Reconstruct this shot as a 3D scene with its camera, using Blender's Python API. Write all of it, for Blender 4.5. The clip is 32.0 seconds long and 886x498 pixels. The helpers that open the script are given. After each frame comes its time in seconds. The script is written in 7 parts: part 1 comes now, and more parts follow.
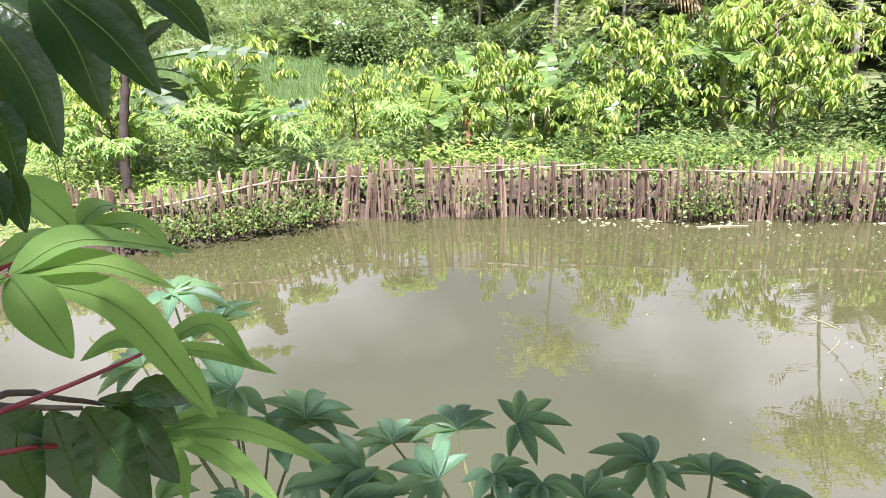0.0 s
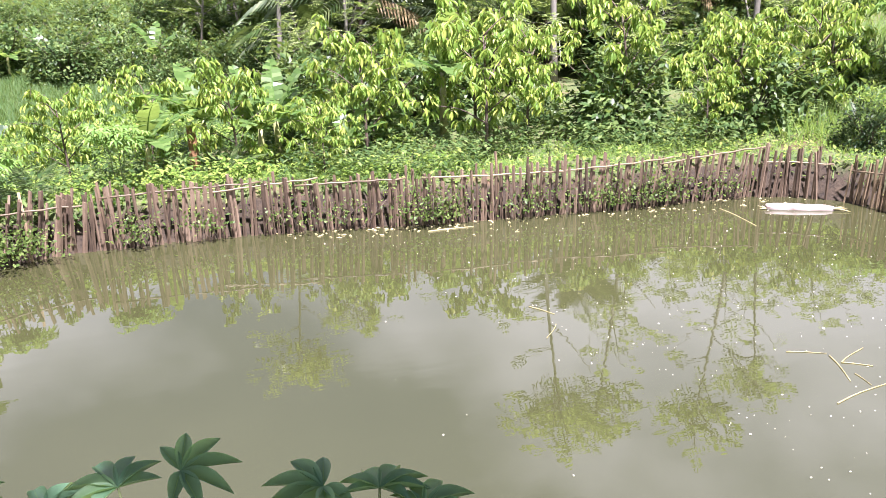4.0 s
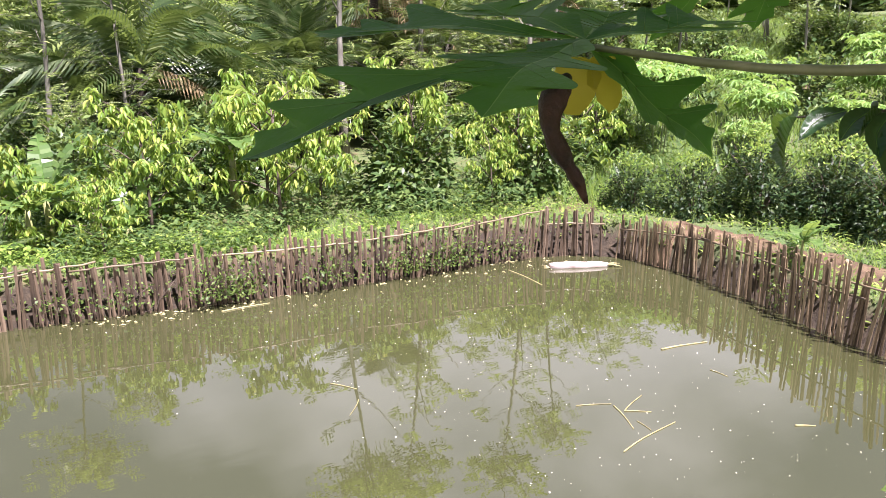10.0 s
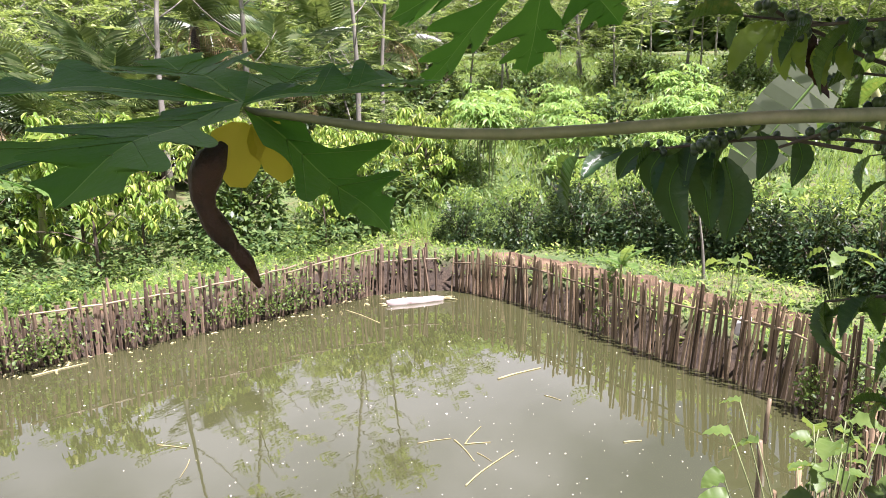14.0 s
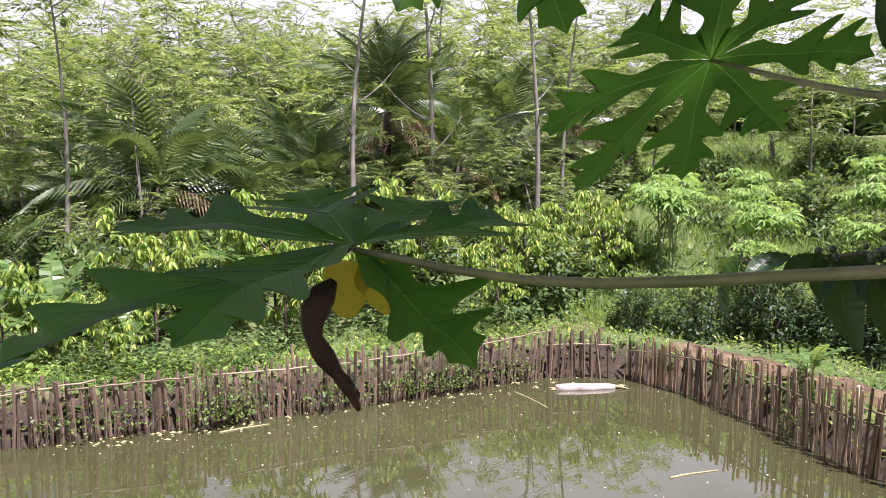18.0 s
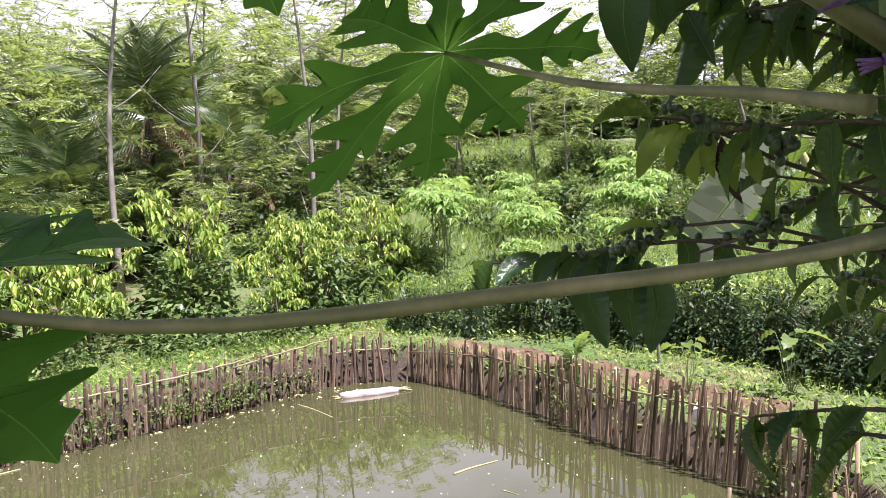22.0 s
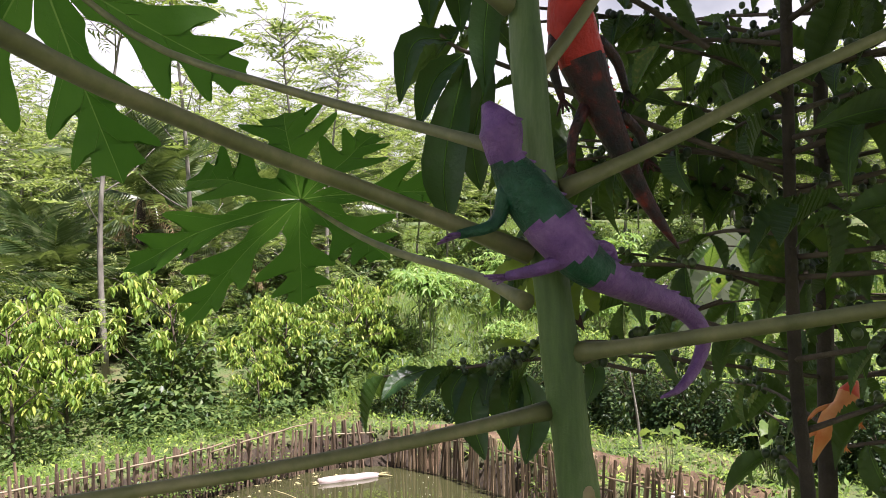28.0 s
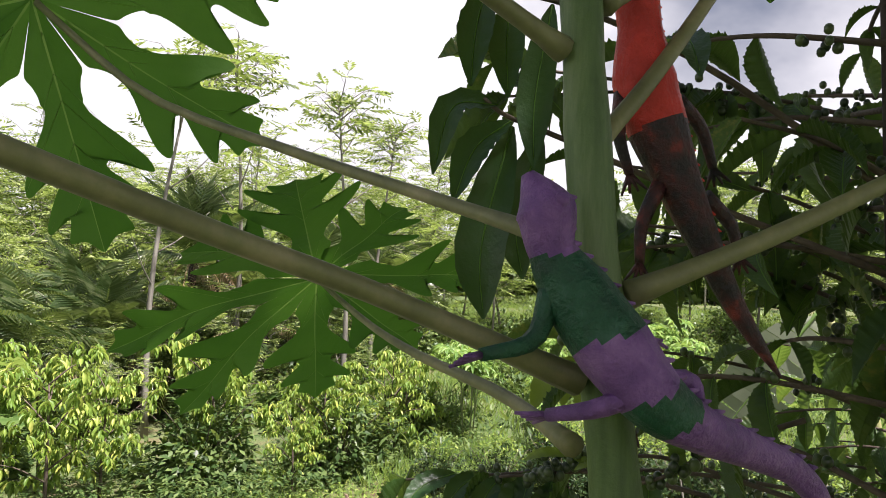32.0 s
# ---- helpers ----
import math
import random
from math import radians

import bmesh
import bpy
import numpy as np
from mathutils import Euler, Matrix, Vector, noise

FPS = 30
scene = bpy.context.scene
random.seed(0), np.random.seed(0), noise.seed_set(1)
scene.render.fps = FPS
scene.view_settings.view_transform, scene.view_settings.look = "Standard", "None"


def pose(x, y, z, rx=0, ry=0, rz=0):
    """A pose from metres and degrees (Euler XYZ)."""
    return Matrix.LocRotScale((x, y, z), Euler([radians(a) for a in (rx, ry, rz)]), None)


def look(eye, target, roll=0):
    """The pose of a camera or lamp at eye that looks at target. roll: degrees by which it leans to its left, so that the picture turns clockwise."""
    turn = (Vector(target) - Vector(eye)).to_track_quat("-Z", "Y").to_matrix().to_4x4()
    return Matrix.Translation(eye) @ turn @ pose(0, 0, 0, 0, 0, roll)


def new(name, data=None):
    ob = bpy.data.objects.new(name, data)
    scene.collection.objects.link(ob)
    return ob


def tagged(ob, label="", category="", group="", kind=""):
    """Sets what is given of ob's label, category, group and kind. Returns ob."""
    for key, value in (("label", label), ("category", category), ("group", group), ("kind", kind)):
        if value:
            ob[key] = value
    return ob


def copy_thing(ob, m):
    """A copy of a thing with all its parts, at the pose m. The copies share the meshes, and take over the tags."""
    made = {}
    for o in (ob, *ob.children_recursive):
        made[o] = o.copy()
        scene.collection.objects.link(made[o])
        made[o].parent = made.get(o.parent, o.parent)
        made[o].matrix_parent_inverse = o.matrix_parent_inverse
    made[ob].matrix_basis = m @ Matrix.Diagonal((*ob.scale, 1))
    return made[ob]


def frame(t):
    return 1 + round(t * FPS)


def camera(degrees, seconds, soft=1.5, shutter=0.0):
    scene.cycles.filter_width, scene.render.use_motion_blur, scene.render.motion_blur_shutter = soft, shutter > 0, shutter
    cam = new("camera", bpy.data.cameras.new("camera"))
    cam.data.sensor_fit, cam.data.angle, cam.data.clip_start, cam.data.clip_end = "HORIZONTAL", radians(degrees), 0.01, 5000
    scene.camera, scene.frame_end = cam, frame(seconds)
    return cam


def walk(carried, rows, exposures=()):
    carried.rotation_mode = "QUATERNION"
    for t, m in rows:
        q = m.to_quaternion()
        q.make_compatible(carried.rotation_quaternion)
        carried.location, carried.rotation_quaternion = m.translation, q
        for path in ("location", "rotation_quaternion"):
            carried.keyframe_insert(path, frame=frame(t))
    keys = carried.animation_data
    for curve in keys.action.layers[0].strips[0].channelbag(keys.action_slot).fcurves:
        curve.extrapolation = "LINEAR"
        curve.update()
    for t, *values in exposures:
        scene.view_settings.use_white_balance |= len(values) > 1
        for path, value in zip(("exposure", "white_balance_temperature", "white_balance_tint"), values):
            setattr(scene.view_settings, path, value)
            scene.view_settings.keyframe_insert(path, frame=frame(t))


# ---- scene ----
cam = camera(58.6, 32.0, 0.5)
PATH = [
    (0, (-0.181, 0.333, 3.068), (-0.163, 2.215, 2.392), -1.8),
    (0.5, (-0.16, 0.33, 3.074), (-0.051, 2.208, 2.395), -2.0),
    (1, (-0.139, 0.343, 3.065), (0.051, 2.214, 2.384), -1.9),
    (1.5, (-0.117, 0.352, 3.061), (0.156, 2.212, 2.38), -1.5),
    (2, (-0.102, 0.337, 3.077), (0.25, 2.183, 2.393), -1.5),
    (2.5, (-0.087, 0.326, 3.086), (0.336, 2.159, 2.407), -1.7),
    (3, (-0.076, 0.336, 3.078), (0.42, 2.155, 2.409), -1.4),
    (3.5, (-0.056, 0.317, 3.092), (0.523, 2.113, 2.428), -1.0),
    (5.5, (0.058, 0.337, 3.053), (0.81, 2.075, 2.408), -0.5),
    (6, (0.018, 0.33, 3.058), (0.871, 2.021, 2.416), -0.3),
    (6.5, (-0.008, 0.332, 3.052), (0.978, 1.95, 2.409), -0.1),
    (7, (-0.016, 0.329, 3.084), (1.053, 1.89, 2.435), -0.4),
    (7.5, (-0.015, 0.331, 3.094), (1.108, 1.859, 2.457), -0.5),
    (8, (0.035, 0.319, 3.107), (1.16, 1.846, 2.472), -0.5),
    (8.5, (0.063, 0.307, 3.126), (1.188, 1.837, 2.497), -0.3),
    (9, (0.075, 0.33, 3.134), (1.189, 1.88, 2.537), -0.0),
    (9.5, (0.058, 0.343, 3.153), (1.156, 1.919, 2.597), 0.2),
    (10, (0.065, 0.351, 3.168), (1.16, 1.947, 2.661), 0.2),
    (10.5, (0.085, 0.367, 3.173), (1.185, 1.975, 2.719), 0.2),
    (11, (0.094, 0.356, 3.171), (1.2, 1.961, 2.723), 0.2),
    (11.5, (0.11, 0.344, 3.171), (1.272, 1.911, 2.728), 0.2),
    (12, (0.121, 0.329, 3.168), (1.387, 1.814, 2.732), 0.1),
    (12.5, (0.132, 0.314, 3.169), (1.466, 1.74, 2.733), -0.2),
    (13, (0.148, 0.312, 3.167), (1.529, 1.691, 2.732), -0.3),
    (13.5, (0.17, 0.326, 3.175), (1.58, 1.677, 2.743), -0.2),
    (14, (0.175, 0.34, 3.18), (1.588, 1.694, 2.764), -0.2),
    (14.5, (0.165, 0.341, 3.191), (1.555, 1.732, 2.826), -0.4),
    (15, (0.171, 0.348, 3.198), (1.468, 1.836, 2.879), -0.6),
    (15.5, (0.175, 0.327, 3.204), (1.341, 1.929, 2.931), -0.1),
    (17.5, (0.156, 0.278, 3.205), (1.247, 1.938, 2.974), 0.4),
    (18, (0.196, 0.294, 3.216), (1.288, 1.955, 2.997), 0.4),
    (18.5, (0.211, 0.287, 3.213), (1.331, 1.93, 3.002), 0.5),
    (19, (0.248, 0.31, 3.217), (1.445, 1.899, 3.007), 0.6),
    (19.5, (0.263, 0.324, 3.224), (1.547, 1.844, 3.017), 0.3),
    (20, (0.27, 0.326, 3.223), (1.612, 1.795, 3.018), 0.4),
    (20.5, (0.3, 0.346, 3.224), (1.684, 1.775, 3.021), 0.3),
    (21, (0.314, 0.357, 3.22), (1.729, 1.756, 3.017), -0.4),
    (21.5, (0.31, 0.343, 3.213), (1.77, 1.695, 3.011), -0.7),
    (22, (0.321, 0.343, 3.21), (1.827, 1.644, 3.006), -0.8),
    (22.5, (0.347, 0.311, 3.209), (1.882, 1.577, 3.002), -1.1),
    (23, (0.371, 0.271, 3.208), (1.921, 1.514, 2.984), -1.1),
    (23.5, (0.391, 0.246, 3.215), (1.961, 1.464, 2.986), -1.1),
    (24, (0.396, 0.235, 3.218), (1.976, 1.44, 2.99), -1.2),
    (24.5, (0.395, 0.224, 3.222), (1.981, 1.421, 2.995), -1.1),
    (26.5, (0.374, 0.134, 3.266), (1.925, 1.392, 3.151), -0.5),
    (27, (0.376, 0.125, 3.273), (1.912, 1.403, 3.196), -0.6),
    (27.5, (0.376, 0.121, 3.281), (1.906, 1.408, 3.241), -0.6),
    (28, (0.376, 0.119, 3.29), (1.899, 1.416, 3.283), -0.5),
    (28.5, (0.374, 0.117, 3.306), (1.894, 1.416, 3.342), -0.5),
    (29, (0.372, 0.116, 3.316), (1.879, 1.429, 3.388), 0.0),
    (29.5, (0.372, 0.103, 3.32), (1.851, 1.444, 3.43), 0.6),
    (30, (0.384, 0.077, 3.302), (1.827, 1.457, 3.416), 1.1),
    (30.5, (0.412, 0.073, 3.302), (1.85, 1.459, 3.415), 1.0),
    (31, (0.413, 0.087, 3.311), (1.84, 1.483, 3.434), 1.1),
    (31.5, (0.43, 0.135, 3.311), (1.857, 1.528, 3.463), 1.1),
    (32, (0.504, 0.209, 3.314), (1.938, 1.592, 3.493), 2.5),
]
walk(cam, [(t, look(eye, target, roll)) for t, eye, target, roll in PATH], [(0, 2.33, 5900, 34), (1, 2.2, 5900, 34), (2, 2.15, 5900, 34), (8, 2.2, 5900, 34), (10, 1.92, 6080, 33), (12, 1.87, 6080, 33), (13, 2.05, 6080, 33), (14, 2.0, 6060, 33), (15, 1.66, 6000, 35), (17.5, 1.55, 5980, 36), (19, 1.53, 5980, 36), (24, 1.9, 5980, 36), (27, 1.77, 6200, 31), (29, 1.43, 6300, 28), (30, 1.57, 6350, 28), (32, 1.53, 6350, 27)])

# ---- world, sun, exposure ----
SUN_DIR = Vector((0.05, -0.36, 0.93)).normalized()
world = bpy.data.worlds.new("sky")
scene.world = world
world.use_nodes = True
wt = world.node_tree
for n in list(wt.nodes):
    wt.nodes.remove(n)
w_out = wt.nodes.new("ShaderNodeOutputWorld")
w_bg = wt.nodes.new("ShaderNodeBackground")
w_sky = wt.nodes.new("ShaderNodeTexSky")
w_sky.sky_type = "NISHITA"
w_sky.sun_disc = False
w_sky.sun_elevation = math.asin(SUN_DIR.z)
w_sky.sun_rotation = math.atan2(SUN_DIR.x, SUN_DIR.y)
w_scale = wt.nodes.new("ShaderNodeMix")
w_scale.data_type = "RGBA"
w_scale.blend_type = "MULTIPLY"
w_scale.inputs[0].default_value = 1.0
w_scale.inputs[7].default_value = (0.10, 0.10, 0.10, 1)
w_co = wt.nodes.new("ShaderNodeTexCoord")
w_map = wt.nodes.new("ShaderNodeMapping")
w_map.inputs["Scale"].default_value = (1.0, 1.0, 1.6)
w_map.inputs["Location"].default_value = (1.15, 0.45, 0.2)
w_n1 = wt.nodes.new("ShaderNodeTexNoise")
w_n1.inputs["Scale"].default_value = 2.1
w_n1.inputs["Detail"].default_value = 6
w_n1.inputs["Roughness"].default_value = 0.5
w_cloud = wt.nodes.new("ShaderNodeValToRGB")
w_cloud.color_ramp.elements[0].position = 0.44
w_cloud.color_ramp.elements[0].color = (0.25, 0.31, 0.39, 1)
w_cloud.color_ramp.elements[1].position = 0.59
w_cloud.color_ramp.elements[1].color = (1.42, 1.47, 1.38, 1)
w_mix = wt.nodes.new("ShaderNodeMix")
w_mix.data_type = "RGBA"
w_mix.inputs[0].default_value = 0.86
wl = wt.links.new
wl(w_co.outputs["Generated"], w_map.inputs["Vector"])
wl(w_map.outputs["Vector"], w_n1.inputs["Vector"])
w_sep = wt.nodes.new("ShaderNodeSeparateXYZ")
wl(w_co.outputs["Generated"], w_sep.inputs[0])
w_half = wt.nodes.new("ShaderNodeMath")
w_half.operation = "MULTIPLY_ADD"
wl(w_n1.outputs["Fac"], w_half.inputs[0])
w_half.inputs[1].default_value = 0.78
w_half.inputs[2].default_value = 0.11
w_low = wt.nodes.new("ShaderNodeMath")
w_low.operation = "MULTIPLY_ADD"
wl(w_sep.outputs["Z"], w_low.inputs[0])
w_low.inputs[1].default_value = -0.78
wl(w_half.outputs[0], w_low.inputs[2])
w_lift = wt.nodes.new("ShaderNodeMath")
w_lift.inputs[1].default_value = 0.36
wl(w_low.outputs[0], w_lift.inputs[0])
wl(w_lift.outputs[0], w_cloud.inputs["Fac"])
wl(w_sky.outputs["Color"], w_scale.inputs[6])
wl(w_scale.outputs[2], w_mix.inputs[6])
wl(w_cloud.outputs["Color"], w_mix.inputs[7])
wl(w_mix.outputs[2], w_bg.inputs["Color"])
w_bg.inputs["Strength"].default_value = 0.29
wl(w_bg.outputs["Background"], w_out.inputs["Surface"])

sun = new("sun", bpy.data.lights.new("sun", "SUN"))
sun.data.energy = 5.0
sun.data.angle = radians(1.5)
sun.data.color = (1.0, 0.96, 0.88)
sun.matrix_world = look(SUN_DIR * 60, (0, 0, 0))


# ---- materials ----
def mat_base(name):
    m = bpy.data.materials.new(name)
    m.use_nodes = True
    nt = m.node_tree
    for n in list(nt.nodes):
        nt.nodes.remove(n)
    out = nt.nodes.new("ShaderNodeOutputMaterial")
    bsdf = nt.nodes.new("ShaderNodeBsdfPrincipled")
    nt.links.new(bsdf.outputs[0], out.inputs[0])
    return m, nt, bsdf, out


def ramp(nt, stops):
    r = nt.nodes.new("ShaderNodeValToRGB")
    els = r.color_ramp.elements
    while len(els) < len(stops):
        els.new(0.5)
    for e, (p, c) in zip(els, stops):
        e.position = p
        e.color = (*c, 1)
    return r


def noise_node(nt, scale, detail=4, rough=0.6, coord="Object"):
    co = nt.nodes.new("ShaderNodeTexCoord")
    n = nt.nodes.new("ShaderNodeTexNoise")
    n.inputs["Scale"].default_value = scale
    n.inputs["Detail"].default_value = detail
    n.inputs["Roughness"].default_value = rough
    nt.links.new(co.outputs[coord], n.inputs["Vector"])
    return n


def leaf_mat(name, stops, rough=0.45, glow=0.35, tint=(0.55, 0.75, 0.12), mottling=9.0, bump=0.0, shine=0.22, each=False):
    """Leaf: every leaf has a hue of its own, with mottling, and lets some light through."""
    m, nt, b, out = mat_base(name)
    geo = nt.nodes.new("ShaderNodeObjectInfo" if each else "ShaderNodeNewGeometry")
    n = noise_node(nt, mottling, 3)
    add = nt.nodes.new("ShaderNodeMath")
    add.operation = "MULTIPLY_ADD"
    nt.links.new(n.outputs["Fac"], add.inputs[0])
    add.inputs[1].default_value = 0.5
    mul = nt.nodes.new("ShaderNodeMath")
    mul.operation = "MULTIPLY_ADD"
    nt.links.new(geo.outputs["Random" if each else "Random Per Island"], mul.inputs[0])
    mul.inputs[1].default_value = 0.75
    mul.inputs[2].default_value = -0.12
    nt.links.new(mul.outputs[0], add.inputs[2])
    r = ramp(nt, stops)
    nt.links.new(add.outputs[0], r.inputs[0])
    nt.links.new(r.outputs[0], b.inputs["Base Color"])
    b.inputs["Roughness"].default_value = rough
    b.inputs["Specular IOR Level"].default_value = shine
    tr = nt.nodes.new("ShaderNodeBsdfTranslucent")
    mx = nt.nodes.new("ShaderNodeMix")
    mx.data_type = "RGBA"
    mx.blend_type = "MIX"
    mx.inputs[0].default_value = 0.45
    nt.links.new(r.outputs[0], mx.inputs[6])
    mx.inputs[7].default_value = (*tint, 1)
    nt.links.new(mx.outputs[2], tr.inputs["Color"])
    ms = nt.nodes.new("ShaderNodeMixShader")
    ms.inputs[0].default_value = glow
    nt.links.new(b.outputs[0], ms.inputs[1])
    nt.links.new(tr.outputs[0], ms.inputs[2])
    nt.links.new(ms.outputs[0], out.inputs[0])
    if bump:
        bn = noise_node(nt, 120.0, 3)
        bp = nt.nodes.new("ShaderNodeBump")
        bp.inputs["Strength"].default_value = bump
        bp.inputs["Distance"].default_value = 0.004
        nt.links.new(bn.outputs["Fac"], bp.inputs["Height"])
        nt.links.new(bp.outputs[0], b.inputs["Normal"])
    return m


def solid_mat(name, stops, scale=8.0, rough=0.7, bump=0.4, bump_scale=40.0, dist=0.01, stretch=None, per_object=0.0, metal=0.0):
    m, nt, b, out = mat_base(name)
    n = noise_node(nt, scale, 6, 0.65)
    if stretch:
        mp = nt.nodes.new("ShaderNodeMapping")
        mp.inputs["Scale"].default_value = stretch
        src = n.inputs["Vector"].links[0].from_socket
        nt.links.new(src, mp.inputs[0])
        nt.links.new(mp.outputs[0], n.inputs["Vector"])
    r = ramp(nt, stops)
    if per_object:
        oi = nt.nodes.new("ShaderNodeObjectInfo")
        ma = nt.nodes.new("ShaderNodeMath")
        ma.operation = "MULTIPLY_ADD"
        nt.links.new(oi.outputs["Random"], ma.inputs[0])
        ma.inputs[1].default_value = per_object
        mb = nt.nodes.new("ShaderNodeMath")
        mb.operation = "ADD"
        mb.inputs[1].default_value = -0.5 * per_object
        nt.links.new(n.outputs["Fac"], mb.inputs[0])
        nt.links.new(mb.outputs[0], ma.inputs[2])
        nt.links.new(ma.outputs[0], r.inputs[0])
    else:
        nt.links.new(n.outputs["Fac"], r.inputs[0])
    nt.links.new(r.outputs[0], b.inputs["Base Color"])
    b.inputs["Roughness"].default_value = rough
    b.inputs["Metallic"].default_value = metal
    if bump:
        bn = noise_node(nt, bump_scale, 5)
        bp = nt.nodes.new("ShaderNodeBump")
        bp.inputs["Strength"].default_value = bump
        bp.inputs["Distance"].default_value = dist
        nt.links.new(bn.outputs["Fac"], bp.inputs["Height"])
        nt.links.new(bp.outputs[0], b.inputs["Normal"])
    return m


M_FRUIT = leaf_mat("leaf_yellow_green", [(0.0, (0.07, 0.14, 0.02)), (0.35, (0.13, 0.23, 0.035)), (0.7, (0.25, 0.34, 0.06)), (1.0, (0.54, 0.52, 0.13))], 0.4, 0.32)
M_SENGON = leaf_mat("leaf_feathery", [(0.0, (0.012, 0.026, 0.008)), (0.42, (0.066, 0.108, 0.030)), (0.75, (0.26, 0.32, 0.11)), (1.0, (0.48, 0.52, 0.24))], 0.4, 0.38)
M_PALM = leaf_mat("leaf_palm", [(0.0, (0.016, 0.040, 0.012)), (0.5, (0.050, 0.090, 0.028)), (1.0, (0.20, 0.24, 0.11))], 0.35, 0.25, shine=0.5)
M_PALM_DRY = leaf_mat("leaf_palm_dry", [(0.0, (0.14, 0.10, 0.05)), (0.6, (0.26, 0.20, 0.10)), (1.0, (0.36, 0.30, 0.18))], 0.6, 0.2, (0.5, 0.4, 0.15))
M_BANANA = leaf_mat("leaf_banana", [(0.0, (0.045, 0.10, 0.026)), (0.5, (0.088, 0.16, 0.042)), (1.0, (0.17, 0.25, 0.08))], 0.35, 0.4, mottling=4)
M_CASSAVA = leaf_mat("leaf_cassava", [(0.0, (0.07, 0.15, 0.035)), (0.5, (0.14, 0.26, 0.06)), (1.0, (0.28, 0.40, 0.12))], 0.42, 0.35)
M_CASSAVA_NEAR = leaf_mat("leaf_cassava_bluish", [(0.0, (0.065, 0.165, 0.092)), (0.55, (0.13, 0.265, 0.15)), (1.0, (0.21, 0.37, 0.16))], 0.42, 0.34, bump=0.3, shine=0.4)
M_CASSAVA_LIGHT = leaf_mat("leaf_cassava_light", [(0.0, (0.10, 0.22, 0.05)), (0.5, (0.15, 0.29, 0.07)), (1.0, (0.22, 0.36, 0.09))], 0.5, 0.45, (0.45, 0.75, 0.15), bump=0.2)
M_COFFEE = leaf_mat("leaf_coffee", [(0.0, (0.006, 0.018, 0.005)), (0.6, (0.018, 0.043, 0.012)), (1.0, (0.075, 0.11, 0.03))], 0.46, 0.08, shine=0.22)
M_COFFEE_NEAR = leaf_mat("leaf_coffee_near", [(0.0, (0.009, 0.034, 0.010)), (0.6, (0.022, 0.066, 0.018)), (0.9, (0.05, 0.11, 0.028)), (1.0, (0.09, 0.15, 0.035))], 0.3, 0.12, bump=0.35, shine=0.38)
M_COFFEE_LEAF = leaf_mat("leaf_coffee_single", [(0.0, (0.014, 0.042, 0.009)), (0.55, (0.030, 0.075, 0.016)), (0.85, (0.065, 0.125, 0.026)), (1.0, (0.26, 0.22, 0.05))], 0.32, 0.30, (0.30, 0.48, 0.05), bump=0.35, shine=0.5, each=True)
M_COFFEE_YOUNG = leaf_mat("leaf_coffee_young", [(0.0, (0.06, 0.12, 0.02)), (0.6, (0.13, 0.20, 0.03)), (1.0, (0.26, 0.28, 0.05))], 0.35, 0.45, (0.5, 0.62, 0.06), bump=0.35, shine=0.4)
M_BANANA_PALE = leaf_mat("leaf_banana_underside", [(0.0, (0.095, 0.12, 0.068)), (0.5, (0.15, 0.175, 0.115)), (1.0, (0.22, 0.245, 0.175))], 0.55, 0.2, (0.4, 0.5, 0.2), 5)
M_BUSH = leaf_mat("leaf_undergrowth", [(0.0, (0.012, 0.032, 0.009)), (0.5, (0.050, 0.095, 0.028)), (1.0, (0.17, 0.23, 0.075))], 0.4, 0.22)
M_WEED = leaf_mat("leaf_weed", [(0.0, (0.03, 0.07, 0.012)), (0.45, (0.12, 0.21, 0.035)), (0.8, (0.28, 0.37, 0.08)), (1.0, (0.46, 0.46, 0.16))], 0.5, 0.35)
M_CREEPER = leaf_mat("leaf_creeper", [(0.0, (0.0205, 0.048, 0.0096)), (0.5, (0.0697, 0.12, 0.0272)), (1.0, (0.1722, 0.224, 0.064))], 0.45, 0.3)
M_RICE = leaf_mat("leaf_rice", [(0.0, (0.05, 0.11, 0.025)), (0.5, (0.11, 0.19, 0.045)), (1.0, (0.21, 0.28, 0.09))], 0.5, 0.4)
M_PADDY = leaf_mat("leaf_paddy", [(0.0, (0.028, 0.072, 0.024)), (0.5, (0.062, 0.125, 0.040)), (1.0, (0.125, 0.19, 0.065))], 0.5, 0.3)
# banana leaves with the sky's grey reflection painted into their colour
M_BANANA_SKY_SHEEN = leaf_mat("leaf_banana_sky_sheen", [(0.0, (0.035, 0.062, 0.034)), (0.5, (0.075, 0.11, 0.066)), (1.0, (0.15, 0.18, 0.13))], 0.38, 0.2, (0.3, 0.5, 0.15), 5)
M_PAPAYA = leaf_mat("leaf_papaya", [(0.15, (0.018, 0.072, 0.014)), (0.5, (0.036, 0.120, 0.020)), (0.9, (0.085, 0.195, 0.032))], 0.55, 0.44, (0.20, 0.52, 0.03), 16, 0.3)
M_PAPAYA_OLD = leaf_mat("leaf_papaya_yellow", [(0.0, (0.45, 0.36, 0.03)), (1.0, (0.62, 0.52, 0.06))], 0.5, 0.4, (0.8, 0.65, 0.05), 12)
M_DEAD = solid_mat("leaf_dead", [(0.35, (0.012, 0.006, 0.005)), (0.65, (0.075, 0.028, 0.014))], 24, 0.7, 0.6, 60)
M_VEIN = leaf_mat("leaf_vein", [(0.2, (0.085, 0.19, 0.040)), (0.8, (0.15, 0.27, 0.065))], 0.5, 0.5, (0.45, 0.75, 0.12), 20)
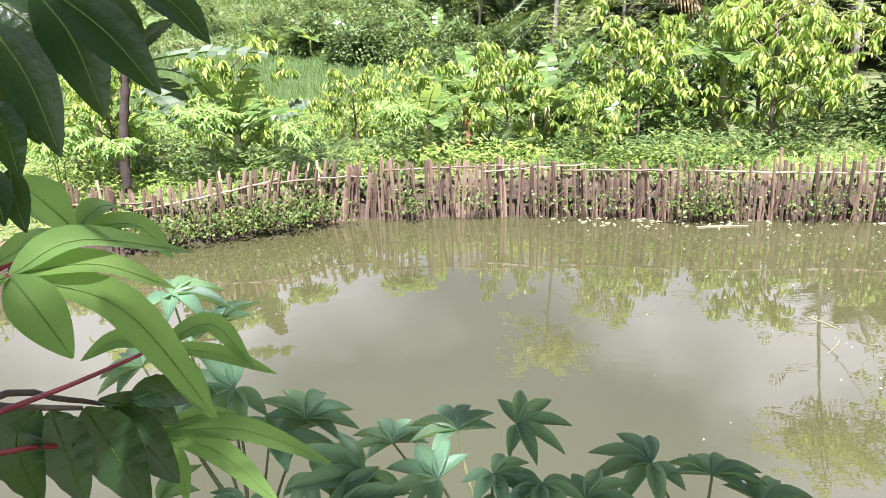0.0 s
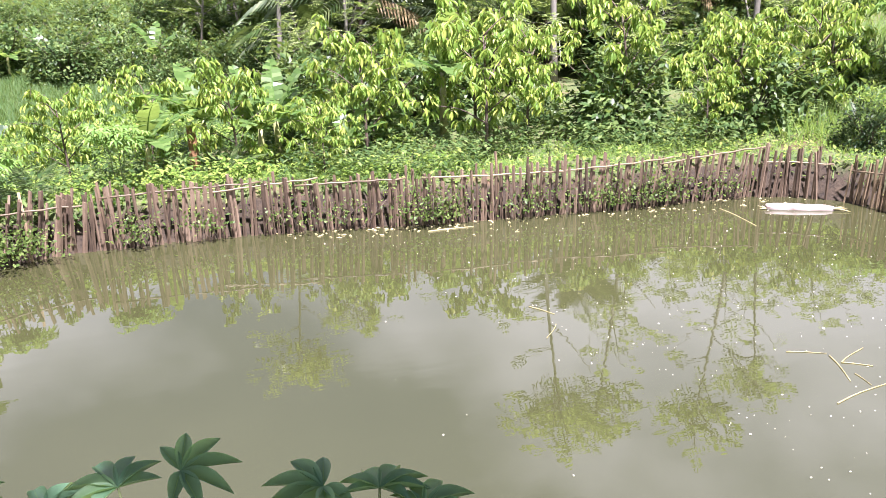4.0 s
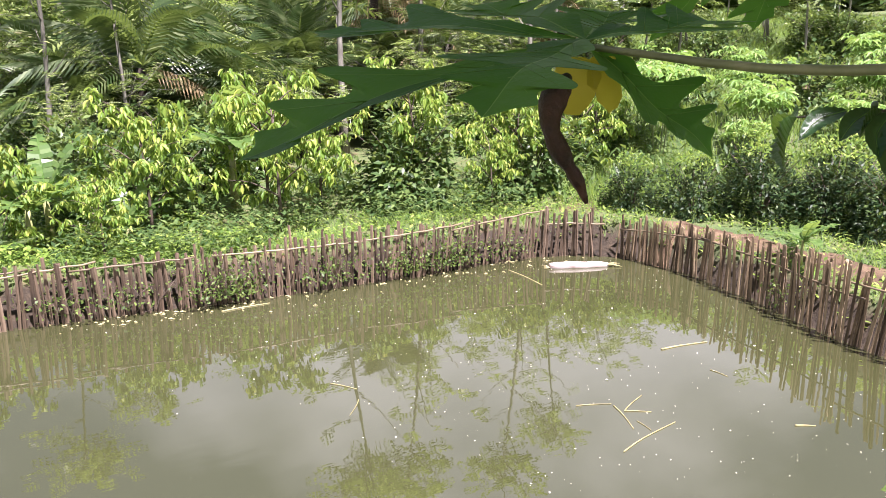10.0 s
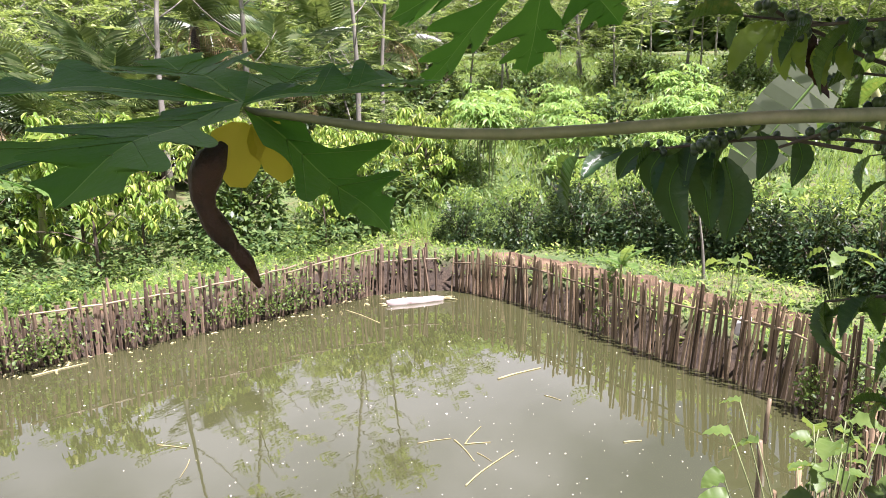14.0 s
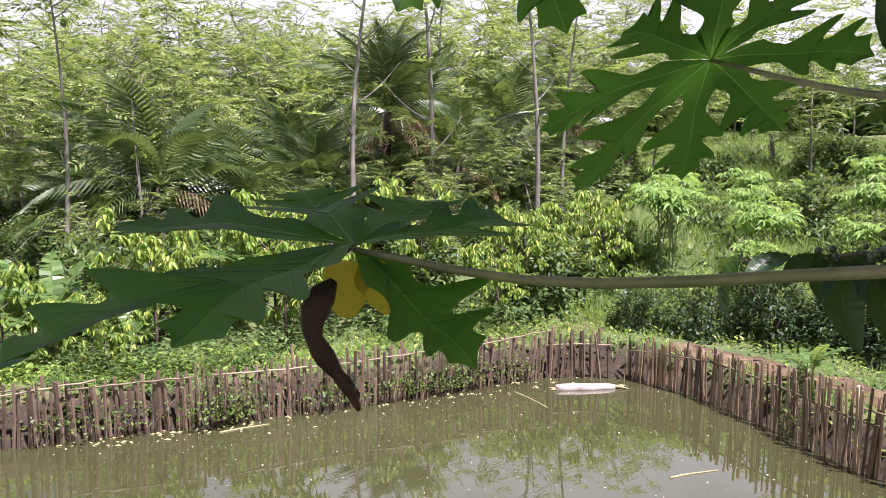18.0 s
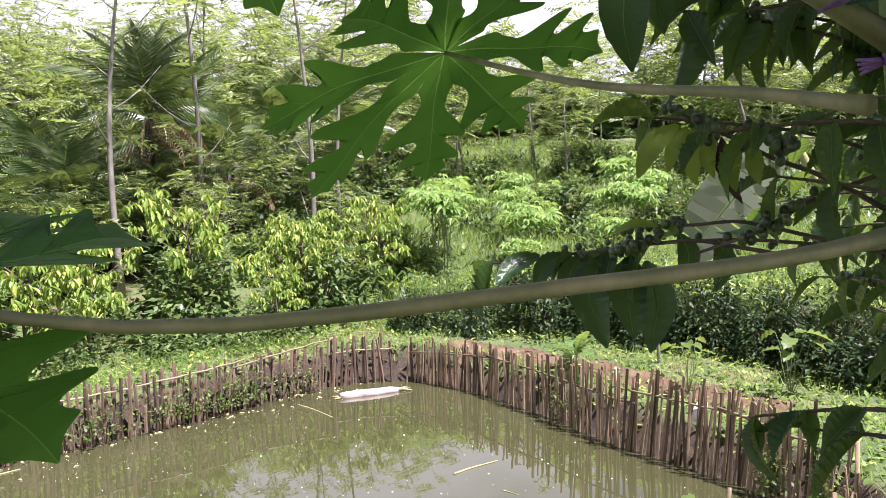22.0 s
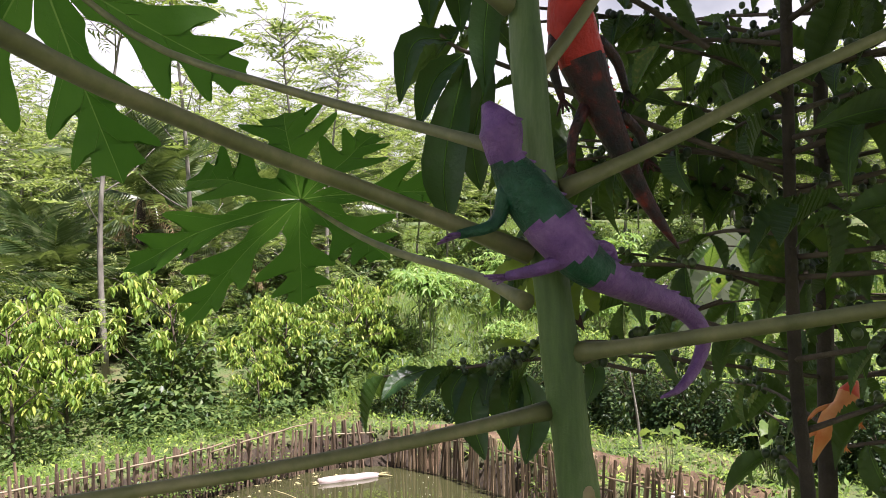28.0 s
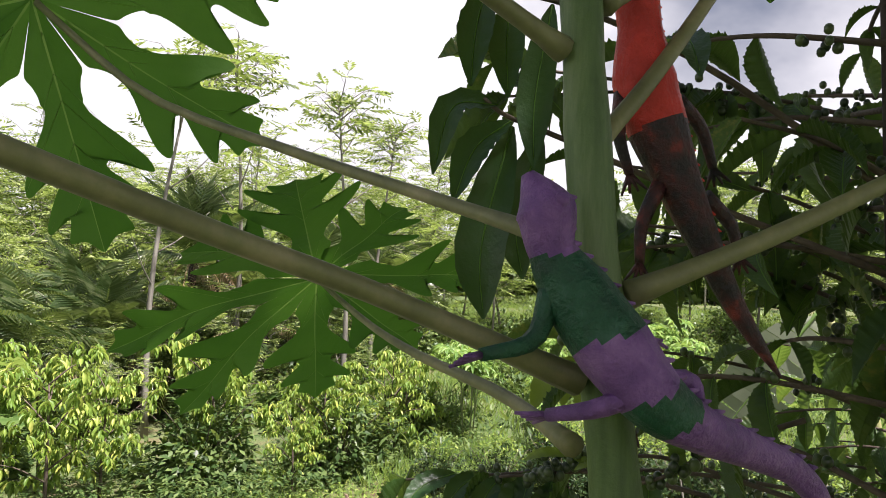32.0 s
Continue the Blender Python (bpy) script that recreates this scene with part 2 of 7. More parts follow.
M_VEIN_PALE = leaf_mat("leaf_vein_pale", [(0.2, (0.17, 0.31, 0.09)), (0.8, (0.27, 0.40, 0.14))], 0.5, 0.5, (0.6, 0.85, 0.2), 20)
M_STEM_PAPAYA = solid_mat("papaya_bark", [(0.3, (0.045, 0.09, 0.022)), (0.5, (0.085, 0.148, 0.042)), (0.74, (0.18, 0.24, 0.10))], 14, 0.5, 0.45, 90, 0.003, (4, 4, 0.5))
M_PETIOLE = solid_mat("papaya_petiole", [(0.3, (0.12, 0.125, 0.055)), (0.52, (0.20, 0.20, 0.09)), (0.72, (0.33, 0.29, 0.16))], 22, 0.5, 0.2, 70, 0.003)
M_SCAR = solid_mat("papaya_scar", [(0.3, (0.30, 0.22, 0.12)), (0.7, (0.46, 0.38, 0.22))], 40, 0.7, 0.4, 120, 0.003)
M_PETIOLE_RED = solid_mat("petiole_red", [(0.3, (0.20, 0.02, 0.03)), (0.7, (0.34, 0.05, 0.06))], 30, 0.45, 0.1)
M_TWIG = solid_mat("twig", [(0.3, (0.05, 0.035, 0.025)), (0.7, (0.13, 0.10, 0.07))], 20, 0.8, 0.5, 80)
M_GREENSTEM = solid_mat("green_stem", [(0.3, (0.10, 0.14, 0.05)), (0.7, (0.20, 0.22, 0.09))], 20, 0.6, 0.2)
M_BARK_PALE = solid_mat("bark_pale", [(0.25, (0.09, 0.08, 0.065)), (0.55, (0.20, 0.19, 0.155)), (0.85, (0.34, 0.33, 0.27))], 5, 0.8, 0.5, 24, 0.02, (1, 1, 0.3))
M_BARK_DARK = solid_mat("bark_dark", [(0.25, (0.016, 0.012, 0.009)), (0.7, (0.06, 0.045, 0.032))], 12, 0.85, 0.7, 50)
M_BANANA_STEM = solid_mat("banana_stem", [(0.25, (0.16, 0.18, 0.07)), (0.6, (0.30, 0.30, 0.12)), (0.85, (0.26, 0.16, 0.07))], 6, 0.55, 0.3, 30, 0.01, (3, 3, 0.5))
M_BAMBOO = solid_mat("old_bamboo", [(0.2, (0.03024, 0.01968, 0.0117)), (0.42, (0.105, 0.07216, 0.04368)), (0.66, (0.189, 0.1353, 0.08736)), (0.88, (0.3108, 0.2419, 0.1638))], 7, 0.9, 0.5, 60, 0.006, (3, 3, 0.35), 0.38)
M_BAMBOO_DARK = solid_mat("dark_bamboo", [(0.2, (0.040, 0.026, 0.013)), (0.42, (0.135, 0.094, 0.050)), (0.66, (0.26, 0.19, 0.110)), (0.88, (0.40, 0.315, 0.195))], 7, 0.9, 0.5, 60, 0.006, (3, 3, 0.35), 0.5)
M_STUMP = solid_mat("dry_banana_stem", [(0.3, (0.12, 0.06, 0.025)), (0.6, (0.26, 0.14, 0.06)), (0.85, (0.36, 0.25, 0.13))], 9, 0.8, 0.5, 30, 0.01, (3, 3, 0.4))
M_RAIL = solid_mat("bamboo_rail", [(0.25, (0.09, 0.065, 0.036)), (0.6, (0.18, 0.14, 0.08)), (0.85, (0.28, 0.23, 0.14))], 6, 0.55, 0.3, 50, 0.004, None, 0.4)
M_SOIL = solid_mat("bare_soil", [(0.25, (0.032, 0.019, 0.009)), (0.5, (0.090, 0.054, 0.028)), (0.8, (0.20, 0.140, 0.080))], 3.5, 0.95, 0.9, 26, 0.03)
M_BERRY = solid_mat("coffee_berry", [(0.3, (0.022, 0.040, 0.014)), (0.7, (0.075, 0.11, 0.035))], 1.5, 0.35, 0.05, per_object=0.6)
M_LOG = solid_mat("pale_banana_log", [(0.33, (0.17, 0.11, 0.085)), (0.46, (0.36, 0.30, 0.27)), (0.75, (0.46, 0.42, 0.39))], 5, 0.6, 0.4, 25, 0.01, (0.6, 3, 3))
M_STRAW = solid_mat("floating_straw", [(0.3, (0.21, 0.18, 0.075)), (0.7, (0.38, 0.34, 0.17))], 10, 0.7, 0.2)
M_FOAM = solid_mat("floating_speck", [(0.3, (0.62, 0.60, 0.45)), (0.7, (0.85, 0.84, 0.74))], 3, 0.7, 0.0)
M_WHITE = solid_mat("white_plastic", [(0.3, (0.70, 0.69, 0.66)), (0.7, (0.82, 0.81, 0.79))], 10, 0.5, 0.1)
M_STRING = solid_mat("green_cord", [(0.3, (0.03, 0.22, 0.14)), (0.7, (0.06, 0.34, 0.22))], 40, 0.5, 0.3)


def ground_mat():
    m, nt, b, out = mat_base("ground")
    n1 = noise_node(nt, 0.55, 8, 0.7)
    n2 = noise_node(nt, 9.0, 6, 0.7)
    mixf = nt.nodes.new("ShaderNodeMath")
    mixf.operation = "MULTIPLY_ADD"
    nt.links.new(n2.outputs["Fac"], mixf.inputs[0])
    mixf.inputs[1].default_value = 0.6
    sub = nt.nodes.new("ShaderNodeMath")
    sub.operation = "ADD"
    nt.links.new(n1.outputs["Fac"], sub.inputs[0])
    sub.inputs[1].default_value = -0.3
    nt.links.new(sub.outputs[0], mixf.inputs[2])
    r = ramp(nt, [(0.22, (0.03, 0.055, 0.015)), (0.42, (0.06, 0.10, 0.025)), (0.55, (0.10, 0.12, 0.04)), (0.70, (0.13, 0.075, 0.045))])
    nt.links.new(mixf.outputs[0], r.inputs[0])
    # bare earth at the foot of the banks and under the water
    geo = nt.nodes.new("ShaderNodeNewGeometry")
    sep = nt.nodes.new("ShaderNodeSeparateXYZ")
    nt.links.new(geo.outputs["Normal"], sep.inputs[0])
    mr = nt.nodes.new("ShaderNodeMapRange")
    mr.inputs[1].default_value = 0.93
    mr.inputs[2].default_value = 0.75
    nt.links.new(sep.outputs["Z"], mr.inputs[0])
    r2 = ramp(nt, [(0.3, (0.014, 0.010, 0.006)), (0.7, (0.060, 0.042, 0.023))])
    nt.links.new(n2.outputs["Fac"], r2.inputs[0])
    mx = nt.nodes.new("ShaderNodeMix")
    mx.data_type = "RGBA"
    nt.links.new(mr.outputs[0], mx.inputs[0])
    nt.links.new(r.outputs[0], mx.inputs[6])
    nt.links.new(r2.outputs[0], mx.inputs[7])
    nt.links.new(mx.outputs[2], b.inputs["Base Color"])
    b.inputs["Roughness"].default_value = 0.9
    bp = nt.nodes.new("ShaderNodeBump")
    bp.inputs["Strength"].default_value = 0.8
    bp.inputs["Distance"].default_value = 0.05
    nt.links.new(n2.outputs["Fac"], bp.inputs["Height"])
    nt.links.new(bp.outputs[0], b.inputs["Normal"])
    return m


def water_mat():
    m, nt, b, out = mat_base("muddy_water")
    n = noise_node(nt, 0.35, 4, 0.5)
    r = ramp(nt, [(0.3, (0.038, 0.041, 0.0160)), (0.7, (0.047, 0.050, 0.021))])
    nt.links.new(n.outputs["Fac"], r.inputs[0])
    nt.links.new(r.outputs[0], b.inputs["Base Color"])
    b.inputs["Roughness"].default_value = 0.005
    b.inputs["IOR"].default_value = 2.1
    co = nt.nodes.new("ShaderNodeTexCoord")
    mp = nt.nodes.new("ShaderNodeMapping")
    mp.inputs["Scale"].default_value = (0.5, 1.6, 1)
    nt.links.new(co.outputs["Object"], mp.inputs[0])
    w1 = nt.nodes.new("ShaderNodeTexNoise")
    w1.inputs["Scale"].default_value = 4.5
    w1.inputs["Detail"].default_value = 3
    nt.links.new(mp.outputs[0], w1.inputs["Vector"])
    bp = nt.nodes.new("ShaderNodeBump")
    bp.inputs["Strength"].default_value = 0.03
    bp.inputs["Distance"].default_value = 0.02
    nt.links.new(w1.outputs["Fac"], bp.inputs["Height"])
    nt.links.new(bp.outputs[0], b.inputs["Normal"])
    return m


M_GROUND = ground_mat()
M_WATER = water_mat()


# ---- mesh tools ----
def mesh_of(name, chunks, smooth=True):
    vs, fs, base = [], [], 0
    for v, f in chunks:
        vs.append(np.asarray(v, dtype=np.float32).reshape(-1, 3))
        fs.append(np.asarray(f, dtype=np.int32).reshape(-1, 3) + base)
        base += len(vs[-1])
    v, f = np.concatenate(vs), np.concatenate(fs)
    me = bpy.data.meshes.new(name)
    me.vertices.add(len(v))
    me.vertices.foreach_set("co", v.ravel())
    me.loops.add(f.size)
    me.loops.foreach_set("vertex_index", f.ravel())
    me.polygons.add(len(f))
    me.polygons.foreach_set("loop_start", np.arange(0, f.size, 3, dtype=np.int32))
    me.polygons.foreach_set("use_smooth", np.full(len(f), smooth))
    me.update(calc_edges=True)
    return me


def part(name, chunks, material, parent=None, label="", smooth=True):
    me = mesh_of(name, chunks, smooth)
    me.materials.append(material)
    ob = new(name, me)
    if parent is not None:
        ob.parent = parent
    if label:
        ob["label"] = label
    return ob


def thing(name, label, category, group="", kind="", at=None):
    ob = new(name)
    ob.empty_display_size = 0.1
    tagged(ob, label, category, group, kind)
    if at is not None:
        ob.matrix_basis = at
    return ob


def unit(a):
    a = np.asarray(a, dtype=float)
    return a / (np.linalg.norm(a, axis=-1, keepdims=True) + 1e-9)


def blade(segs=4, width=None, fold=0.25, droop=0.4, wave=0.0, stalk=0.0):
    """A leaf along +y, one long and two wide at most, bent down along its length and folded along its midrib."""
    width = width or (lambda s: math.sin(math.pi * min(1, s * 0.96 + 0.02)) ** 0.8)
    v, f, y, z = [], [], 0.0, 0.0
    for i in range(segs + 1):
        s = i / segs
        w = max(width(s), 0.0)
        up = fold * w * 0.3 + wave * (1 if i % 2 else -1) * w * 0.1
        v += [(-w, y, z + up), (0, y, z), (w, y, z + up)]
        a = droop * (s + 0.5 / segs)
        y += math.cos(a) / segs
        z -= math.sin(a) / segs
    for i in range(segs):
        a = 3 * i
        f += [(a, a + 1, a + 4), (a, a + 4, a + 3), (a + 1, a + 2, a + 5), (a + 1, a + 5, a + 4)]
    return np.array(v), np.array(f)


DIAMOND = (np.array([(0, 0, 0), (-1, 0.45, 0.03), (0, 0.5, -0.03), (1, 0.45, 0.03), (0, 1, -0.12)]), np.array([(0, 2, 1), (0, 3, 2), (1, 2, 4), (2, 3, 4)]))
SLIVER = (np.array([(-1, 0, 0), (1, 0, 0), (0, 1, -0.15)]), np.array([(0, 1, 2)]))


def strew(tpl, P, D, N, L, W):
    """Copies of a template, each at P along D with its upper side towards N, L long and W wide."""
    V, F = tpl
    P, D, N = np.atleast_2d(P), unit(np.atleast_2d(D)), np.atleast_2d(N)
    n = len(P)
    L, W = np.broadcast_to(L, n)[:, None], np.broadcast_to(W, n)[:, None]
    X = unit(np.cross(D, N))
    Z = np.cross(X, D)
    out = P[:, None, :] + V[None, :, 0:1] * (X * W)[:, None, :] + V[None, :, 1:2] * (D * L)[:, None, :] + V[None, :, 2:3] * (Z * L)[:, None, :]
    faces = F[None] + (np.arange(n) * len(V))[:, None, None]
    return out.reshape(-1, 3), faces.reshape(-1, 3)


def tube(pts, radii, sides=6, cap=True):
    pts = np.asarray(pts, dtype=float)
    n = len(pts)
    radii = np.broadcast_to(radii, n)
    tan = unit(np.gradient(pts, axis=0))
    ref = np.array((0.0, 0.0, 1.0)) if abs(tan[0][2]) < 0.9 else np.array((1.0, 0.0, 0.0))
    v = []
    x = unit(np.cross(tan[0], ref))
    for i in range(n):
        x = unit(x - tan[i] * np.dot(x, tan[i]))
        y = np.cross(tan[i], x)
        for k in range(sides):
            a = 2 * math.pi * k / sides
            v.append(pts[i] + radii[i] * (x * math.cos(a) + y * math.sin(a)))
    f = []
    for i in range(n - 1):
        for k in range(sides):
            a, b = i * sides + k, i * sides + (k + 1) % sides
            f += [(a, b, b + sides), (a, b + sides, a + sides)]
    if cap:
        v += [pts[0], pts[-1]]
        c0, c1 = n * sides, n * sides + 1
        for k in range(sides):
            f += [(c0, (k + 1) % sides, k), (c1, (n - 1) * sides + k, (n - 1) * sides + (k + 1) % sides)]
    return np.array(v), np.array(f)


def curve_pts(points, n=12):
    """A smooth line through the points."""
    p = np.asarray(points, dtype=float)
    p = np.vstack([2 * p[0] - p[1], p, 2 * p[-1] - p[-2]])
    out = []
    segs = len(p) - 3
    for k in range(n + 1):
        u = k / n * segs
        i = min(int(u), segs - 1)
        t = u - i
        a, b, c, d = p[i], p[i + 1], p[i + 2], p[i + 3]
        out.append(0.5 * (2 * b + (c - a) * t + (2 * a - 5 * b + 4 * c - d) * t ** 2 + (3 * b - a - 3 * c + d) * t ** 3))
    return np.array(out)


def sphere(c, r, rings=5, sides=7, squash=1.0):
    v, f = [], []
    for i in range(rings + 1):
        a = math.pi * i / rings
        for k in range(sides):
            b = 2 * math.pi * k / sides
            v.append((c[0] + r * math.sin(a) * math.cos(b), c[1] + r * math.sin(a) * math.sin(b), c[2] + r * squash * math.cos(a)))
    for i in range(rings):
        for k in range(sides):
            a, b = i * sides + k, i * sides + (k + 1) % sides
            f += [(a, a + sides, b + sides), (a, b + sides, b)]
    return np.array(v), np.array(f)


def turn(x, y, z, deg=0.0, s=1.0, lean=0.0):
    return pose(x, y, z, lean, 0, deg) @ Matrix.Diagonal((s, s, s, 1))


# ---- the land and the water ----
SHORE = np.array([(-3.85, 8.9), (-3.2, 9.25), (-2.65, 9.42), (-2.05, 9.68), (-1.44, 10.02), (-0.8, 10.06), (0.05, 10.06), (1.0, 9.98), (1.9, 9.84), (2.85, 9.64), (3.8, 9.48), (4.95, 9.37), (5.75, 9.24), (6.75, 9.22),
                  (7.72, 9.13), (8.55, 8.77), (8.92, 8.07), (8.95, 7.15), (8.63, 5.76), (8.28, 4.7), (8.14, 3.85), (8.0, 3.1), (7.76, 2.34), (7.4, 1.9), (6.4, 1.72), (5.2, 1.85), (4.2, 2.0),
                  (3.0, 1.75), (1.5, 1.8), (0.0, 1.95), (-2.2, 2.2), (-3.9, 3.2), (-4.7, 5.2), (-4.6, 7.8)])


def shore_distance(x, y):
    """Metres from the water's edge, negative over the pond."""
    x, y = np.asarray(x, dtype=float), np.asarray(y, dtype=float)
    best = np.full(x.shape, 1e9)
    inside = np.zeros(x.shape, dtype=bool)
    for a, b in zip(SHORE, np.roll(SHORE, -1, axis=0)):
        d = b - a
        u = np.clip(((x - a[0]) * d[0] + (y - a[1]) * d[1]) / (d @ d), 0, 1)
        best = np.minimum(best, np.hypot(x - a[0] - u * d[0], y - a[1] - u * d[1]))
        cross = ((a[1] > y) != (b[1] > y)) & (x < (b[0] - a[0]) * (y - a[1]) / (b[1] - a[1] + 1e-12) + a[0])
        inside ^= cross
    return np.where(inside, -best, best)


def smooth01(t):
    t = np.clip(t, 0, 1)
    return t * t * (3 - 2 * t)


def land(x, y):
    x, y = np.asarray(x, dtype=float), np.asarray(y, dtype=float)
    sd = shore_distance(x, y)
    dist = np.hypot(x, y)
    az = np.degrees(np.arctan2(x, np.maximum(y, 0.01)))
    right = smooth01((az - 18) / 28)
    start = 24 - 11.5 * right
    rise = np.maximum(dist - start, 0)
    hill = 0.105 * np.minimum(rise, 45) + 0.03 * np.maximum(rise - 45, 0)
    steps = 0.75
    terr = np.floor(hill / steps) * steps + steps * smooth01((hill / steps - np.floor(hill / steps) - 0.72) / 0.28)
    hill = hill * 0.45 + terr * 0.55
    low = 0.46 - 0.3 * (1 - right) * smooth01((sd - 0.9) / 1.2)
    far = low + hill
    w = smooth01((2.7 - y) / 1.5) * smooth01((7.2 - x) / 3)
    near = 1.55 * smooth01(sd / 1.35)
    bump = 0.05 * np.sin(x * 1.7 + 0.6 * y) * np.sin(y * 1.3 - 0.4 * x) + 0.03 * np.sin(3.1 * x) * np.cos(2.7 * y)
    outside = (far * smooth01((sd - 0.05) / 0.28) - 0.06 * (1 - smooth01(sd / 0.2))) * (1 - w) + near * w + bump * smooth01(sd / 1.0)
    return np.where(sd > 0, outside, -0.06 * (1 - w) - 0.8 * smooth01(-sd / 0.8))


def land_at(x, y):
    return float(land(np.array([x]), np.array([y]))[0])


def ground_sheet():
    n = 260
    u = np.linspace(-1, 1, n)
    g = 13 * u + 330 * np.sign(u) * np.abs(u) ** 6
    X, Y = np.meshgrid(g + 3.0, g + 6.0)
    Z = land(X, Y)
    v = np.stack([X, Y, Z], -1).reshape(-1, 3)
    i = np.arange(n * n).reshape(n, n)
    a, b, c, d = i[:-1, :-1].ravel(), i[:-1, 1:].ravel(), i[1:, 1:].ravel(), i[1:, :-1].ravel()
    f = np.concatenate([np.stack([a, b, c], -1), np.stack([a, c, d], -1)])
    ob = part("ground", [(v, f)], M_GROUND)
    tagged(ob, "grassy earth banks and terraced hillside round the pond", "ground", kind="structure")


ground_sheet()


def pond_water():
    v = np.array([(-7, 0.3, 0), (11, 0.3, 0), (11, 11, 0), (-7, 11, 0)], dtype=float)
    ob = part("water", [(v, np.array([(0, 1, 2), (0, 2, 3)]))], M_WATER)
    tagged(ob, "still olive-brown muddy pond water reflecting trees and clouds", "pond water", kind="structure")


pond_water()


# ---- trees and plants: one builder for each kind ----
def fruit_tree(seed, height=1.75, limbs=11):
    rng = np.random.default_rng(seed)
    root = thing("fruit_tree", "young fruit tree with drooping yellow-green leaves behind the fence", "tree", "fruit trees along the bank")
    bend = rng.normal(0, 0.06, 2)
    axis = np.array([(bend[0] * s * s, bend[1] * s * s, height * s) for s in np.linspace(0, 0.95, 7)])
    wood = [tube(axis, np.linspace(0.032, 0.010, 7), 6)]
    P, D, N = [], [], []
    for k in range(limbs):
        s = 0.22 + 0.75 * k / (limbs - 1)
        base = axis[0] * 0 + np.array([np.interp(s, np.linspace(0, 0.95, 7), axis[:, j]) for j in range(3)])
        a = k * 2.4 + rng.normal(0, 0.3)
        reach = height * (0.14 + 0.29 * math.sin(math.pi * min(1, 0.18 + s * 0.72))) * rng.uniform(0.8, 1.15)
        out = np.array((math.cos(a), math.sin(a), 0))
        tip = base + out * reach + np.array((0, 0, reach * rng.uniform(0.35, 0.8)))
        mid = (base + tip) / 2 + np.array((0, 0, 0.1 * reach))
        line = curve_pts([base, mid, tip], 6)
        wood.append(tube(line, np.linspace(0.012, 0.004, 7), 5))
        for j in range(8):
            q = line[min(6, 1 + int(j * 6 / 8) + 1)] + rng.normal(0, 0.085, 3)
            tw = unit(out * rng.uniform(0.2, 1) + rng.normal(0, 0.6, 3) + np.array((0, 0, 0.25)))
            end = q + tw * rng.uniform(0.08, 0.26) * height / 1.75
            wood.append(tube([q, end], [0.004, 0.002], 4, False))
            for m in range(15):
                r = rng.normal(0, 1, 3)
                r[2] = 0
                d = unit(r) * rng.uniform(0.35, 0.9) + np.array((0, 0, -rng.uniform(0.25, 1.0)))
                P.append(q + (end - q) * rng.uniform(0.3, 1.0) + rng.normal(0, 0.025, 3))
                D.append(d)
                N.append(unit(r) * 0.8 + np.array((0, 0, 0.7)))
    n = len(P)
    tpl = blade(3, lambda s: (0.06, 0.85, 0.95, 0.03)[round(s * 3)], 0.5, 0.5)
    L = rng.uniform(0.09, 0.165, n)
    part("trunk", wood, M_TWIG, root)
    part("crown", [strew(tpl, P, D, N, L, L * 0.17)], M_FRUIT, root)
    return root


def frond_feather(pairs=5):
    """A flat compound leaf along +y."""
    v, f = [(-0.006, 0, 0), (0.006, 0, 0), (0, 1, -0.12)], [(0, 1, 2)]
    for i in range(pairs):
        y = 0.14 + 0.8 * i / (pairs - 1)
        z = -0.12 * y * y
        ln = 0.42 * math.sin(math.pi * (0.18 + 0.72 * i / (pairs - 1)))
        for sgn in (-1, 1):
            b = len(v)
            v += [(0, y - 0.06, z), (sgn * ln * 0.55, y + 0.13, z + 0.03), (sgn * ln, y + 0.20, z - 0.06), (sgn * ln * 0.55, y - 0.01, z)]
            f += [(b, b + 1, b + 3), (b + 3, b + 1, b + 2)] if sgn < 0 else [(b, b + 3, b + 1), (b + 3, b + 2, b + 1)]
    return np.array(v), np.array(f)


FEATHER = frond_feather()


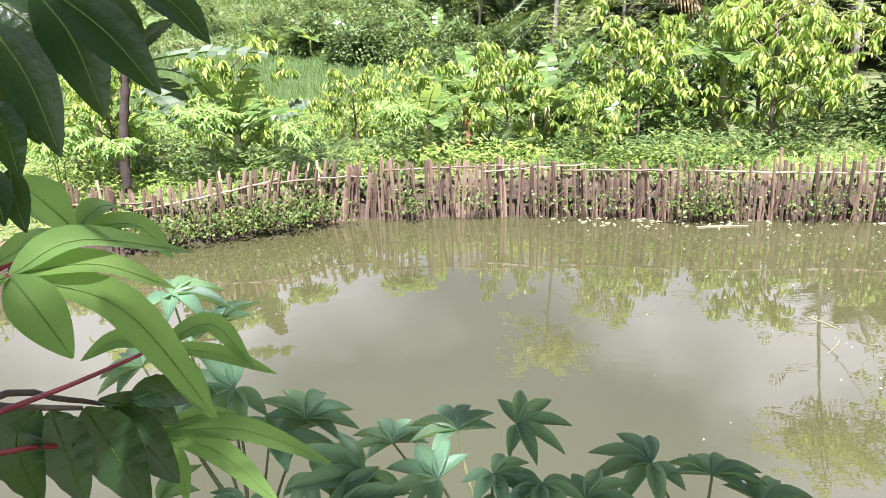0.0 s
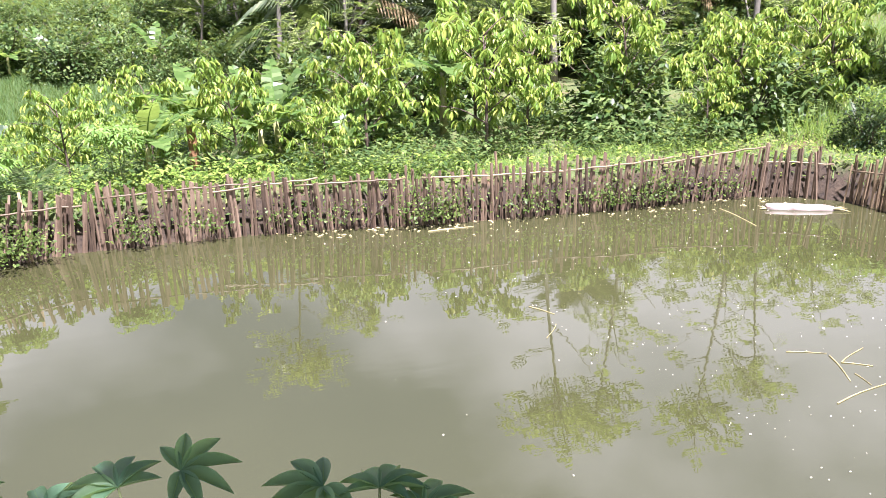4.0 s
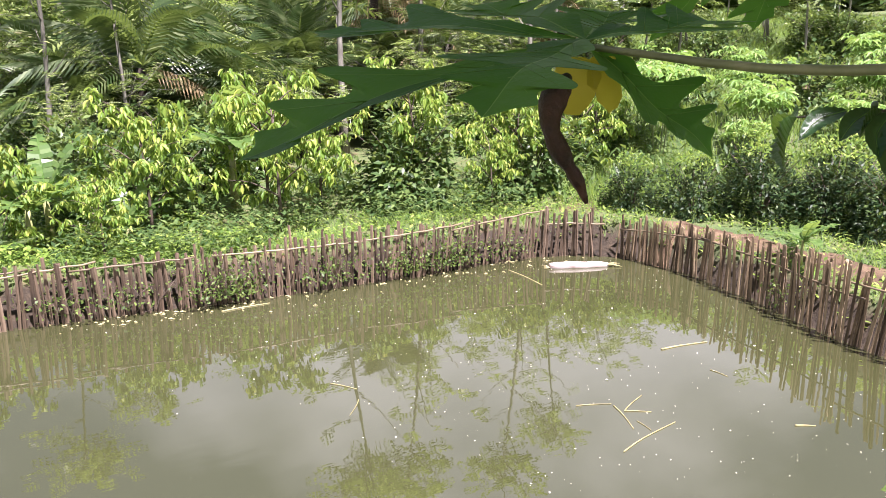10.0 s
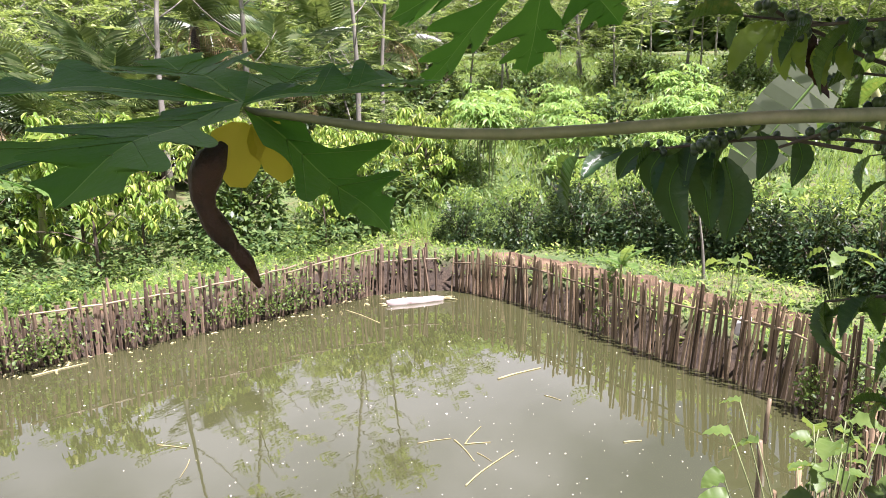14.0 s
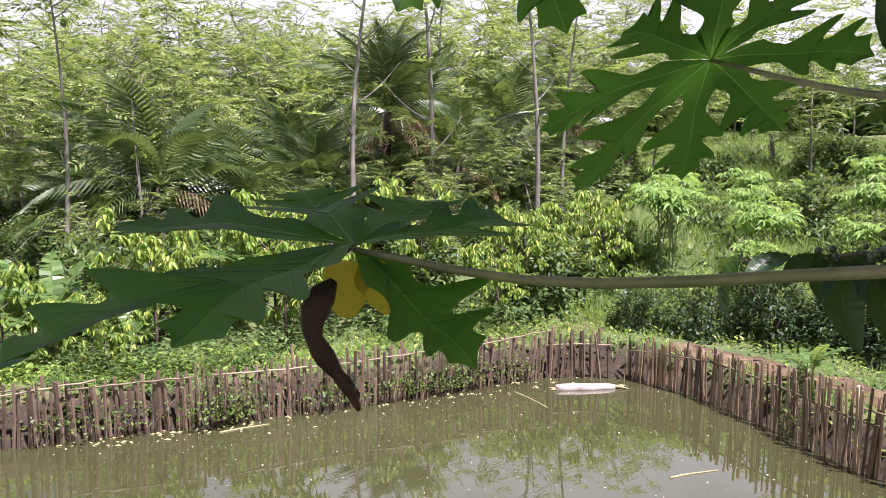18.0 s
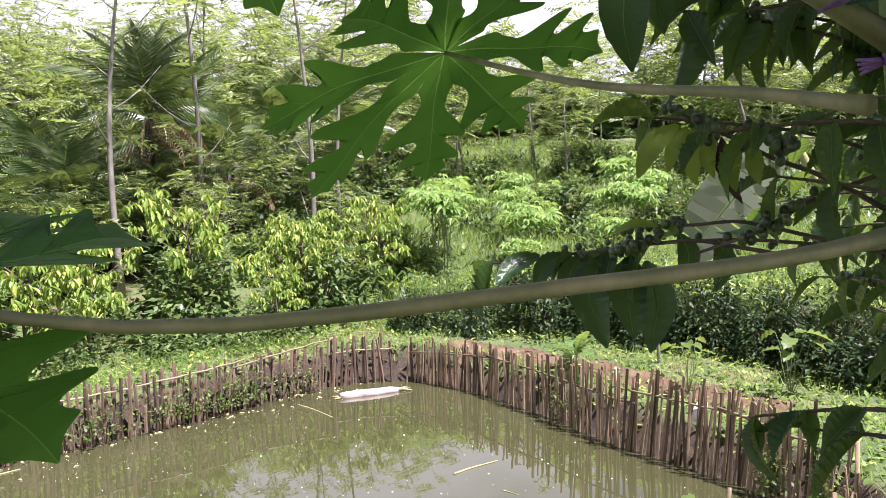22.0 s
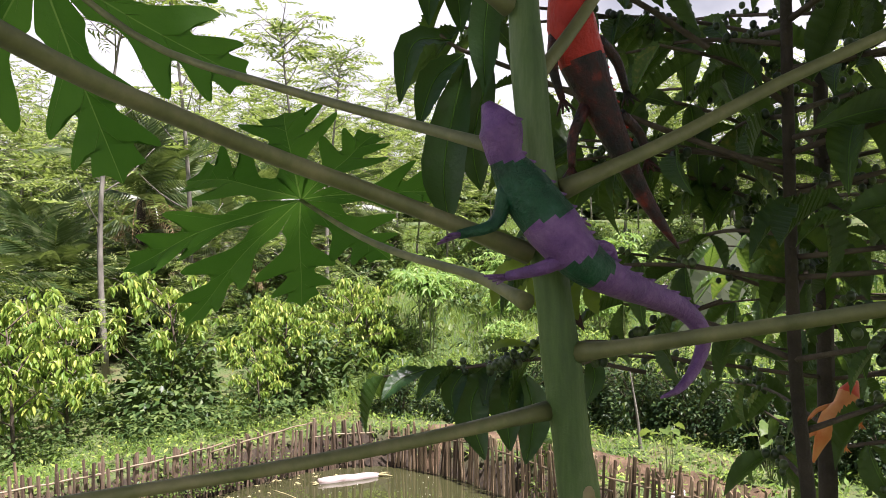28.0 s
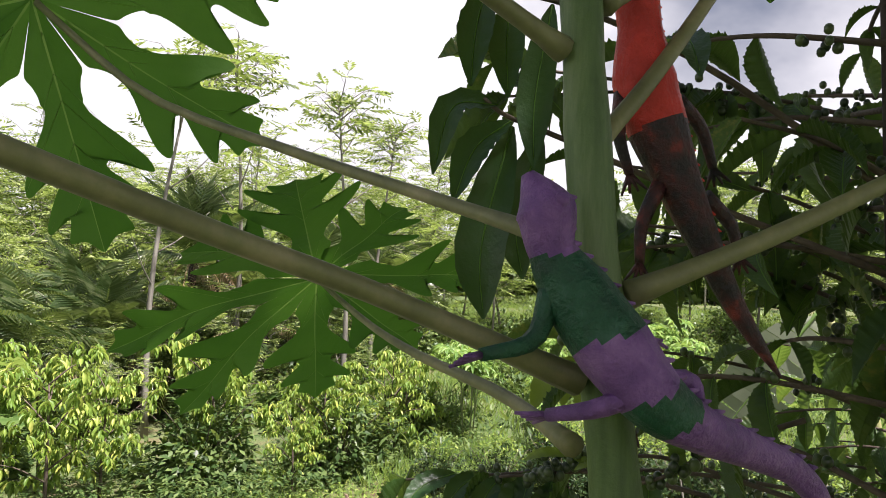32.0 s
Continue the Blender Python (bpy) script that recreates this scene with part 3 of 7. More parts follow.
def feather_tree(seed, height=12.0, fronds=500, spread=1.0, start=0.26, bend=0.35, bare=0):
    rng = np.random.default_rng(seed)
    root = thing("feather_leaved_tree", "tall slender tree with a pale grey trunk and airy feathery foliage", "tree", "tall trees of the grove")
    b = rng.normal(0, bend, 2)
    S = np.linspace(0, 1, 10)
    axis = np.stack([b[0] * S ** 2 + 0.3 * bend * np.sin(5 * S + seed), b[1] * S ** 2 + 0.3 * bend * np.cos(4 * S + seed), height * S], -1)
    wood = [tube(axis, np.linspace(0.12, 0.02, 10) * (height / 12) ** 0.7, 7)]
    subs = []
    limbs = 15
    for k in range(limbs):
        s = start + (0.98 - start) * (k / (limbs - 1)) ** 0.9
        base = np.array([np.interp(s, S, axis[:, j]) for j in range(3)])
        a = k * 2.4 + rng.normal(0, 0.4)
        reach = spread * height * (0.10 + 0.14 * math.sin(math.pi * (s - 0.2) / 0.95)) * rng.uniform(0.7, 1.2)
        out = np.array((math.cos(a), math.sin(a), 0))
        tip = base + out * reach + np.array((0, 0, reach * rng.uniform(0.5, 1.0)))
        line = curve_pts([base, base * 0.5 + tip * 0.5 + np.array((0, 0, -0.08 * reach)), tip], 6)
        wood.append(tube(line, np.linspace(0.035, 0.010, 7) * height / 12, 5))
        for j in range(5):
            q = line[2 + min(4, j)]
            dv = unit(out + rng.normal(0, 0.7, 3) * np.array((1, 1, 0.4)) + np.array((0, 0, 0.3)))
            end = q + dv * reach * rng.uniform(0.25, 0.55)
            wood.append(tube([q, (q + end) / 2 + rng.normal(0, 0.03, 3), end], [0.012, 0.008, 0.004], 4, False))
            subs.append((q, end, dv))
    for k in range(bare):
        s = 0.30 + 0.5 * k / max(1, bare - 1)
        base = np.array([np.interp(s, S, axis[:, j]) for j in range(3)])
        a = k * 2.6 + seed
        out = np.array((math.cos(a), math.sin(a), 0))
        reach = rng.uniform(1.0, 2.2)
        tip = base + out * reach + np.array((0, 0, reach * rng.uniform(0.7, 1.1)))
        line = curve_pts([base, base * 0.5 + tip * 0.5 + np.array((0, 0, -0.08 * reach)), tip], 6)
        wood.append(tube(line, np.linspace(0.030, 0.009, 7), 5))
        for j in (4, 6):
            subs.append((line[j], line[j] + out * 0.5 + rng.normal(0, 0.25, 3), out))
    per = max(1, fronds // len(subs))
    P, D = [], []
    for q, end, dv in subs:
        for m in range(per):
            u = rng.uniform(0.25, 1.05)
            side = rng.normal(0, 1, 3)
            side[2] *= 0.25
            P.append(q + (end - q) * u)
            D.append(unit(dv * 0.5 + unit(side)) * np.array((1, 1, 0.6)) + np.array((0, 0, rng.uniform(-0.25, 0.2))))
    n = len(P)
    N = np.array((0, 0, 1.0)) + rng.normal(0, 0.33, (n, 3))
    L = rng.uniform(0.60, 1.15, n) * (height / 12) ** 0.5
    part("trunk", wood, M_BARK_PALE, root)
    part("crown", [strew(FEATHER, P, D, N, L, L * 0.85)], M_SENGON, root)
    return root


def palm_frond(pairs=44, arch=1.4):
    """A palm leaf along +y, bent down, with hanging leaflets."""
    v, f, y, z = [], [], 0.0, 0.0
    pts = []
    for i in range(pairs + 1):
        s = i / pairs
        pts.append((y, z, s))
        a = arch * s ** 1.4
        y += math.cos(a) / pairs
        z -= math.sin(a) / pairs
    for i, (y, z, s) in enumerate(pts):
        if i + 1 < len(pts):
            b = len(v)
            w = 0.012 * (1 - s) + 0.003
            v += [(-w, y, z), (w, y, z), (w, pts[i + 1][0], pts[i + 1][1]), (-w, pts[i + 1][0], pts[i + 1][1])]
            f += [(b, b + 1, b + 2), (b, b + 2, b + 3)]
        if s < 0.12:
            continue
        ln = 0.185 * math.sin(math.pi * (0.12 + 0.80 * s)) + 0.04
        for sgn in (-1, 1):
            b = len(v)
            v += [(0, y - 0.010, z), (0, y + 0.011, z), (sgn * ln * 0.55, y + 0.056, z - ln * 0.20), (sgn * ln * 0.56, y + 0.082, z - ln * 0.20), (sgn * ln * 0.78, y + 0.13, z - ln * 0.95)]
            f += [(b, b + 1, b + 3), (b, b + 3, b + 2), (b + 2, b + 3, b + 4)]
    return np.array(v), np.array(f)


FROND = palm_frond(24)


def palm_tree(seed, trunk=1.6, fronds=18, length=2.6, dry=3, upright=0.4):
    rng = np.random.default_rng(seed)
    root = thing("palm_tree", "dark green palm with long arching fronds and a few dry ones", "palm", "palms of the grove")
    b = rng.normal(0, 0.12, 2)
    axis = np.array([(b[0] * s, b[1] * s, trunk * s) for s in np.linspace(0, 1, 6)])
    part("trunk", [tube(axis, np.linspace(0.17, 0.12, 6), 8)], M_BARK_DARK, root)
    top = axis[-1]
    A = rng.uniform(0, 2 * math.pi, fronds) + np.arange(fronds) * 2.4
    el = np.linspace(0.05, 1.25, fronds) * (0.7 + upright)
    D = np.stack([np.cos(A) * np.cos(el), np.sin(A) * np.cos(el), np.sin(el)], -1)
    N = np.stack([-np.cos(A) * np.sin(el), -np.sin(A) * np.sin(el), np.cos(el)], -1)
    L = length * rng.uniform(0.8, 1.1, fronds)
    part("crown", [strew(FROND, top + D * 0.08, D, N, L, L)], M_PALM, root)
    if dry:
        A = rng.uniform(0, 2 * math.pi, dry)
        D = np.stack([np.cos(A), np.sin(A), np.full(dry, -0.05)], -1)
        part("dry_frond", [strew(FROND, np.tile(top, (dry, 1)), D, np.tile((0, 0, 1.0), (dry, 1)), length * 0.85, length * 0.85)], M_PALM_DRY, root, "dry hanging brown fronds")
    return root


def torn_leaf(rng, length, width, arch, tear=0.35):
    """A banana leaf along +y: midrib and side strips, torn apart here and there."""
    n = 14
    v, f, y, z = [], [], 0.0, 0.0
    rib = []
    for i in range(n + 1):
        s = i / n
        rib.append((y, z, s))
        a = arch * s ** 1.2
        y += length * math.cos(a) / n
        z -= length * math.sin(a) / n
    w = [width * math.sin(math.pi * min(1, 0.06 + 0.92 * max(0, (s - 0.1) / 0.9))) ** 0.6 if s > 0.1 else 0.012 for _, _, s in rib]
    for sgn in (-1, 1):
        for i in range(1, n):
            gap = 0.3 * length / n if rng.random() < tear else 0.0
            sag = rng.uniform(-0.03, 0.02) - (0.06 if gap else 0)
            b = len(v)
            (y0, z0, _), (y1, z1, _) = rib[i], rib[i + 1]
            v += [(0, y0, z0), (0, y1, z1), (sgn * w[i + 1], y1 + 0.03 - gap, z1 + 0.15 * w[i + 1] + sag), (sgn * w[i], y0 + 0.03, z0 + 0.15 * w[i] + sag)]
            f += [(b, b + 2, b + 1), (b, b + 3, b + 2)]
    rv, rf = tube([(0, y, z - 0.006) for y, z, _ in rib], np.linspace(0.018, 0.004, n + 1) * (length / 1.4), 5)
    return (np.array(v), np.array(f)), (rv, rf)


def banana_plant(seed, stem=0.9, leaves=7, length=1.3):
    rng = np.random.default_rng(seed)
    root = thing("banana_plant", "banana plant with broad torn pale-green leaves", "banana plant", "banana plants")
    part("stem", [tube([(0, 0, 0), (0.02, 0, stem * 0.5), (0.0, 0.02, stem)], [0.09, 0.07, 0.045], 9)], M_BANANA_STEM, root)
    blades, ribs = [], []
    for k in range(leaves):
        a = k * 2.4 + rng.normal(0, 0.3)
        el = rng.uniform(0.45, 1.25)
        leaf, rib = torn_leaf(rng, length * rng.uniform(0.8, 1.15), 0.17 * length, rng.uniform(0.5, 1.3))
        d = np.array([(math.cos(a) * math.cos(el), math.sin(a) * math.cos(el), math.sin(el))])
        nn = np.array([(-math.cos(a) * math.sin(el), -math.sin(a) * math.sin(el), math.cos(el))])
        for src, dst in ((leaf, blades), (rib, ribs)):
            dst.append(strew(src, np.array([(0, 0, stem * rng.uniform(0.9, 1.0))]), d, nn, 1.0, 1.0))
    for bl, rb in zip(blades, ribs):
        lf = part("leaf", [bl], M_BANANA, root)
        part("midrib", [rb], M_VEIN, lf)
    return root


def palmate(lobes=7, segs=3, spread=125, droop=0.5, fold=0.6, wide=0.125, lift=0.0):
    """A leaf of lance-shaped lobes that spread from one point, the middle one along +y."""
    chunks, base = [], 0
    tpl = blade(segs, lambda s: 0.02 + math.sin(math.pi * s ** 0.85) ** 0.9, fold, droop)
    for k in range(lobes):
        a = radians(-spread + 2 * spread * k / (lobes - 1))
        ln = 1.0 - 0.38 * abs(k / (lobes - 1) * 2 - 1) ** 1.6
        V = tpl[0] * np.array((wide * (0.8 + 0.2 * ln), ln, ln))
        c, s = math.cos(a), math.sin(a)
        V = np.stack([V[:, 0] * c + V[:, 1] * s, -V[:, 0] * s + V[:, 1] * c, V[:, 2] + 0.012 * (k % 2) + lift], -1)
        chunks.append((V, tpl[1]))
    v = np.concatenate([c[0] for c in chunks])
    f = np.concatenate([c[1] + i * len(tpl[0]) for i, c in enumerate(chunks)])
    return v, f


PALMATE = palmate(7, 2)
PALMATE_FINE = palmate(7, 7, 112, 0.16, 0.6, 0.135)
PALMATE_RIBS = palmate(7, 7, 112, 0.16, 0.0, 0.007, 0.006)


def cassava_plant(seed, height=1.4, stems=2, leaves=26, size=0.17):
    rng = np.random.default_rng(seed)
    root = thing("cassava_plant", "cassava shrub with fresh green palmate leaves on thin stems", "cassava", "cassava shrubs")
    wood, P, D, N = [], [], [], []
    for k in range(stems):
        a = rng.uniform(0, 6.28)
        base = np.array((0.08 * math.cos(a), 0.08 * math.sin(a), 0))
        fork = base + np.array((0.1 * math.cos(a), 0.1 * math.sin(a), height * 0.62))
        wood.append(tube(curve_pts([base, (base + fork) / 2 + rng.normal(0, 0.02, 3), fork], 5), np.linspace(0.016, 0.011, 6), 6))
        for j in range(3):
            b = a + j * 2.1 + rng.normal(0, 0.3)
            tip = fork + np.array((0.22 * math.cos(b), 0.22 * math.sin(b), 0.36)) * height * rng.uniform(0.75, 1.1)
            wood.append(tube(curve_pts([fork, (fork + tip) / 2 + np.array((0.04 * math.cos(b), 0.04 * math.sin(b), -0.03)), tip], 4), np.linspace(0.010, 0.005, 5), 5))
            for m in range(max(1, leaves // (3 * stems))):
                c = m * 2.4 + rng.normal(0, 0.3)
                q = fork + (tip - fork) * rng.uniform(0.35, 1.0)
                el = rng.uniform(-0.15, 0.75)
                d = np.array((math.cos(c) * math.cos(el), math.sin(c) * math.cos(el), math.sin(el)))
                end = q + d * rng.uniform(0.10, 0.20) * height
                wood.append(tube([q, end], [0.0035, 0.002], 4, False))
                P.append(end)
                D.append(d * np.array((1, 1, 0)) + np.array((0, 0, rng.uniform(-0.5, -0.1))))
                N.append(np.array((0, 0, 1.0)) + rng.normal(0, 0.2, 3))
    n = len(P)
    part("stem", wood, M_GREENSTEM, root)
    L = size * rng.uniform(0.75, 1.2, n)
    part("foliage", [strew(PALMATE, P, D, N, L, L)], M_CASSAVA, root)
    return root


def bush(seed, name, label, category, group, material, radius=0.6, height=0.9, leaves=800, leaf=0.11, slim=0.36, shoots=0):
    rng = np.random.default_rng(seed)
    root = thing(name, label, category, group)
    d = unit(rng.normal(0, 1, (leaves, 3)))
    d[:, 2] = np.abs(d[:, 2])
    lumps = 0.72 + 0.28 * np.sin(d[:, 0] * 5 + seed) * np.sin(d[:, 1] * 6 + 2 * seed) + rng.normal(0, 0.07, leaves)
    r = lumps * rng.uniform(0.45, 1.0, leaves) ** 0.35
    P = d * r[:, None] * np.array((radius, radius, height))
    wood = []
    for k in range(9):
        a = k * 2.4
        tip = np.array((math.cos(a) * radius * 0.65, math.sin(a) * radius * 0.65, height * rng.uniform(0.5, 0.85)))
        wood.append(tube(curve_pts([(0.03 * math.cos(a), 0.03 * math.sin(a), 0), tip * np.array((0.35, 0.35, 0.55)), tip], 5), np.linspace(0.014, 0.004, 6), 5))
    part("branching", wood, M_TWIG, root)
    D = d * np.array((1, 1, 0.5)) + rng.normal(0, 0.5, (leaves, 3)) + np.array((0, 0, -0.25))
    N = np.array((0, 0, 0.9)) + d * 0.6 + rng.normal(0, 0.3, (leaves, 3))
    L = leaf * rng.uniform(0.65, 1.25, leaves)
    part("foliage", [strew(DIAMOND, P, D, N, L, L * slim * 0.55)], material, root)
    if shoots:
        m = shoots
        a, q = rng.uniform(0, 6.28, m), 0.72 * np.sqrt(rng.uniform(0, 1, m))
        P = np.stack([np.cos(a) * q * radius * 0.8, np.sin(a) * q * radius * 0.8, height * (0.98 - 0.35 * q * q) + rng.normal(0, 0.06, m)], -1)
        L = leaf * rng.uniform(0.6, 1.2, m)
        tagged(part("young_growth", [strew(DIAMOND, P, rng.normal(0, 1, (m, 3)) + np.array((0, 0, 0.5)), rng.normal(0, 0.4, (m, 3)) + np.array((0, 0, 1.0)), L, L * 0.2)], M_WEED, root, "yellow-green young leaves on top"), kind="stuff")
    return root


def place_all(made, spots, seed):
    """The built plants, and their copies, at spots of x, y, scale."""
    rng = np.random.default_rng(seed)
    poses = [turn(x, y, land_at(x, y) - 0.03, rng.uniform(0, 360), s) for x, y, s in spots]
    for i in range(len(made), len(poses)):
        copy_thing(made[i % len(made)], poses[i])
    for ob, m in zip(made, poses):
        ob.matrix_basis = m


# ---- the grove and the plants behind the fence ----
place_all([fruit_tree(s) for s in (11, 12, 13, 14)],
          [(-3.1, 12.25, 0.98), (-1.33, 12.4, 0.76), (1.02, 12.5, 0.88), (3.04, 12.5, 1.10), (4.95, 12.1, 1.20), (6.2, 13.2, 1.05), (7.9, 12.6, 1.22), (9.4, 11.6, 0.95),
           (11.0, 11.6, 1.0), (2.1, 11.3, 0.62), (8.4, 11.0, 0.7), (-4.75, 11.6, 0.9), (-0.2, 13.6, 0.8), (10.2, 12.6, 0.95), (5.6, 14.2, 1.2),
           (12.2, 12.4, 0.9)], 3)

rng = np.random.default_rng(5)
place_all([feather_tree(s, 12.0, 115, 0.45, 0.84, 0.5, 7) for s in (18, 19, 20)], [(9.33, 18.2, 0.78), (12.0, 18.9, 0.82), (13.1, 15.7, 0.66), (2.98, 20.66, 0.62), (4.4, 19.8, 0.5), (15.4, 17.2, 0.62)], 60)
spots = [(15.6, 24.3, 0.66), (24.5, 24.1, 0.62), (11.6, 32.3, 0.7)]
while len(spots) < 84:
    az, d = radians(rng.uniform(4, 104)), rng.uniform(38, 64)
    x, y = d * math.sin(az), d * math.cos(az)
    if all(math.hypot(x - p[0], y - p[1]) > 2.6 for p in spots):
        spots.append((x, y, max(0.4, (d * rng.uniform(0.23, 0.30) - 3 - land_at(x, y)) / 12)))
place_all([feather_tree(s, 12.0, 270, 1.0, 0.36) for s in (21, 22, 23, 24, 25)], spots, 6)
low = []
while len(low) < 62:
    az, d = radians(rng.uniform(2, 95)), rng.uniform(17, 40)
    x, y = d * math.sin(az), d * math.cos(az)
    if math.degrees(az) < 8 and d < 25 or math.degrees(az) > 44 and d < 31:
        continue
    if all(math.hypot(x - p[0], y - p[1]) > 1.6 for p in low):
        low.append((x, y, min(1.5, max(0.35, (0.29 * d - 3.2) / 5.2)) * rng.uniform(0.7, 1.0)))
place_all([feather_tree(s, 5.2, 380, 1.7) for s in (26, 27, 28)], low, 61)

place_all([palm_tree(31, 1.6, 22, 2.8, 2), palm_tree(32, 2.4, 24, 3.1, 2), palm_tree(33, 0.6, 20, 2.6, 2, 0.7), palm_tree(34, 2.9, 22, 2.7, 3, 0.6)],
          [(12.2, 21.2, 1.0), (5.0, 20.8, 1.0), (7.5, 23.2, 1.0), (13.4, 22.6, 1.1), (4.2, 22.0, 0.9), (7.2, 20.1, 0.8), (11.3, 23.9, 1.0), (9.4, 22.0, 0.9),
           (15.5, 19.8, 0.9), (17.5, 22.5, 1.0), (16.0, 24.5, 1.1), (8.8, 19.9, 0.8), (10.4, 20.6, 0.9), (13.9, 20.2, 0.85), (6.2, 21.6, 0.9), (18.6, 20.4, 0.9), (8.4, 24.6, 1.1)], 7)

place_all([palm_tree(36, 4.3, 24, 2.7, 4, 0.85)], [(11.7, 21.0, 1.0)], 71)
place_all([banana_plant(41), banana_plant(42, 0.6, 6, 1.1), banana_plant(43, 1.2, 8, 1.5)],
          [(0.05, 25.6, 0.8), (2.3, 13.0, 0.9), (5.0, 14.3, 1.0), (-2.9, 11.2, 0.85), (-5.0, 12.6, 1.0), (-0.25, 12.3, 0.6), (1.4, 12.6, 0.8), (9.5, 5.95, 0.36), (15.2, 6.2, 0.9), (-5.5, 13.0, 1.0), (13.3, 5.3, 0.8), (9.2, 5.7, 0.3), (2.6, 12.1, 0.55),
           (11.5, 16.6, 0.9), (-4.0, 26.6, 0.6), (-3.1, 27.0, 0.7), (-2.1, 26.6, 0.55), (-1.2, 26.8, 0.65), (-5.2, 27.4, 0.55), (1.0, 25.6, 0.6), (0.6, 13.3, 0.72), (1.75, 13.4, 0.8)], 8)

place_all([cassava_plant(51, 1.9, 3, 72, 0.29), cassava_plant(52, 1.6, 2, 52, 0.27)],
          [(13.1, 11.4, 1.1), (15.1, 10.7, 0.95), (21.4, 11.7, 1.1), (20.0, 10.0, 1.1), (14.2, 12.6, 0.9), (16.5, 11.9, 0.9), (-5.0, 10.3, 0.55), (-4.0, 9.9, 0.5), (-3.0, 10.2, 0.55), (-2.0, 10.4, 0.5), (17.2, 9.6, 0.8), (18.6, 12.6, 0.9),
           (-0.6, 10.9, 0.5), (13.6, 9.6, 0.7), (15.6, 8.6, 0.75), (14.7, 12.5, 1.0), (14.2, 9.9, 0.9), (17.2, 8.8, 1.0), (18.4, 7.2, 0.9), (19.5, 14.0, 1.0), (16.0, 13.8, 0.9)], 9)

hedge = [bush(s, "coffee_bush", "dense dark green coffee bush of the hedge", "bush", "coffee hedge", M_COFFEE, 0.85, 1.25, 3000, 0.10, 0.36, 220) for s in (61, 62, 63)]
place_all(hedge, [(10.0, 9.3, 0.75), (10.5, 8.4, 0.85), (11.1, 7.6, 0.95), (11.5, 6.7, 1.0), (11.6, 5.8, 1.0), (11.6, 4.9, 1.0), (11.5, 4.0, 1.0), (11.3, 3.1, 1.05), (11.0, 2.2, 1.0), (12.4, 8.6, 1.0), (12.7, 7.2, 1.0), (12.8, 5.6, 1.0), (12.7, 4.2, 1.0),
                  (12.3, 2.6, 1.1), (10.6, 1.2, 1.0), (11.8, 1.0, 1.1), (10.2, 0.1, 1.0)], 10)

rng = np.random.default_rng(12)
spots = []
while len(spots) < 140:
    az, d = radians(rng.uniform(-10, 92)), rng.uniform(14.5, 36)
    x, y = d * math.sin(az), d * math.cos(az)
    if math.degrees(az) < 7 and d < 25:
        continue
    if math.degrees(az) > 46 and (rng.random() < 0.8 or d < 22):
        continue
    spots.append((x, y, rng.uniform(0.7, 1.6)))
place_all([bush(s, "shrub", "leafy green shrub of the undergrowth below the trees", "shrub", "undergrowth", M_BUSH, 0.95, 1.3, 2300, 0.115, 0.5) for s in (71, 72, 73)], spots, 13)


place_all([bush(s, "shrub", "leafy green shrub at the edge of the rice field", "shrub", "undergrowth", M_BUSH, 0.95, 1.3, 2300, 0.115, 0.5) for s in (74, 75)],
          [(-2.6, 25.8, 1.0), (-1.6, 25.2, 0.8), (-0.6, 24.6, 1.0), (0.4, 23.6, 0.8), (1.3, 22.8, 0.9), (2.4, 22.0, 1.0), (-3.8, 28.0, 0.8), (-1.0, 26.4, 1.2), (0.9, 24.9, 1.3), (2.0, 24.0, 1.2), (3.2, 21.4, 0.9), (-6.0, 31.0, 0.9), (-9.0, 33.0, 1.0), (-8.0, 30.0, 0.7),
           (-4.6, 29.4, 0.9), (-3.4, 29.3, 1.0), (-2.6, 29.6, 1.2), (-1.6, 29.2, 1.1), (-0.4, 28.6, 1.2), (0.6, 27.6, 1.3), (-6.0, 30.2, 0.8), (-5.0, 35.0, 1.2), (-11.5, 36.0, 1.1), (-2.5, 33.0, 1.2), (1.0, 31.0, 1.4), (3.4, 29.0, 1.3), (-7.0, 39.0, 1.3), (-14.0, 40.0, 1.2)], 14)
place_all([palm_tree(35, 0.06, 7, 0.95, 0, 0.5)], [(-5.6, 28.0, 1.5), (-3.09, 11.54, 1.0), (-1.59, 10.93, 0.8), (0.9, 11.6, 0.7), (-2.2, 11.3, 0.7)], 15)
tagged(part("banana_stump", [tube(curve_pts([(0.37, 12.38, 0.1), (0.38, 12.38, 0.6), (0.36, 12.4, 1.02)], 8), np.linspace(0.085, 0.06, 9), 9)], M_STUMP), "dry orange-brown banana stump behind the fence", "stump")
droopy = thing("banana_plant", "old banana plant with a dark knobbly stem and drooping leaves painted with grey sky sheen", "banana plant", "banana plants")
TOP = (-3.97, 10.63, 2.28)
part("stem", [tube(curve_pts([(-4.24, 10.52, 0.1), (-4.2, 10.53, 0.9), (-4.08, 10.6, 1.7), TOP], 26), [0.070 + 0.009 * math.sin(i * 2.3) + 0.008 * math.sin(i * 4.1) - 0.0008 * i for i in range(27)], 9)], M_BARK_DARK, droopy)
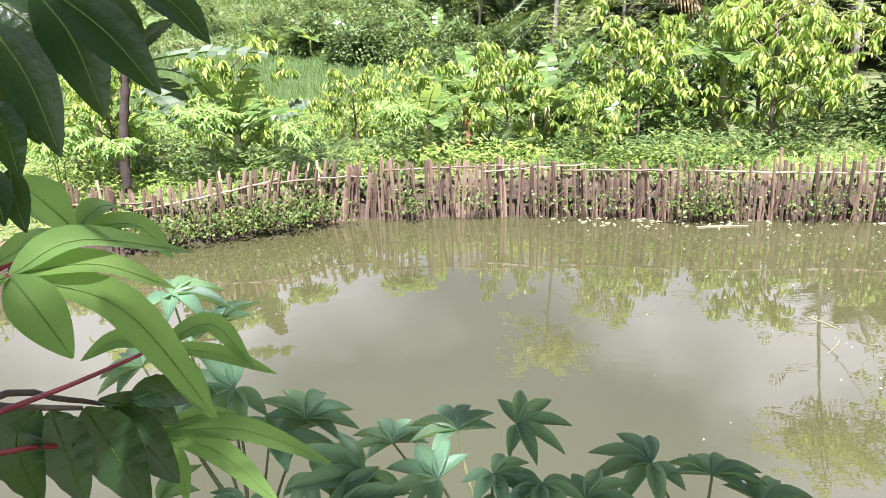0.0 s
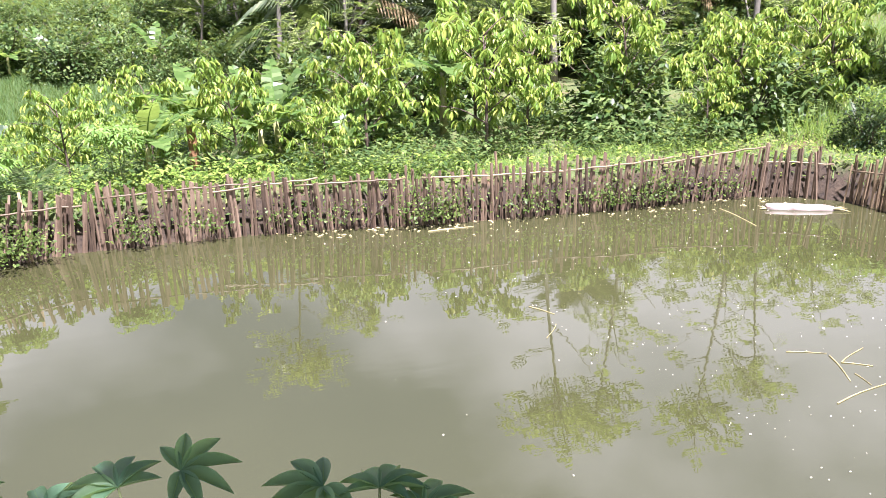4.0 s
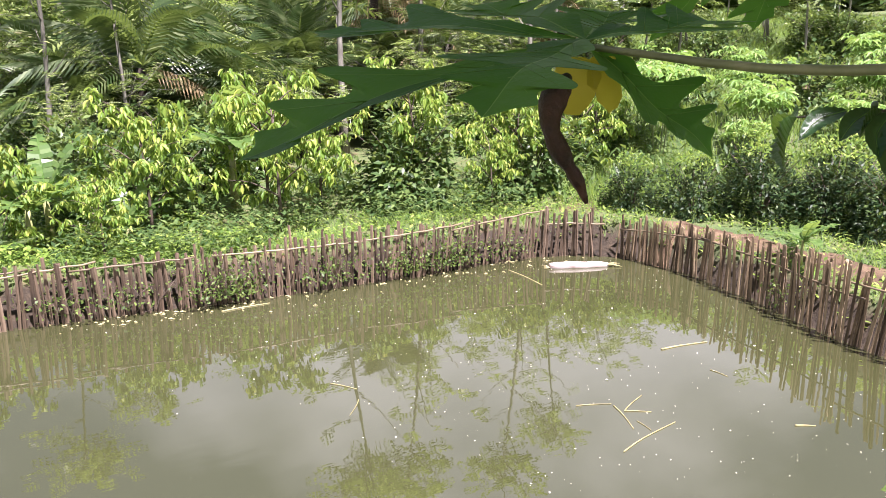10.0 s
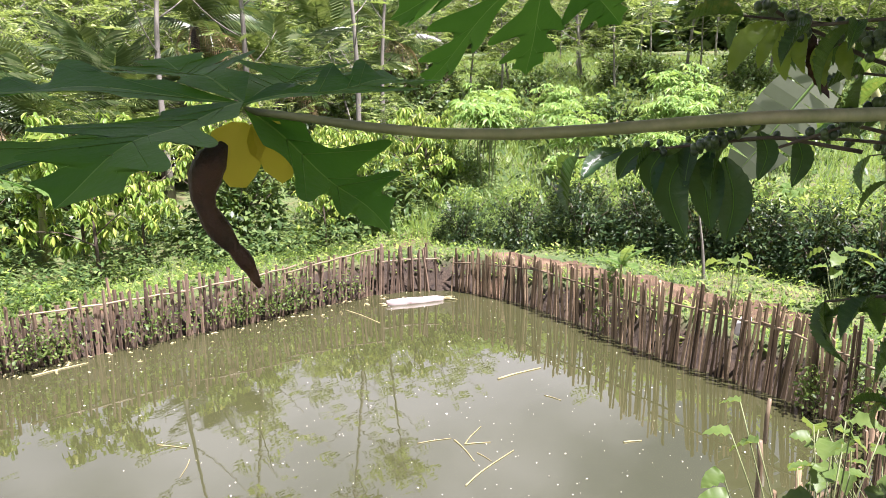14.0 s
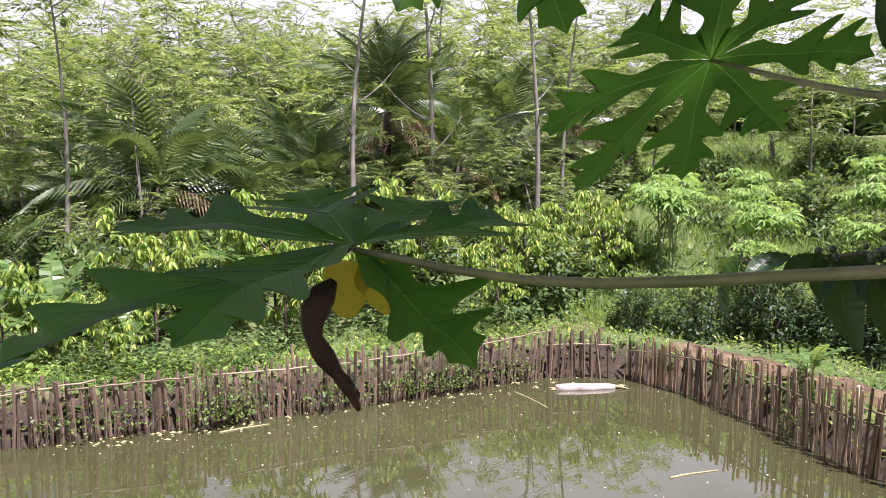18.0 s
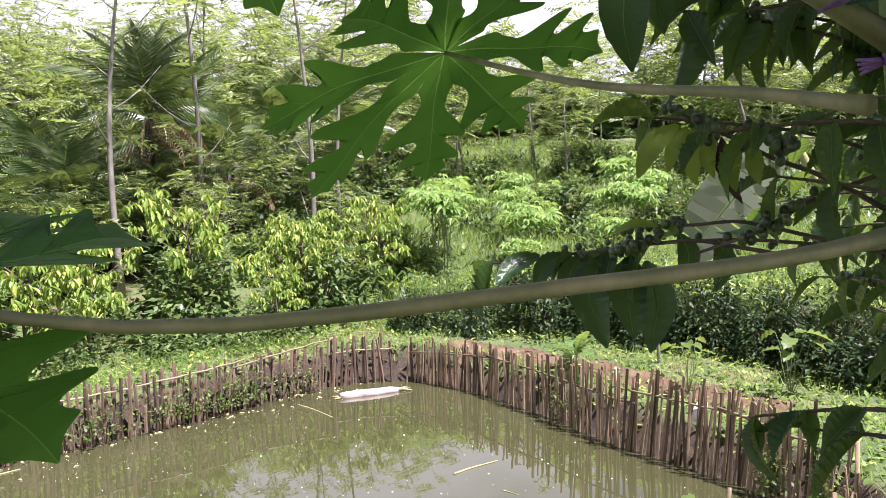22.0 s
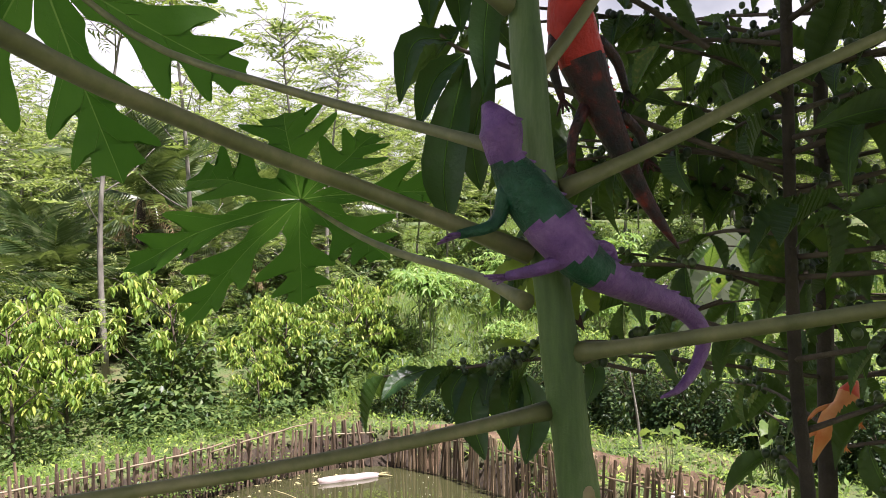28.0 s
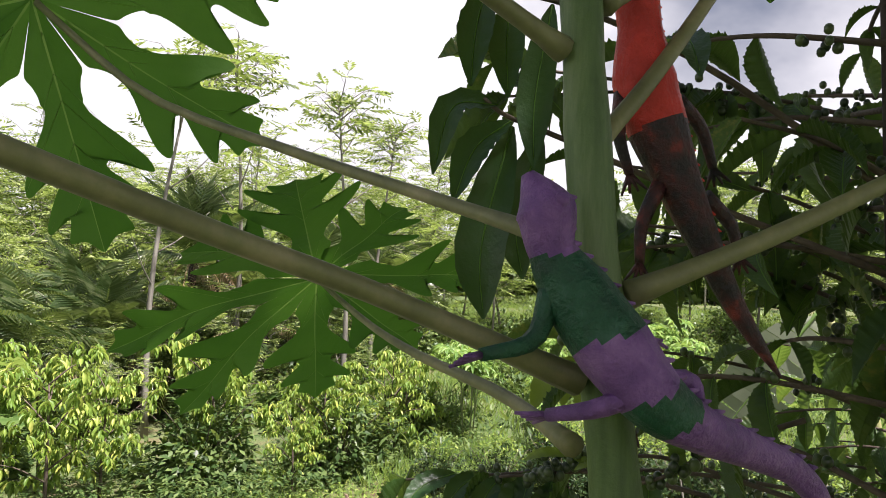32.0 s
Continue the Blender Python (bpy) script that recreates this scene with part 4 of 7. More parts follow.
for k, (a, el, ln, arch, low, material) in enumerate(((0.02, 0.22, 1.75, 0.42, 0.28, M_BANANA_SKY_SHEEN), (0.5, 0.05, 0.95, 0.9, 0.34, M_BANANA_SKY_SHEEN), (-0.35, -0.5, 1.05, 0.6, 0.42, M_BANANA_SKY_SHEEN), (0.9, -0.2, 1.0, 1.3, 0.4, M_BANANA_SKY_SHEEN),
                                                      (0.6, 0.8, 0.8, 0.7, 0.05, M_BANANA), (2.6, 0.6, 1.1, 1.2, 0.1, M_BANANA), (3.5, 0.2, 1.2, 1.2, 0.3, M_BANANA))):
    leaf, rib = torn_leaf(np.random.default_rng(300 + k), ln, 0.24, arch, 0.3)
    d = np.array([(math.cos(a) * math.cos(el), math.sin(a) * math.cos(el), math.sin(el))])
    nn = np.array([(-math.cos(a) * math.sin(el), -math.sin(a) * math.sin(el), math.cos(el))])
    at = np.array([(TOP[0], TOP[1], TOP[2] - low)])
    lf = part("leaf", [strew(leaf, at, d, nn, 1.0, 1.0)], material, droopy)
    part("midrib", [strew(rib, at, d, nn, 1.0, 1.0)], M_VEIN, lf)
# the first leaf has reflected sky in its colour, the others plain green
bluish = thing("banana_plant", "small banana plant with a folded leaf painted with grey sky sheen", "banana plant", "banana plants", at=pose(-2.62, 12.5, 0.14))
part("stem", [tube(curve_pts([(0, 0, 0), (0.02, 0, 0.4), (0.05, 0, 0.72)], 6), np.linspace(0.06, 0.035, 7), 8)], M_BANANA_STEM, bluish)
for k, (a, el, ln, arch, material) in enumerate(((0.1, 0.75, 0.62, 0.7, M_BANANA_SKY_SHEEN), (2.7, 0.8, 0.6, 1.0, M_BANANA), (4.4, 0.3, 0.6, 1.2, M_BANANA))):
    leaf, rib = torn_leaf(np.random.default_rng(330 + k), ln, 0.20, arch, 0.2)
    d = np.array([(math.cos(a) * math.cos(el), math.sin(a) * math.cos(el), math.sin(el))])
    nn = np.array([(-math.cos(a) * math.sin(el), -math.sin(a) * math.sin(el) - 0.5, math.cos(el))])
    lf = part("leaf", [strew(leaf, np.array([(0.05, 0, 0.7)]), d, nn, 1.0, 1.0)], material, bluish)
    part("midrib", [strew(rib, np.array([(0.05, 0, 0.7)]), d, nn, 1.0, 1.0)], M_VEIN, lf)
pale = thing("banana_plant", "banana plant with a long pale leaf hanging down before the slope", "banana plant", "banana plants")
part("stem", [tube(curve_pts([(12.258, 3.404, 0.3), (12.258, 3.404, 2.2), (11.758, 3.904, 3.716)], 8), np.linspace(0.10, 0.05, 9), 9)], M_BANANA_STEM, pale)
leaf, rib = torn_leaf(np.random.default_rng(311), 2.339, 0.46, 0.25, 0.45)
frond = part("leaf", [strew(leaf, np.array([(11.758, 3.904, 3.716)]), np.array([(-0.349, 0.482, -0.804)]), np.array([(-0.936, -0.35, 0.037)]), 1.0, 1.0)], M_BANANA_PALE, pale, "pale grey-green underside of a leaf")
part("midrib", [strew(rib, np.array([(11.758, 3.904, 3.716)]), np.array([(-0.349, 0.482, -0.804)]), np.array([(-0.936, -0.35, 0.037)]), 1.0, 1.0)], M_VEIN_PALE, frond)
tagged(part("slim_trunk", [tube(curve_pts([(10.32, 5.06, 0.3), (10.3, 5.1, 0.9), (10.26, 5.2, 1.6)], 10), np.linspace(0.030, 0.008, 11), 8)], M_BARK_PALE), "pale slender trunk standing in the coffee hedge", "trunk")


def soil_patch(label, line, width, seed):
    """Trodden bare soil along a line, with a ragged edge."""
    rng = np.random.default_rng(seed)
    pts = curve_pts([(x, y, 0) for x, y in line], 40)
    tan = unit(np.gradient(pts, axis=0))
    v, f = [], []
    for i, (p, t) in enumerate(zip(pts, tan)):
        for k in range(7):
            o = (k / 6 - 0.5) * width * (1 + 0.25 * math.sin(0.9 * i + k) + rng.normal(0, 0.06))
            x, y = p[0] - t[1] * o, p[1] + t[0] * o
            edge = k in (0, 6) or i in (0, 40)
            v.append((x, y, land_at(x, y) + (-0.05 if edge else 0.02 + rng.normal(0, 0.012))))
    for i in range(40):
        for k in range(6):
            a = 7 * i + k
            f += [(a, a + 1, a + 8), (a, a + 8, a + 7)]
    tagged(part("bare_soil", [(np.array(v), np.array(f))], M_SOIL), label, "soil", kind="structure")


soil_patch("reddish-brown trodden soil with litter behind the side fence", [(9.3, 8.2), (9.75, 7.2), (9.7, 6.0), (9.5, 4.9), (9.4, 3.9), (9.2, 3.0)], 0.95, 16)
soil_patch("brown earth cut bank on the terraced slope", [(21.6, 14.6), (22.4, 14.1), (23.0, 13.5)], 0.9, 17)
soil_patch("brown earth cut bank on the terraced slope", [(25.4, 15.6), (26.7, 14.7), (28.0, 13.6)], 0.9, 18)
soil_patch("brown earth cut bank on the terraced slope", [(18.0, 13.6), (19.0, 12.6), (19.6, 11.4)], 0.7, 19)


# ---- grass, weeds and rice, which nobody could count ----
def carpet(name, label, category, material, n, area, tpl, lo, hi, slim, seed, lift=0.0, upright=0.7, keep=None):
    rng = np.random.default_rng(seed)
    x, y = rng.uniform(area[0], area[2], n), rng.uniform(area[1], area[3], n)
    ok = shore_distance(x, y) > 0.06
    if keep is not None:
        ok &= keep(x, y, rng)
    x, y = x[ok], y[ok]
    m = len(x)
    P = np.stack([x, y, land(x, y) - 0.01 + lift * rng.uniform(0, 1, m)], -1)
    a = rng.uniform(0, 2 * math.pi, m)
    D = np.stack([np.cos(a), np.sin(a), rng.uniform(0.3, 2.0, m) * upright], -1)
    N = np.stack([-np.cos(a), -np.sin(a), np.full(m, 0.6)], -1)
    L = rng.uniform(lo, hi, m)
    ob = part(name, [strew(tpl, P, D, N, L, L * slim)], material)
    tagged(ob, label, category, kind="stuff")


def clumped(scale, cut, seed):
    def test(x, y, rng):
        v = np.sin(x * scale + seed) * np.sin(y * scale * 1.1 + 2 * seed) + 0.5 * np.sin(x * scale * 2.3 - y * scale * 1.7 + seed)
        return v + rng.normal(0, 0.35, len(x)) > cut
    return test


def bank(lo, hi):
    def test(x, y, rng):
        d = shore_distance(x, y)
        bare = (x > 9.15) & (d < 1.35) & (y < 8.4) & (rng.random(len(x)) < np.where(d < 0.55, 0.35, 0.8))
        return (d > lo) & (d < hi) & ~((y < 2.2) & (x < 6)) & ~bare
    return test


carpet("weeds", "low broad-leaved weeds on the bank behind the fence", "weeds", M_WEED, 36000, (-7, 0, 14, 14), DIAMOND, 0.05, 0.13, 0.22, 81, 0.12, 0.4, bank(0.15, 3.2))
carpet("grass", "fresh green grass on the bank", "grass", M_RICE, 70000, (-7, 0, 14, 14), SLIVER, 0.08, 0.26, 0.04, 82, 0.0, 1.2, bank(0.2, 4.5))
carpet("tall_weeds", "tall leafy weeds between the fruit trees", "weeds", M_BUSH, 40000, (-8, 10, 14, 15), DIAMOND, 0.06, 0.15, 0.2, 83, 0.45, 0.4, clumped(1.3, 0.0, 1.0))
carpet("field_weeds", "yellow-green herbs at the edge of the rice field", "weeds", M_WEED, 46000, (-9, 10.6, 4, 17.5), DIAMOND, 0.05, 0.13, 0.24, 87, 0.3, 0.4, clumped(1.7, -0.1, 5.0))
carpet("rice", "fresh green young rice in the level field", "rice", M_PADDY, 150000, (-14, 14.5, 4, 27), SLIVER, 0.16, 0.32, 0.035, 84, 0.0, 2.0, lambda x, y, r: np.degrees(np.arctan2(x, y)) < 14)
patch = clumped(0.42, 0.35, 2.0)
carpet("hill_crops", "leafy green crops on the terraced hillside", "crops", M_BUSH, 90000, (8, -4, 46, 34), DIAMOND, 0.14, 0.42, 0.15, 85, 0.6, 0.7, lambda x, y, r: (np.degrees(np.arctan2(x, y)) > 42) & (np.hypot(x, y) > 13.5) & ~patch(x, y, r) & clumped(1.4, 0.25, 3.0)(x, y, r))
carpet("hill_rice", "patches of young rice on the terraced hillside", "rice", M_RICE, 150000, (8, -4, 46, 34), SLIVER, 0.25, 0.55, 0.03, 88, 0.0, 2.0, lambda x, y, r: (np.degrees(np.arctan2(x, y)) > 42) & (np.hypot(x, y) > 13.5))
carpet("hill_grass", "grassy terraces on the far slope", "grass", M_PADDY, 70000, (-40, 26, 12, 60), SLIVER, 0.3, 0.6, 0.06, 86, 0.0, 1.5, lambda x, y, r: np.degrees(np.arctan2(x, y)) < 6)
carpet("slope_crops", "leafy crops in rows on the far terraces", "crops", M_BUSH, 110000, (-36, 27, 10, 58), DIAMOND, 0.14, 0.34, 0.22, 92, 0.55, 0.5, lambda x, y, r: (np.degrees(np.arctan2(x, y)) < 6) & (np.sin(np.hypot(x, y) * 2.6 + 0.5 * np.sin(x * 0.6)) + r.normal(0, 0.4, len(x)) > -0.2))


carpet("bank_grass", "short grass on the near bank", "grass", M_RICE, 60000, (-8, -8, 9, 2.6), SLIVER, 0.08, 0.22, 0.035, 90, 0.0, 1.0, lambda x, y, r: (y < 2.4) & (x < 7))
carpet("bank_weeds", "low broad-leaved weeds on the near bank", "weeds", M_WEED, 16000, (-8, -8, 9, 2.6), DIAMOND, 0.04, 0.11, 0.22, 91, 0.08, 0.4, lambda x, y, r: (y < 2.4) & (x < 7) & clumped(1.1, 0.1, 4.0)(x, y, r))


def far_woods():
    """The closed wood beyond the grove."""
    rng = np.random.default_rng(89)
    n = 52000
    az, d = np.radians(rng.uniform(-12, 112, n)), rng.uniform(60, 80, n)
    deg = np.degrees(az)
    tall = 0.100 + 0.020 * np.sin(deg * 0.9) + 0.014 * np.sin(deg * 2.3 + 1) + 0.012 * np.sin(deg * 5.1 + d)
    x, y = d * np.sin(az), d * np.cos(az)
    z0 = land(x, y)
    top = np.maximum(3 + d * tall, z0 + 2)
    P = np.stack([x, y, z0 + (top - z0) * rng.uniform(0, 1, n) ** 0.8], -1)
    D = rng.normal(0, 1, (n, 3)) * np.array((1, 1, 0.5))
    N = rng.normal(0, 0.6, (n, 3)) + np.array((0, 0, 1.0))
    L = rng.uniform(0.7, 1.5, n)
    tagged(part("far_woods", [strew(DIAMOND, P, D, N, L, L * 0.3)], M_BUSH), "dense green woods on the far slope behind the grove", "woods", kind="stuff")


far_woods()


# ---- bamboo fences ----
def slat_mesh(seed, material):
    rng = np.random.default_rng(seed)
    w, t = rng.uniform(0.015, 0.024), rng.uniform(0.005, 0.009)
    v, f = [], []
    levels = (0.0, 0.36, 0.70, 1.0)
    for i, z in enumerate(levels):
        k = 1 + rng.normal(0, 0.08)
        dx, tilt = rng.normal(0, 0.003), 0.0
        for x, y in ((-w, 0), (0, -t * 1.6), (w, 0), (w * 0.9, t), (0, -t * 0.2), (-w * 0.9, t)):
            top = rng.normal(0, 0.012) if i == 3 else 0.0
            v.append((x * k + dx, y, z + top))
    for i in range(3):
        for k in range(6):
            a, b = i * 6 + k, i * 6 + (k + 1) % 6
            f += [(a, b, b + 6), (a, b + 6, a + 6)]
    f += [(18, 19, 22), (18, 22, 23), (19, 20, 21), (19, 21, 22)]
    me = mesh_of("slat", [(np.array(v), np.array(f))], False)
    me.materials.append(material)
    return me


SLATS = [slat_mesh(s, M_BAMBOO) for s in range(90, 98)]
DARK_SLATS = [slat_mesh(s, M_BAMBOO_DARK) for s in range(90, 98)]


def along(line):
    line = np.asarray(line, dtype=float)
    seg = np.hypot(*np.diff(line, axis=0).T)
    run = np.concatenate([[0], np.cumsum(seg)])

    def at(s):
        p = np.array([np.interp(s, run, line[:, 0]), np.interp(s, run, line[:, 1])])
        q = np.array([np.interp(s + 0.05, run, line[:, 0]), np.interp(s + 0.05, run, line[:, 1])])
        q0 = np.array([np.interp(s - 0.05, run, line[:, 0]), np.interp(s - 0.05, run, line[:, 1])])
        return p, math.degrees(math.atan2(*(q - q0)[::-1]))
    return at, run[-1]


def bamboo_fence(label, line, pitch, height, base, seed, lean, rails, posts, wide=1.0, slats=SLATS, wild=1.0):
    rng = np.random.default_rng(seed)
    root = thing("bamboo_fence", label, "fence", "fences round the pond")
    at, total = along(line)
    s = 0.0
    while s < total:
        p, yaw = at(s)
        h, z = height(s), base(s)
        ob = new("slat", slats[rng.integers(len(slats))])
        ob.parent = root
        ob.matrix_basis = (pose(p[0] + rng.normal(0, 0.012), p[1] + rng.normal(0, 0.012), z - 0.18, rng.normal(2, 3 * wild), lean(s) + rng.normal(0, 3.0 * wild), yaw + rng.normal(0, 9))
                           @ Matrix.Diagonal((wide * rng.uniform(0.75, 1.3), 1, (h + 0.18) * (1 + rng.normal(0, 0.075 * wild)), 1)))
        s += pitch * rng.uniform(0.82, 1.2)
    for s0, s1, z0, z1 in rails:
        n = 9
        pts = []
        for k in range(n + 1):
            u = s0 + (s1 - s0) * k / n
            p, yaw = at(u)
            nx, ny = math.sin(radians(yaw)), -math.cos(radians(yaw))
            pts.append((p[0] + nx * 0.046, p[1] + ny * 0.046, z0 + (z1 - z0) * k / n + 0.008 * math.sin(3 * k)))
        part("rail", [tube(pts, [0.0115 + 0.002 * (k % 3 == 0) for k in range(n + 1)], 7)], M_RAIL, root)
    for sp, h in posts:
        p, yaw = at(sp)
        part("post", [tube([(p[0], p[1], -0.3), (p[0] + 0.01, p[1], h * 0.5), (p[0] + rng.normal(0, 0.02), p[1], h)], [0.020, 0.019, 0.016], 7)], M_BAMBOO_DARK, root)
    return root


LEFT_LINE = [(-6.0, 9.3), (-5.0, 9.42), (-4.2, 9.38), (-3.6, 9.33), (-3.0, 9.48), (-2.4, 9.69), (-1.8, 9.97), (-1.2, 10.13), (-0.9, 10.10)]
BACK_LINE = [(-0.86, 10.08), (0.05, 10.08), (1.0, 10.0), (1.9, 9.86), (2.85, 9.66), (3.8, 9.50), (4.95, 9.39), (5.75, 9.26), (6.75, 9.24), (7.72, 9.15), (8.3, 8.93), (8.65, 8.6)]
SIDE_LINE = [(8.80, 8.42), (8.95, 8.07), (8.97, 7.15), (8.65, 5.76), (8.30, 4.7), (8.16, 3.85), (8.02, 3.1), (7.8, 2.4), (7.6, 2.05)]
NEAR_LINE = [(7.5, 1.9), (6.4, 1.74), (5.2, 1.86), (4.2, 1.98), (3.4, 1.82)]
bamboo_fence("weathered split-bamboo fence leaning on the muddy bank", LEFT_LINE, 0.048, lambda s: 0.64 + 0.06 * math.sin(2 * s), lambda s: 0.10, 101, lambda s: 6 + 5 * math.sin(1.9 * s),
             [(0.3, 2.6, 0.50, 0.56), (2.3, 4.0, 0.46, 0.66), (3.7, 5.2, 0.62, 0.58)], [(1.9, 0.82), (3.3, 0.84), (4.5, 0.82)], 0.98, SLATS, 0.85)
bamboo_fence("weathered split-bamboo fence along the far edge of the pond", BACK_LINE, 0.056, lambda s: 0.70 + 0.05 * math.sin(1.4 * s) - 0.05 * (s > 9), lambda s: 0.0, 102, lambda s: 2.0 * math.sin(0.9 * s + 1),
             [(0.05, 1.9, 0.66, 0.69), (1.2, 2.6, 0.60, 0.70), (2.3, 3.7, 0.62, 0.64), (3.9, 5.9, 0.64, 0.60), (5.6, 7.4, 0.60, 0.68), (7.2, 8.9, 0.60, 0.74), (8.8, 10.1, 0.52, 0.52)],
             [(0.05, 0.84), (3.7, 0.80), (4.9, 0.92)], 0.94, SLATS, 0.78)
bamboo_fence("weathered split-bamboo fence along the side of the pond", SIDE_LINE, 0.041, lambda s: 0.58 + 0.34 * min(1, s / 4.2), lambda s: 0.0, 103, lambda s: 1 + 3 * min(1, s / 4.5) + 2 * math.sin(1.7 * s), 
             [(0.05, 1.9, 0.46, 0.60), (1.5, 4.2, 0.60, 0.56), (3.9, 5.6, 0.70, 0.74), (5.2, 6.5, 0.76, 0.66)], [(1.3, 0.70), (3.9, 0.92)], 0.80, DARK_SLATS, 0.8)
bamboo_fence("dark weathered split-bamboo fence at the foot of the near bank", NEAR_LINE, 0.085, lambda s: 0.60, lambda s: 0.0, 104, lambda s: 4 * math.sin(1.7 * s),
             [(0.1, 2.2, 0.45, 0.40), (2.0, 4.0, 0.42, 0.36)], [(0.4, 1.0), (1.4, 0.9), (2.5, 0.85)], 1.1, DARK_SLATS)


def creeper(seed, x, y, rx, rz, n, z0=0.1):
    """Weeds that grow through the foot of the fence."""
    rng = np.random.default_rng(seed)
    n = int(1.7 * n)
    root = thing("creeper", "leafy green creeper growing through the bamboo fence", "weeds", "creepers on the fence", at=pose(x, y, z0))
    P = rng.normal(0, 1, (n, 3)) * np.array((rx, 0.07, rz)) + np.array((0, -0.06, 0.16))
    P[:, 2] = np.abs(P[:, 2])
    D = rng.normal(0, 1, (n, 3)) + np.array((0, -0.6, 0.1))
    N = rng.normal(0, 0.5, (n, 3)) + np.array((0, -0.5, 0.8))
    L = rng.uniform(0.022, 0.066, n)
    part("foliage", [strew(DIAMOND, P, D, N, L, L * 0.3)], M_CREEPER, root)
    vines = []
    for k in range(8):
        b = np.array((rng.normal(0, rx * 0.7), -0.04, -0.08))
        e = b + np.array((rng.normal(0, rx * 0.6), rng.normal(-0.05, 0.05), rng.uniform(0.2, 0.2 + 2 * rz)))
        vines.append(tube(curve_pts([b, (b + e) / 2 + rng.normal(0, 0.04, 3), e], 4), 0.004, 4))
    tagged(part("runner", vines, M_TWIG, root), kind="stuff")


for i, (x, y, rx, rz, n) in enumerate(((3.15, 9.56, 0.28, 0.20, 420), (4.4, 9.40, 0.22, 0.14, 160), (5.7, 9.32, 0.4, 0.14, 420), (6.4, 9.24, 0.3, 0.16, 300), (2.0, 9.80, 0.3, 0.09, 110), (1.3, 9.92, 0.2, 0.07, 60),
                                       (-0.45, 10.02, 0.15, 0.10, 130), (0.3, 10.0, 0.18, 0.09, 100), (-1.75, 9.88, 0.24, 0.12, 360), (-2.3, 9.64, 0.28, 0.15, 520), (-2.85, 9.45, 0.28, 0.12, 420), (-3.5, 9.22, 0.3, 0.10, 420), (-4.1, 9.1, 0.4, 0.12, 420),
                                       (7.85, 2.8, 0.12, 0.16, 260), (7.7, 2.3, 0.15, 0.2, 240), (7.3, 9.14, 0.2, 0.12, 90), (8.5, 5.6, 0.10, 0.14, 60))):
    creeper(110 + i, x, y, rx, rz, n)


# ---- things on the water ----
def floating_log():
    root = thing("banana_log", "pale peeled banana trunk floating on the pond near the fence corner", "log", at=pose(7.98, 8.38, 0.012, 0, 0, -27))
    rng = np.random.default_rng(7)
    pts = [(-0.44 + 0.88 * k / 8, 0.006 * math.sin(k), 0.004 * math.cos(2 * k)) for k in range(9)]
    part("trunk", [tube(pts, [0.055, 0.070, 0.072, 0.068, 0.070, 0.066, 0.062, 0.058, 0.040], 12)], M_LOG, root)
    fr, fl = [], []
    for k in range(9):
        a = rng.uniform(-1.2, 1.2)
        fr.append(tube([(0.42, 0.03 * math.sin(a), 0.01), (0.50 + 0.05 * rng.random(), 0.07 * math.sin(a), 0.015), (0.58 + 0.06 * rng.random(), 0.12 * math.sin(a), 0.0)], [0.010, 0.006, 0.003], 5))
        fl.append(tube([(-0.42, 0.03 * math.sin(a), 0.0), (-0.50 - 0.04 * rng.random(), 0.08 * math.sin(a), 0.0)], [0.009, 0.004], 5))
    part("frayed_end", fr, M_STRAW, root, "frayed straw-coloured end")
    part("frayed_end", fl, M_STRAW, root, "frayed straw-coloured end")


floating_log()


def floating_stick(x0, y0, x1, y1, r=0.008, label="thin straw-coloured stick floating on the pond"):
    a, b = np.array((x0, y0, 0.004)), np.array((x1, y1, 0.004))
    side = np.array((-(b - a)[1], (b - a)[0], 0)) * 0.03
    ob = part("floating_stick", [tube(curve_pts([a, a * 0.6 + b * 0.4 + side, b], 6), np.linspace(r, r * 0.6, 7), 5)], M_STRAW)
    tagged(ob, label, "stick", "sticks floating on the pond")


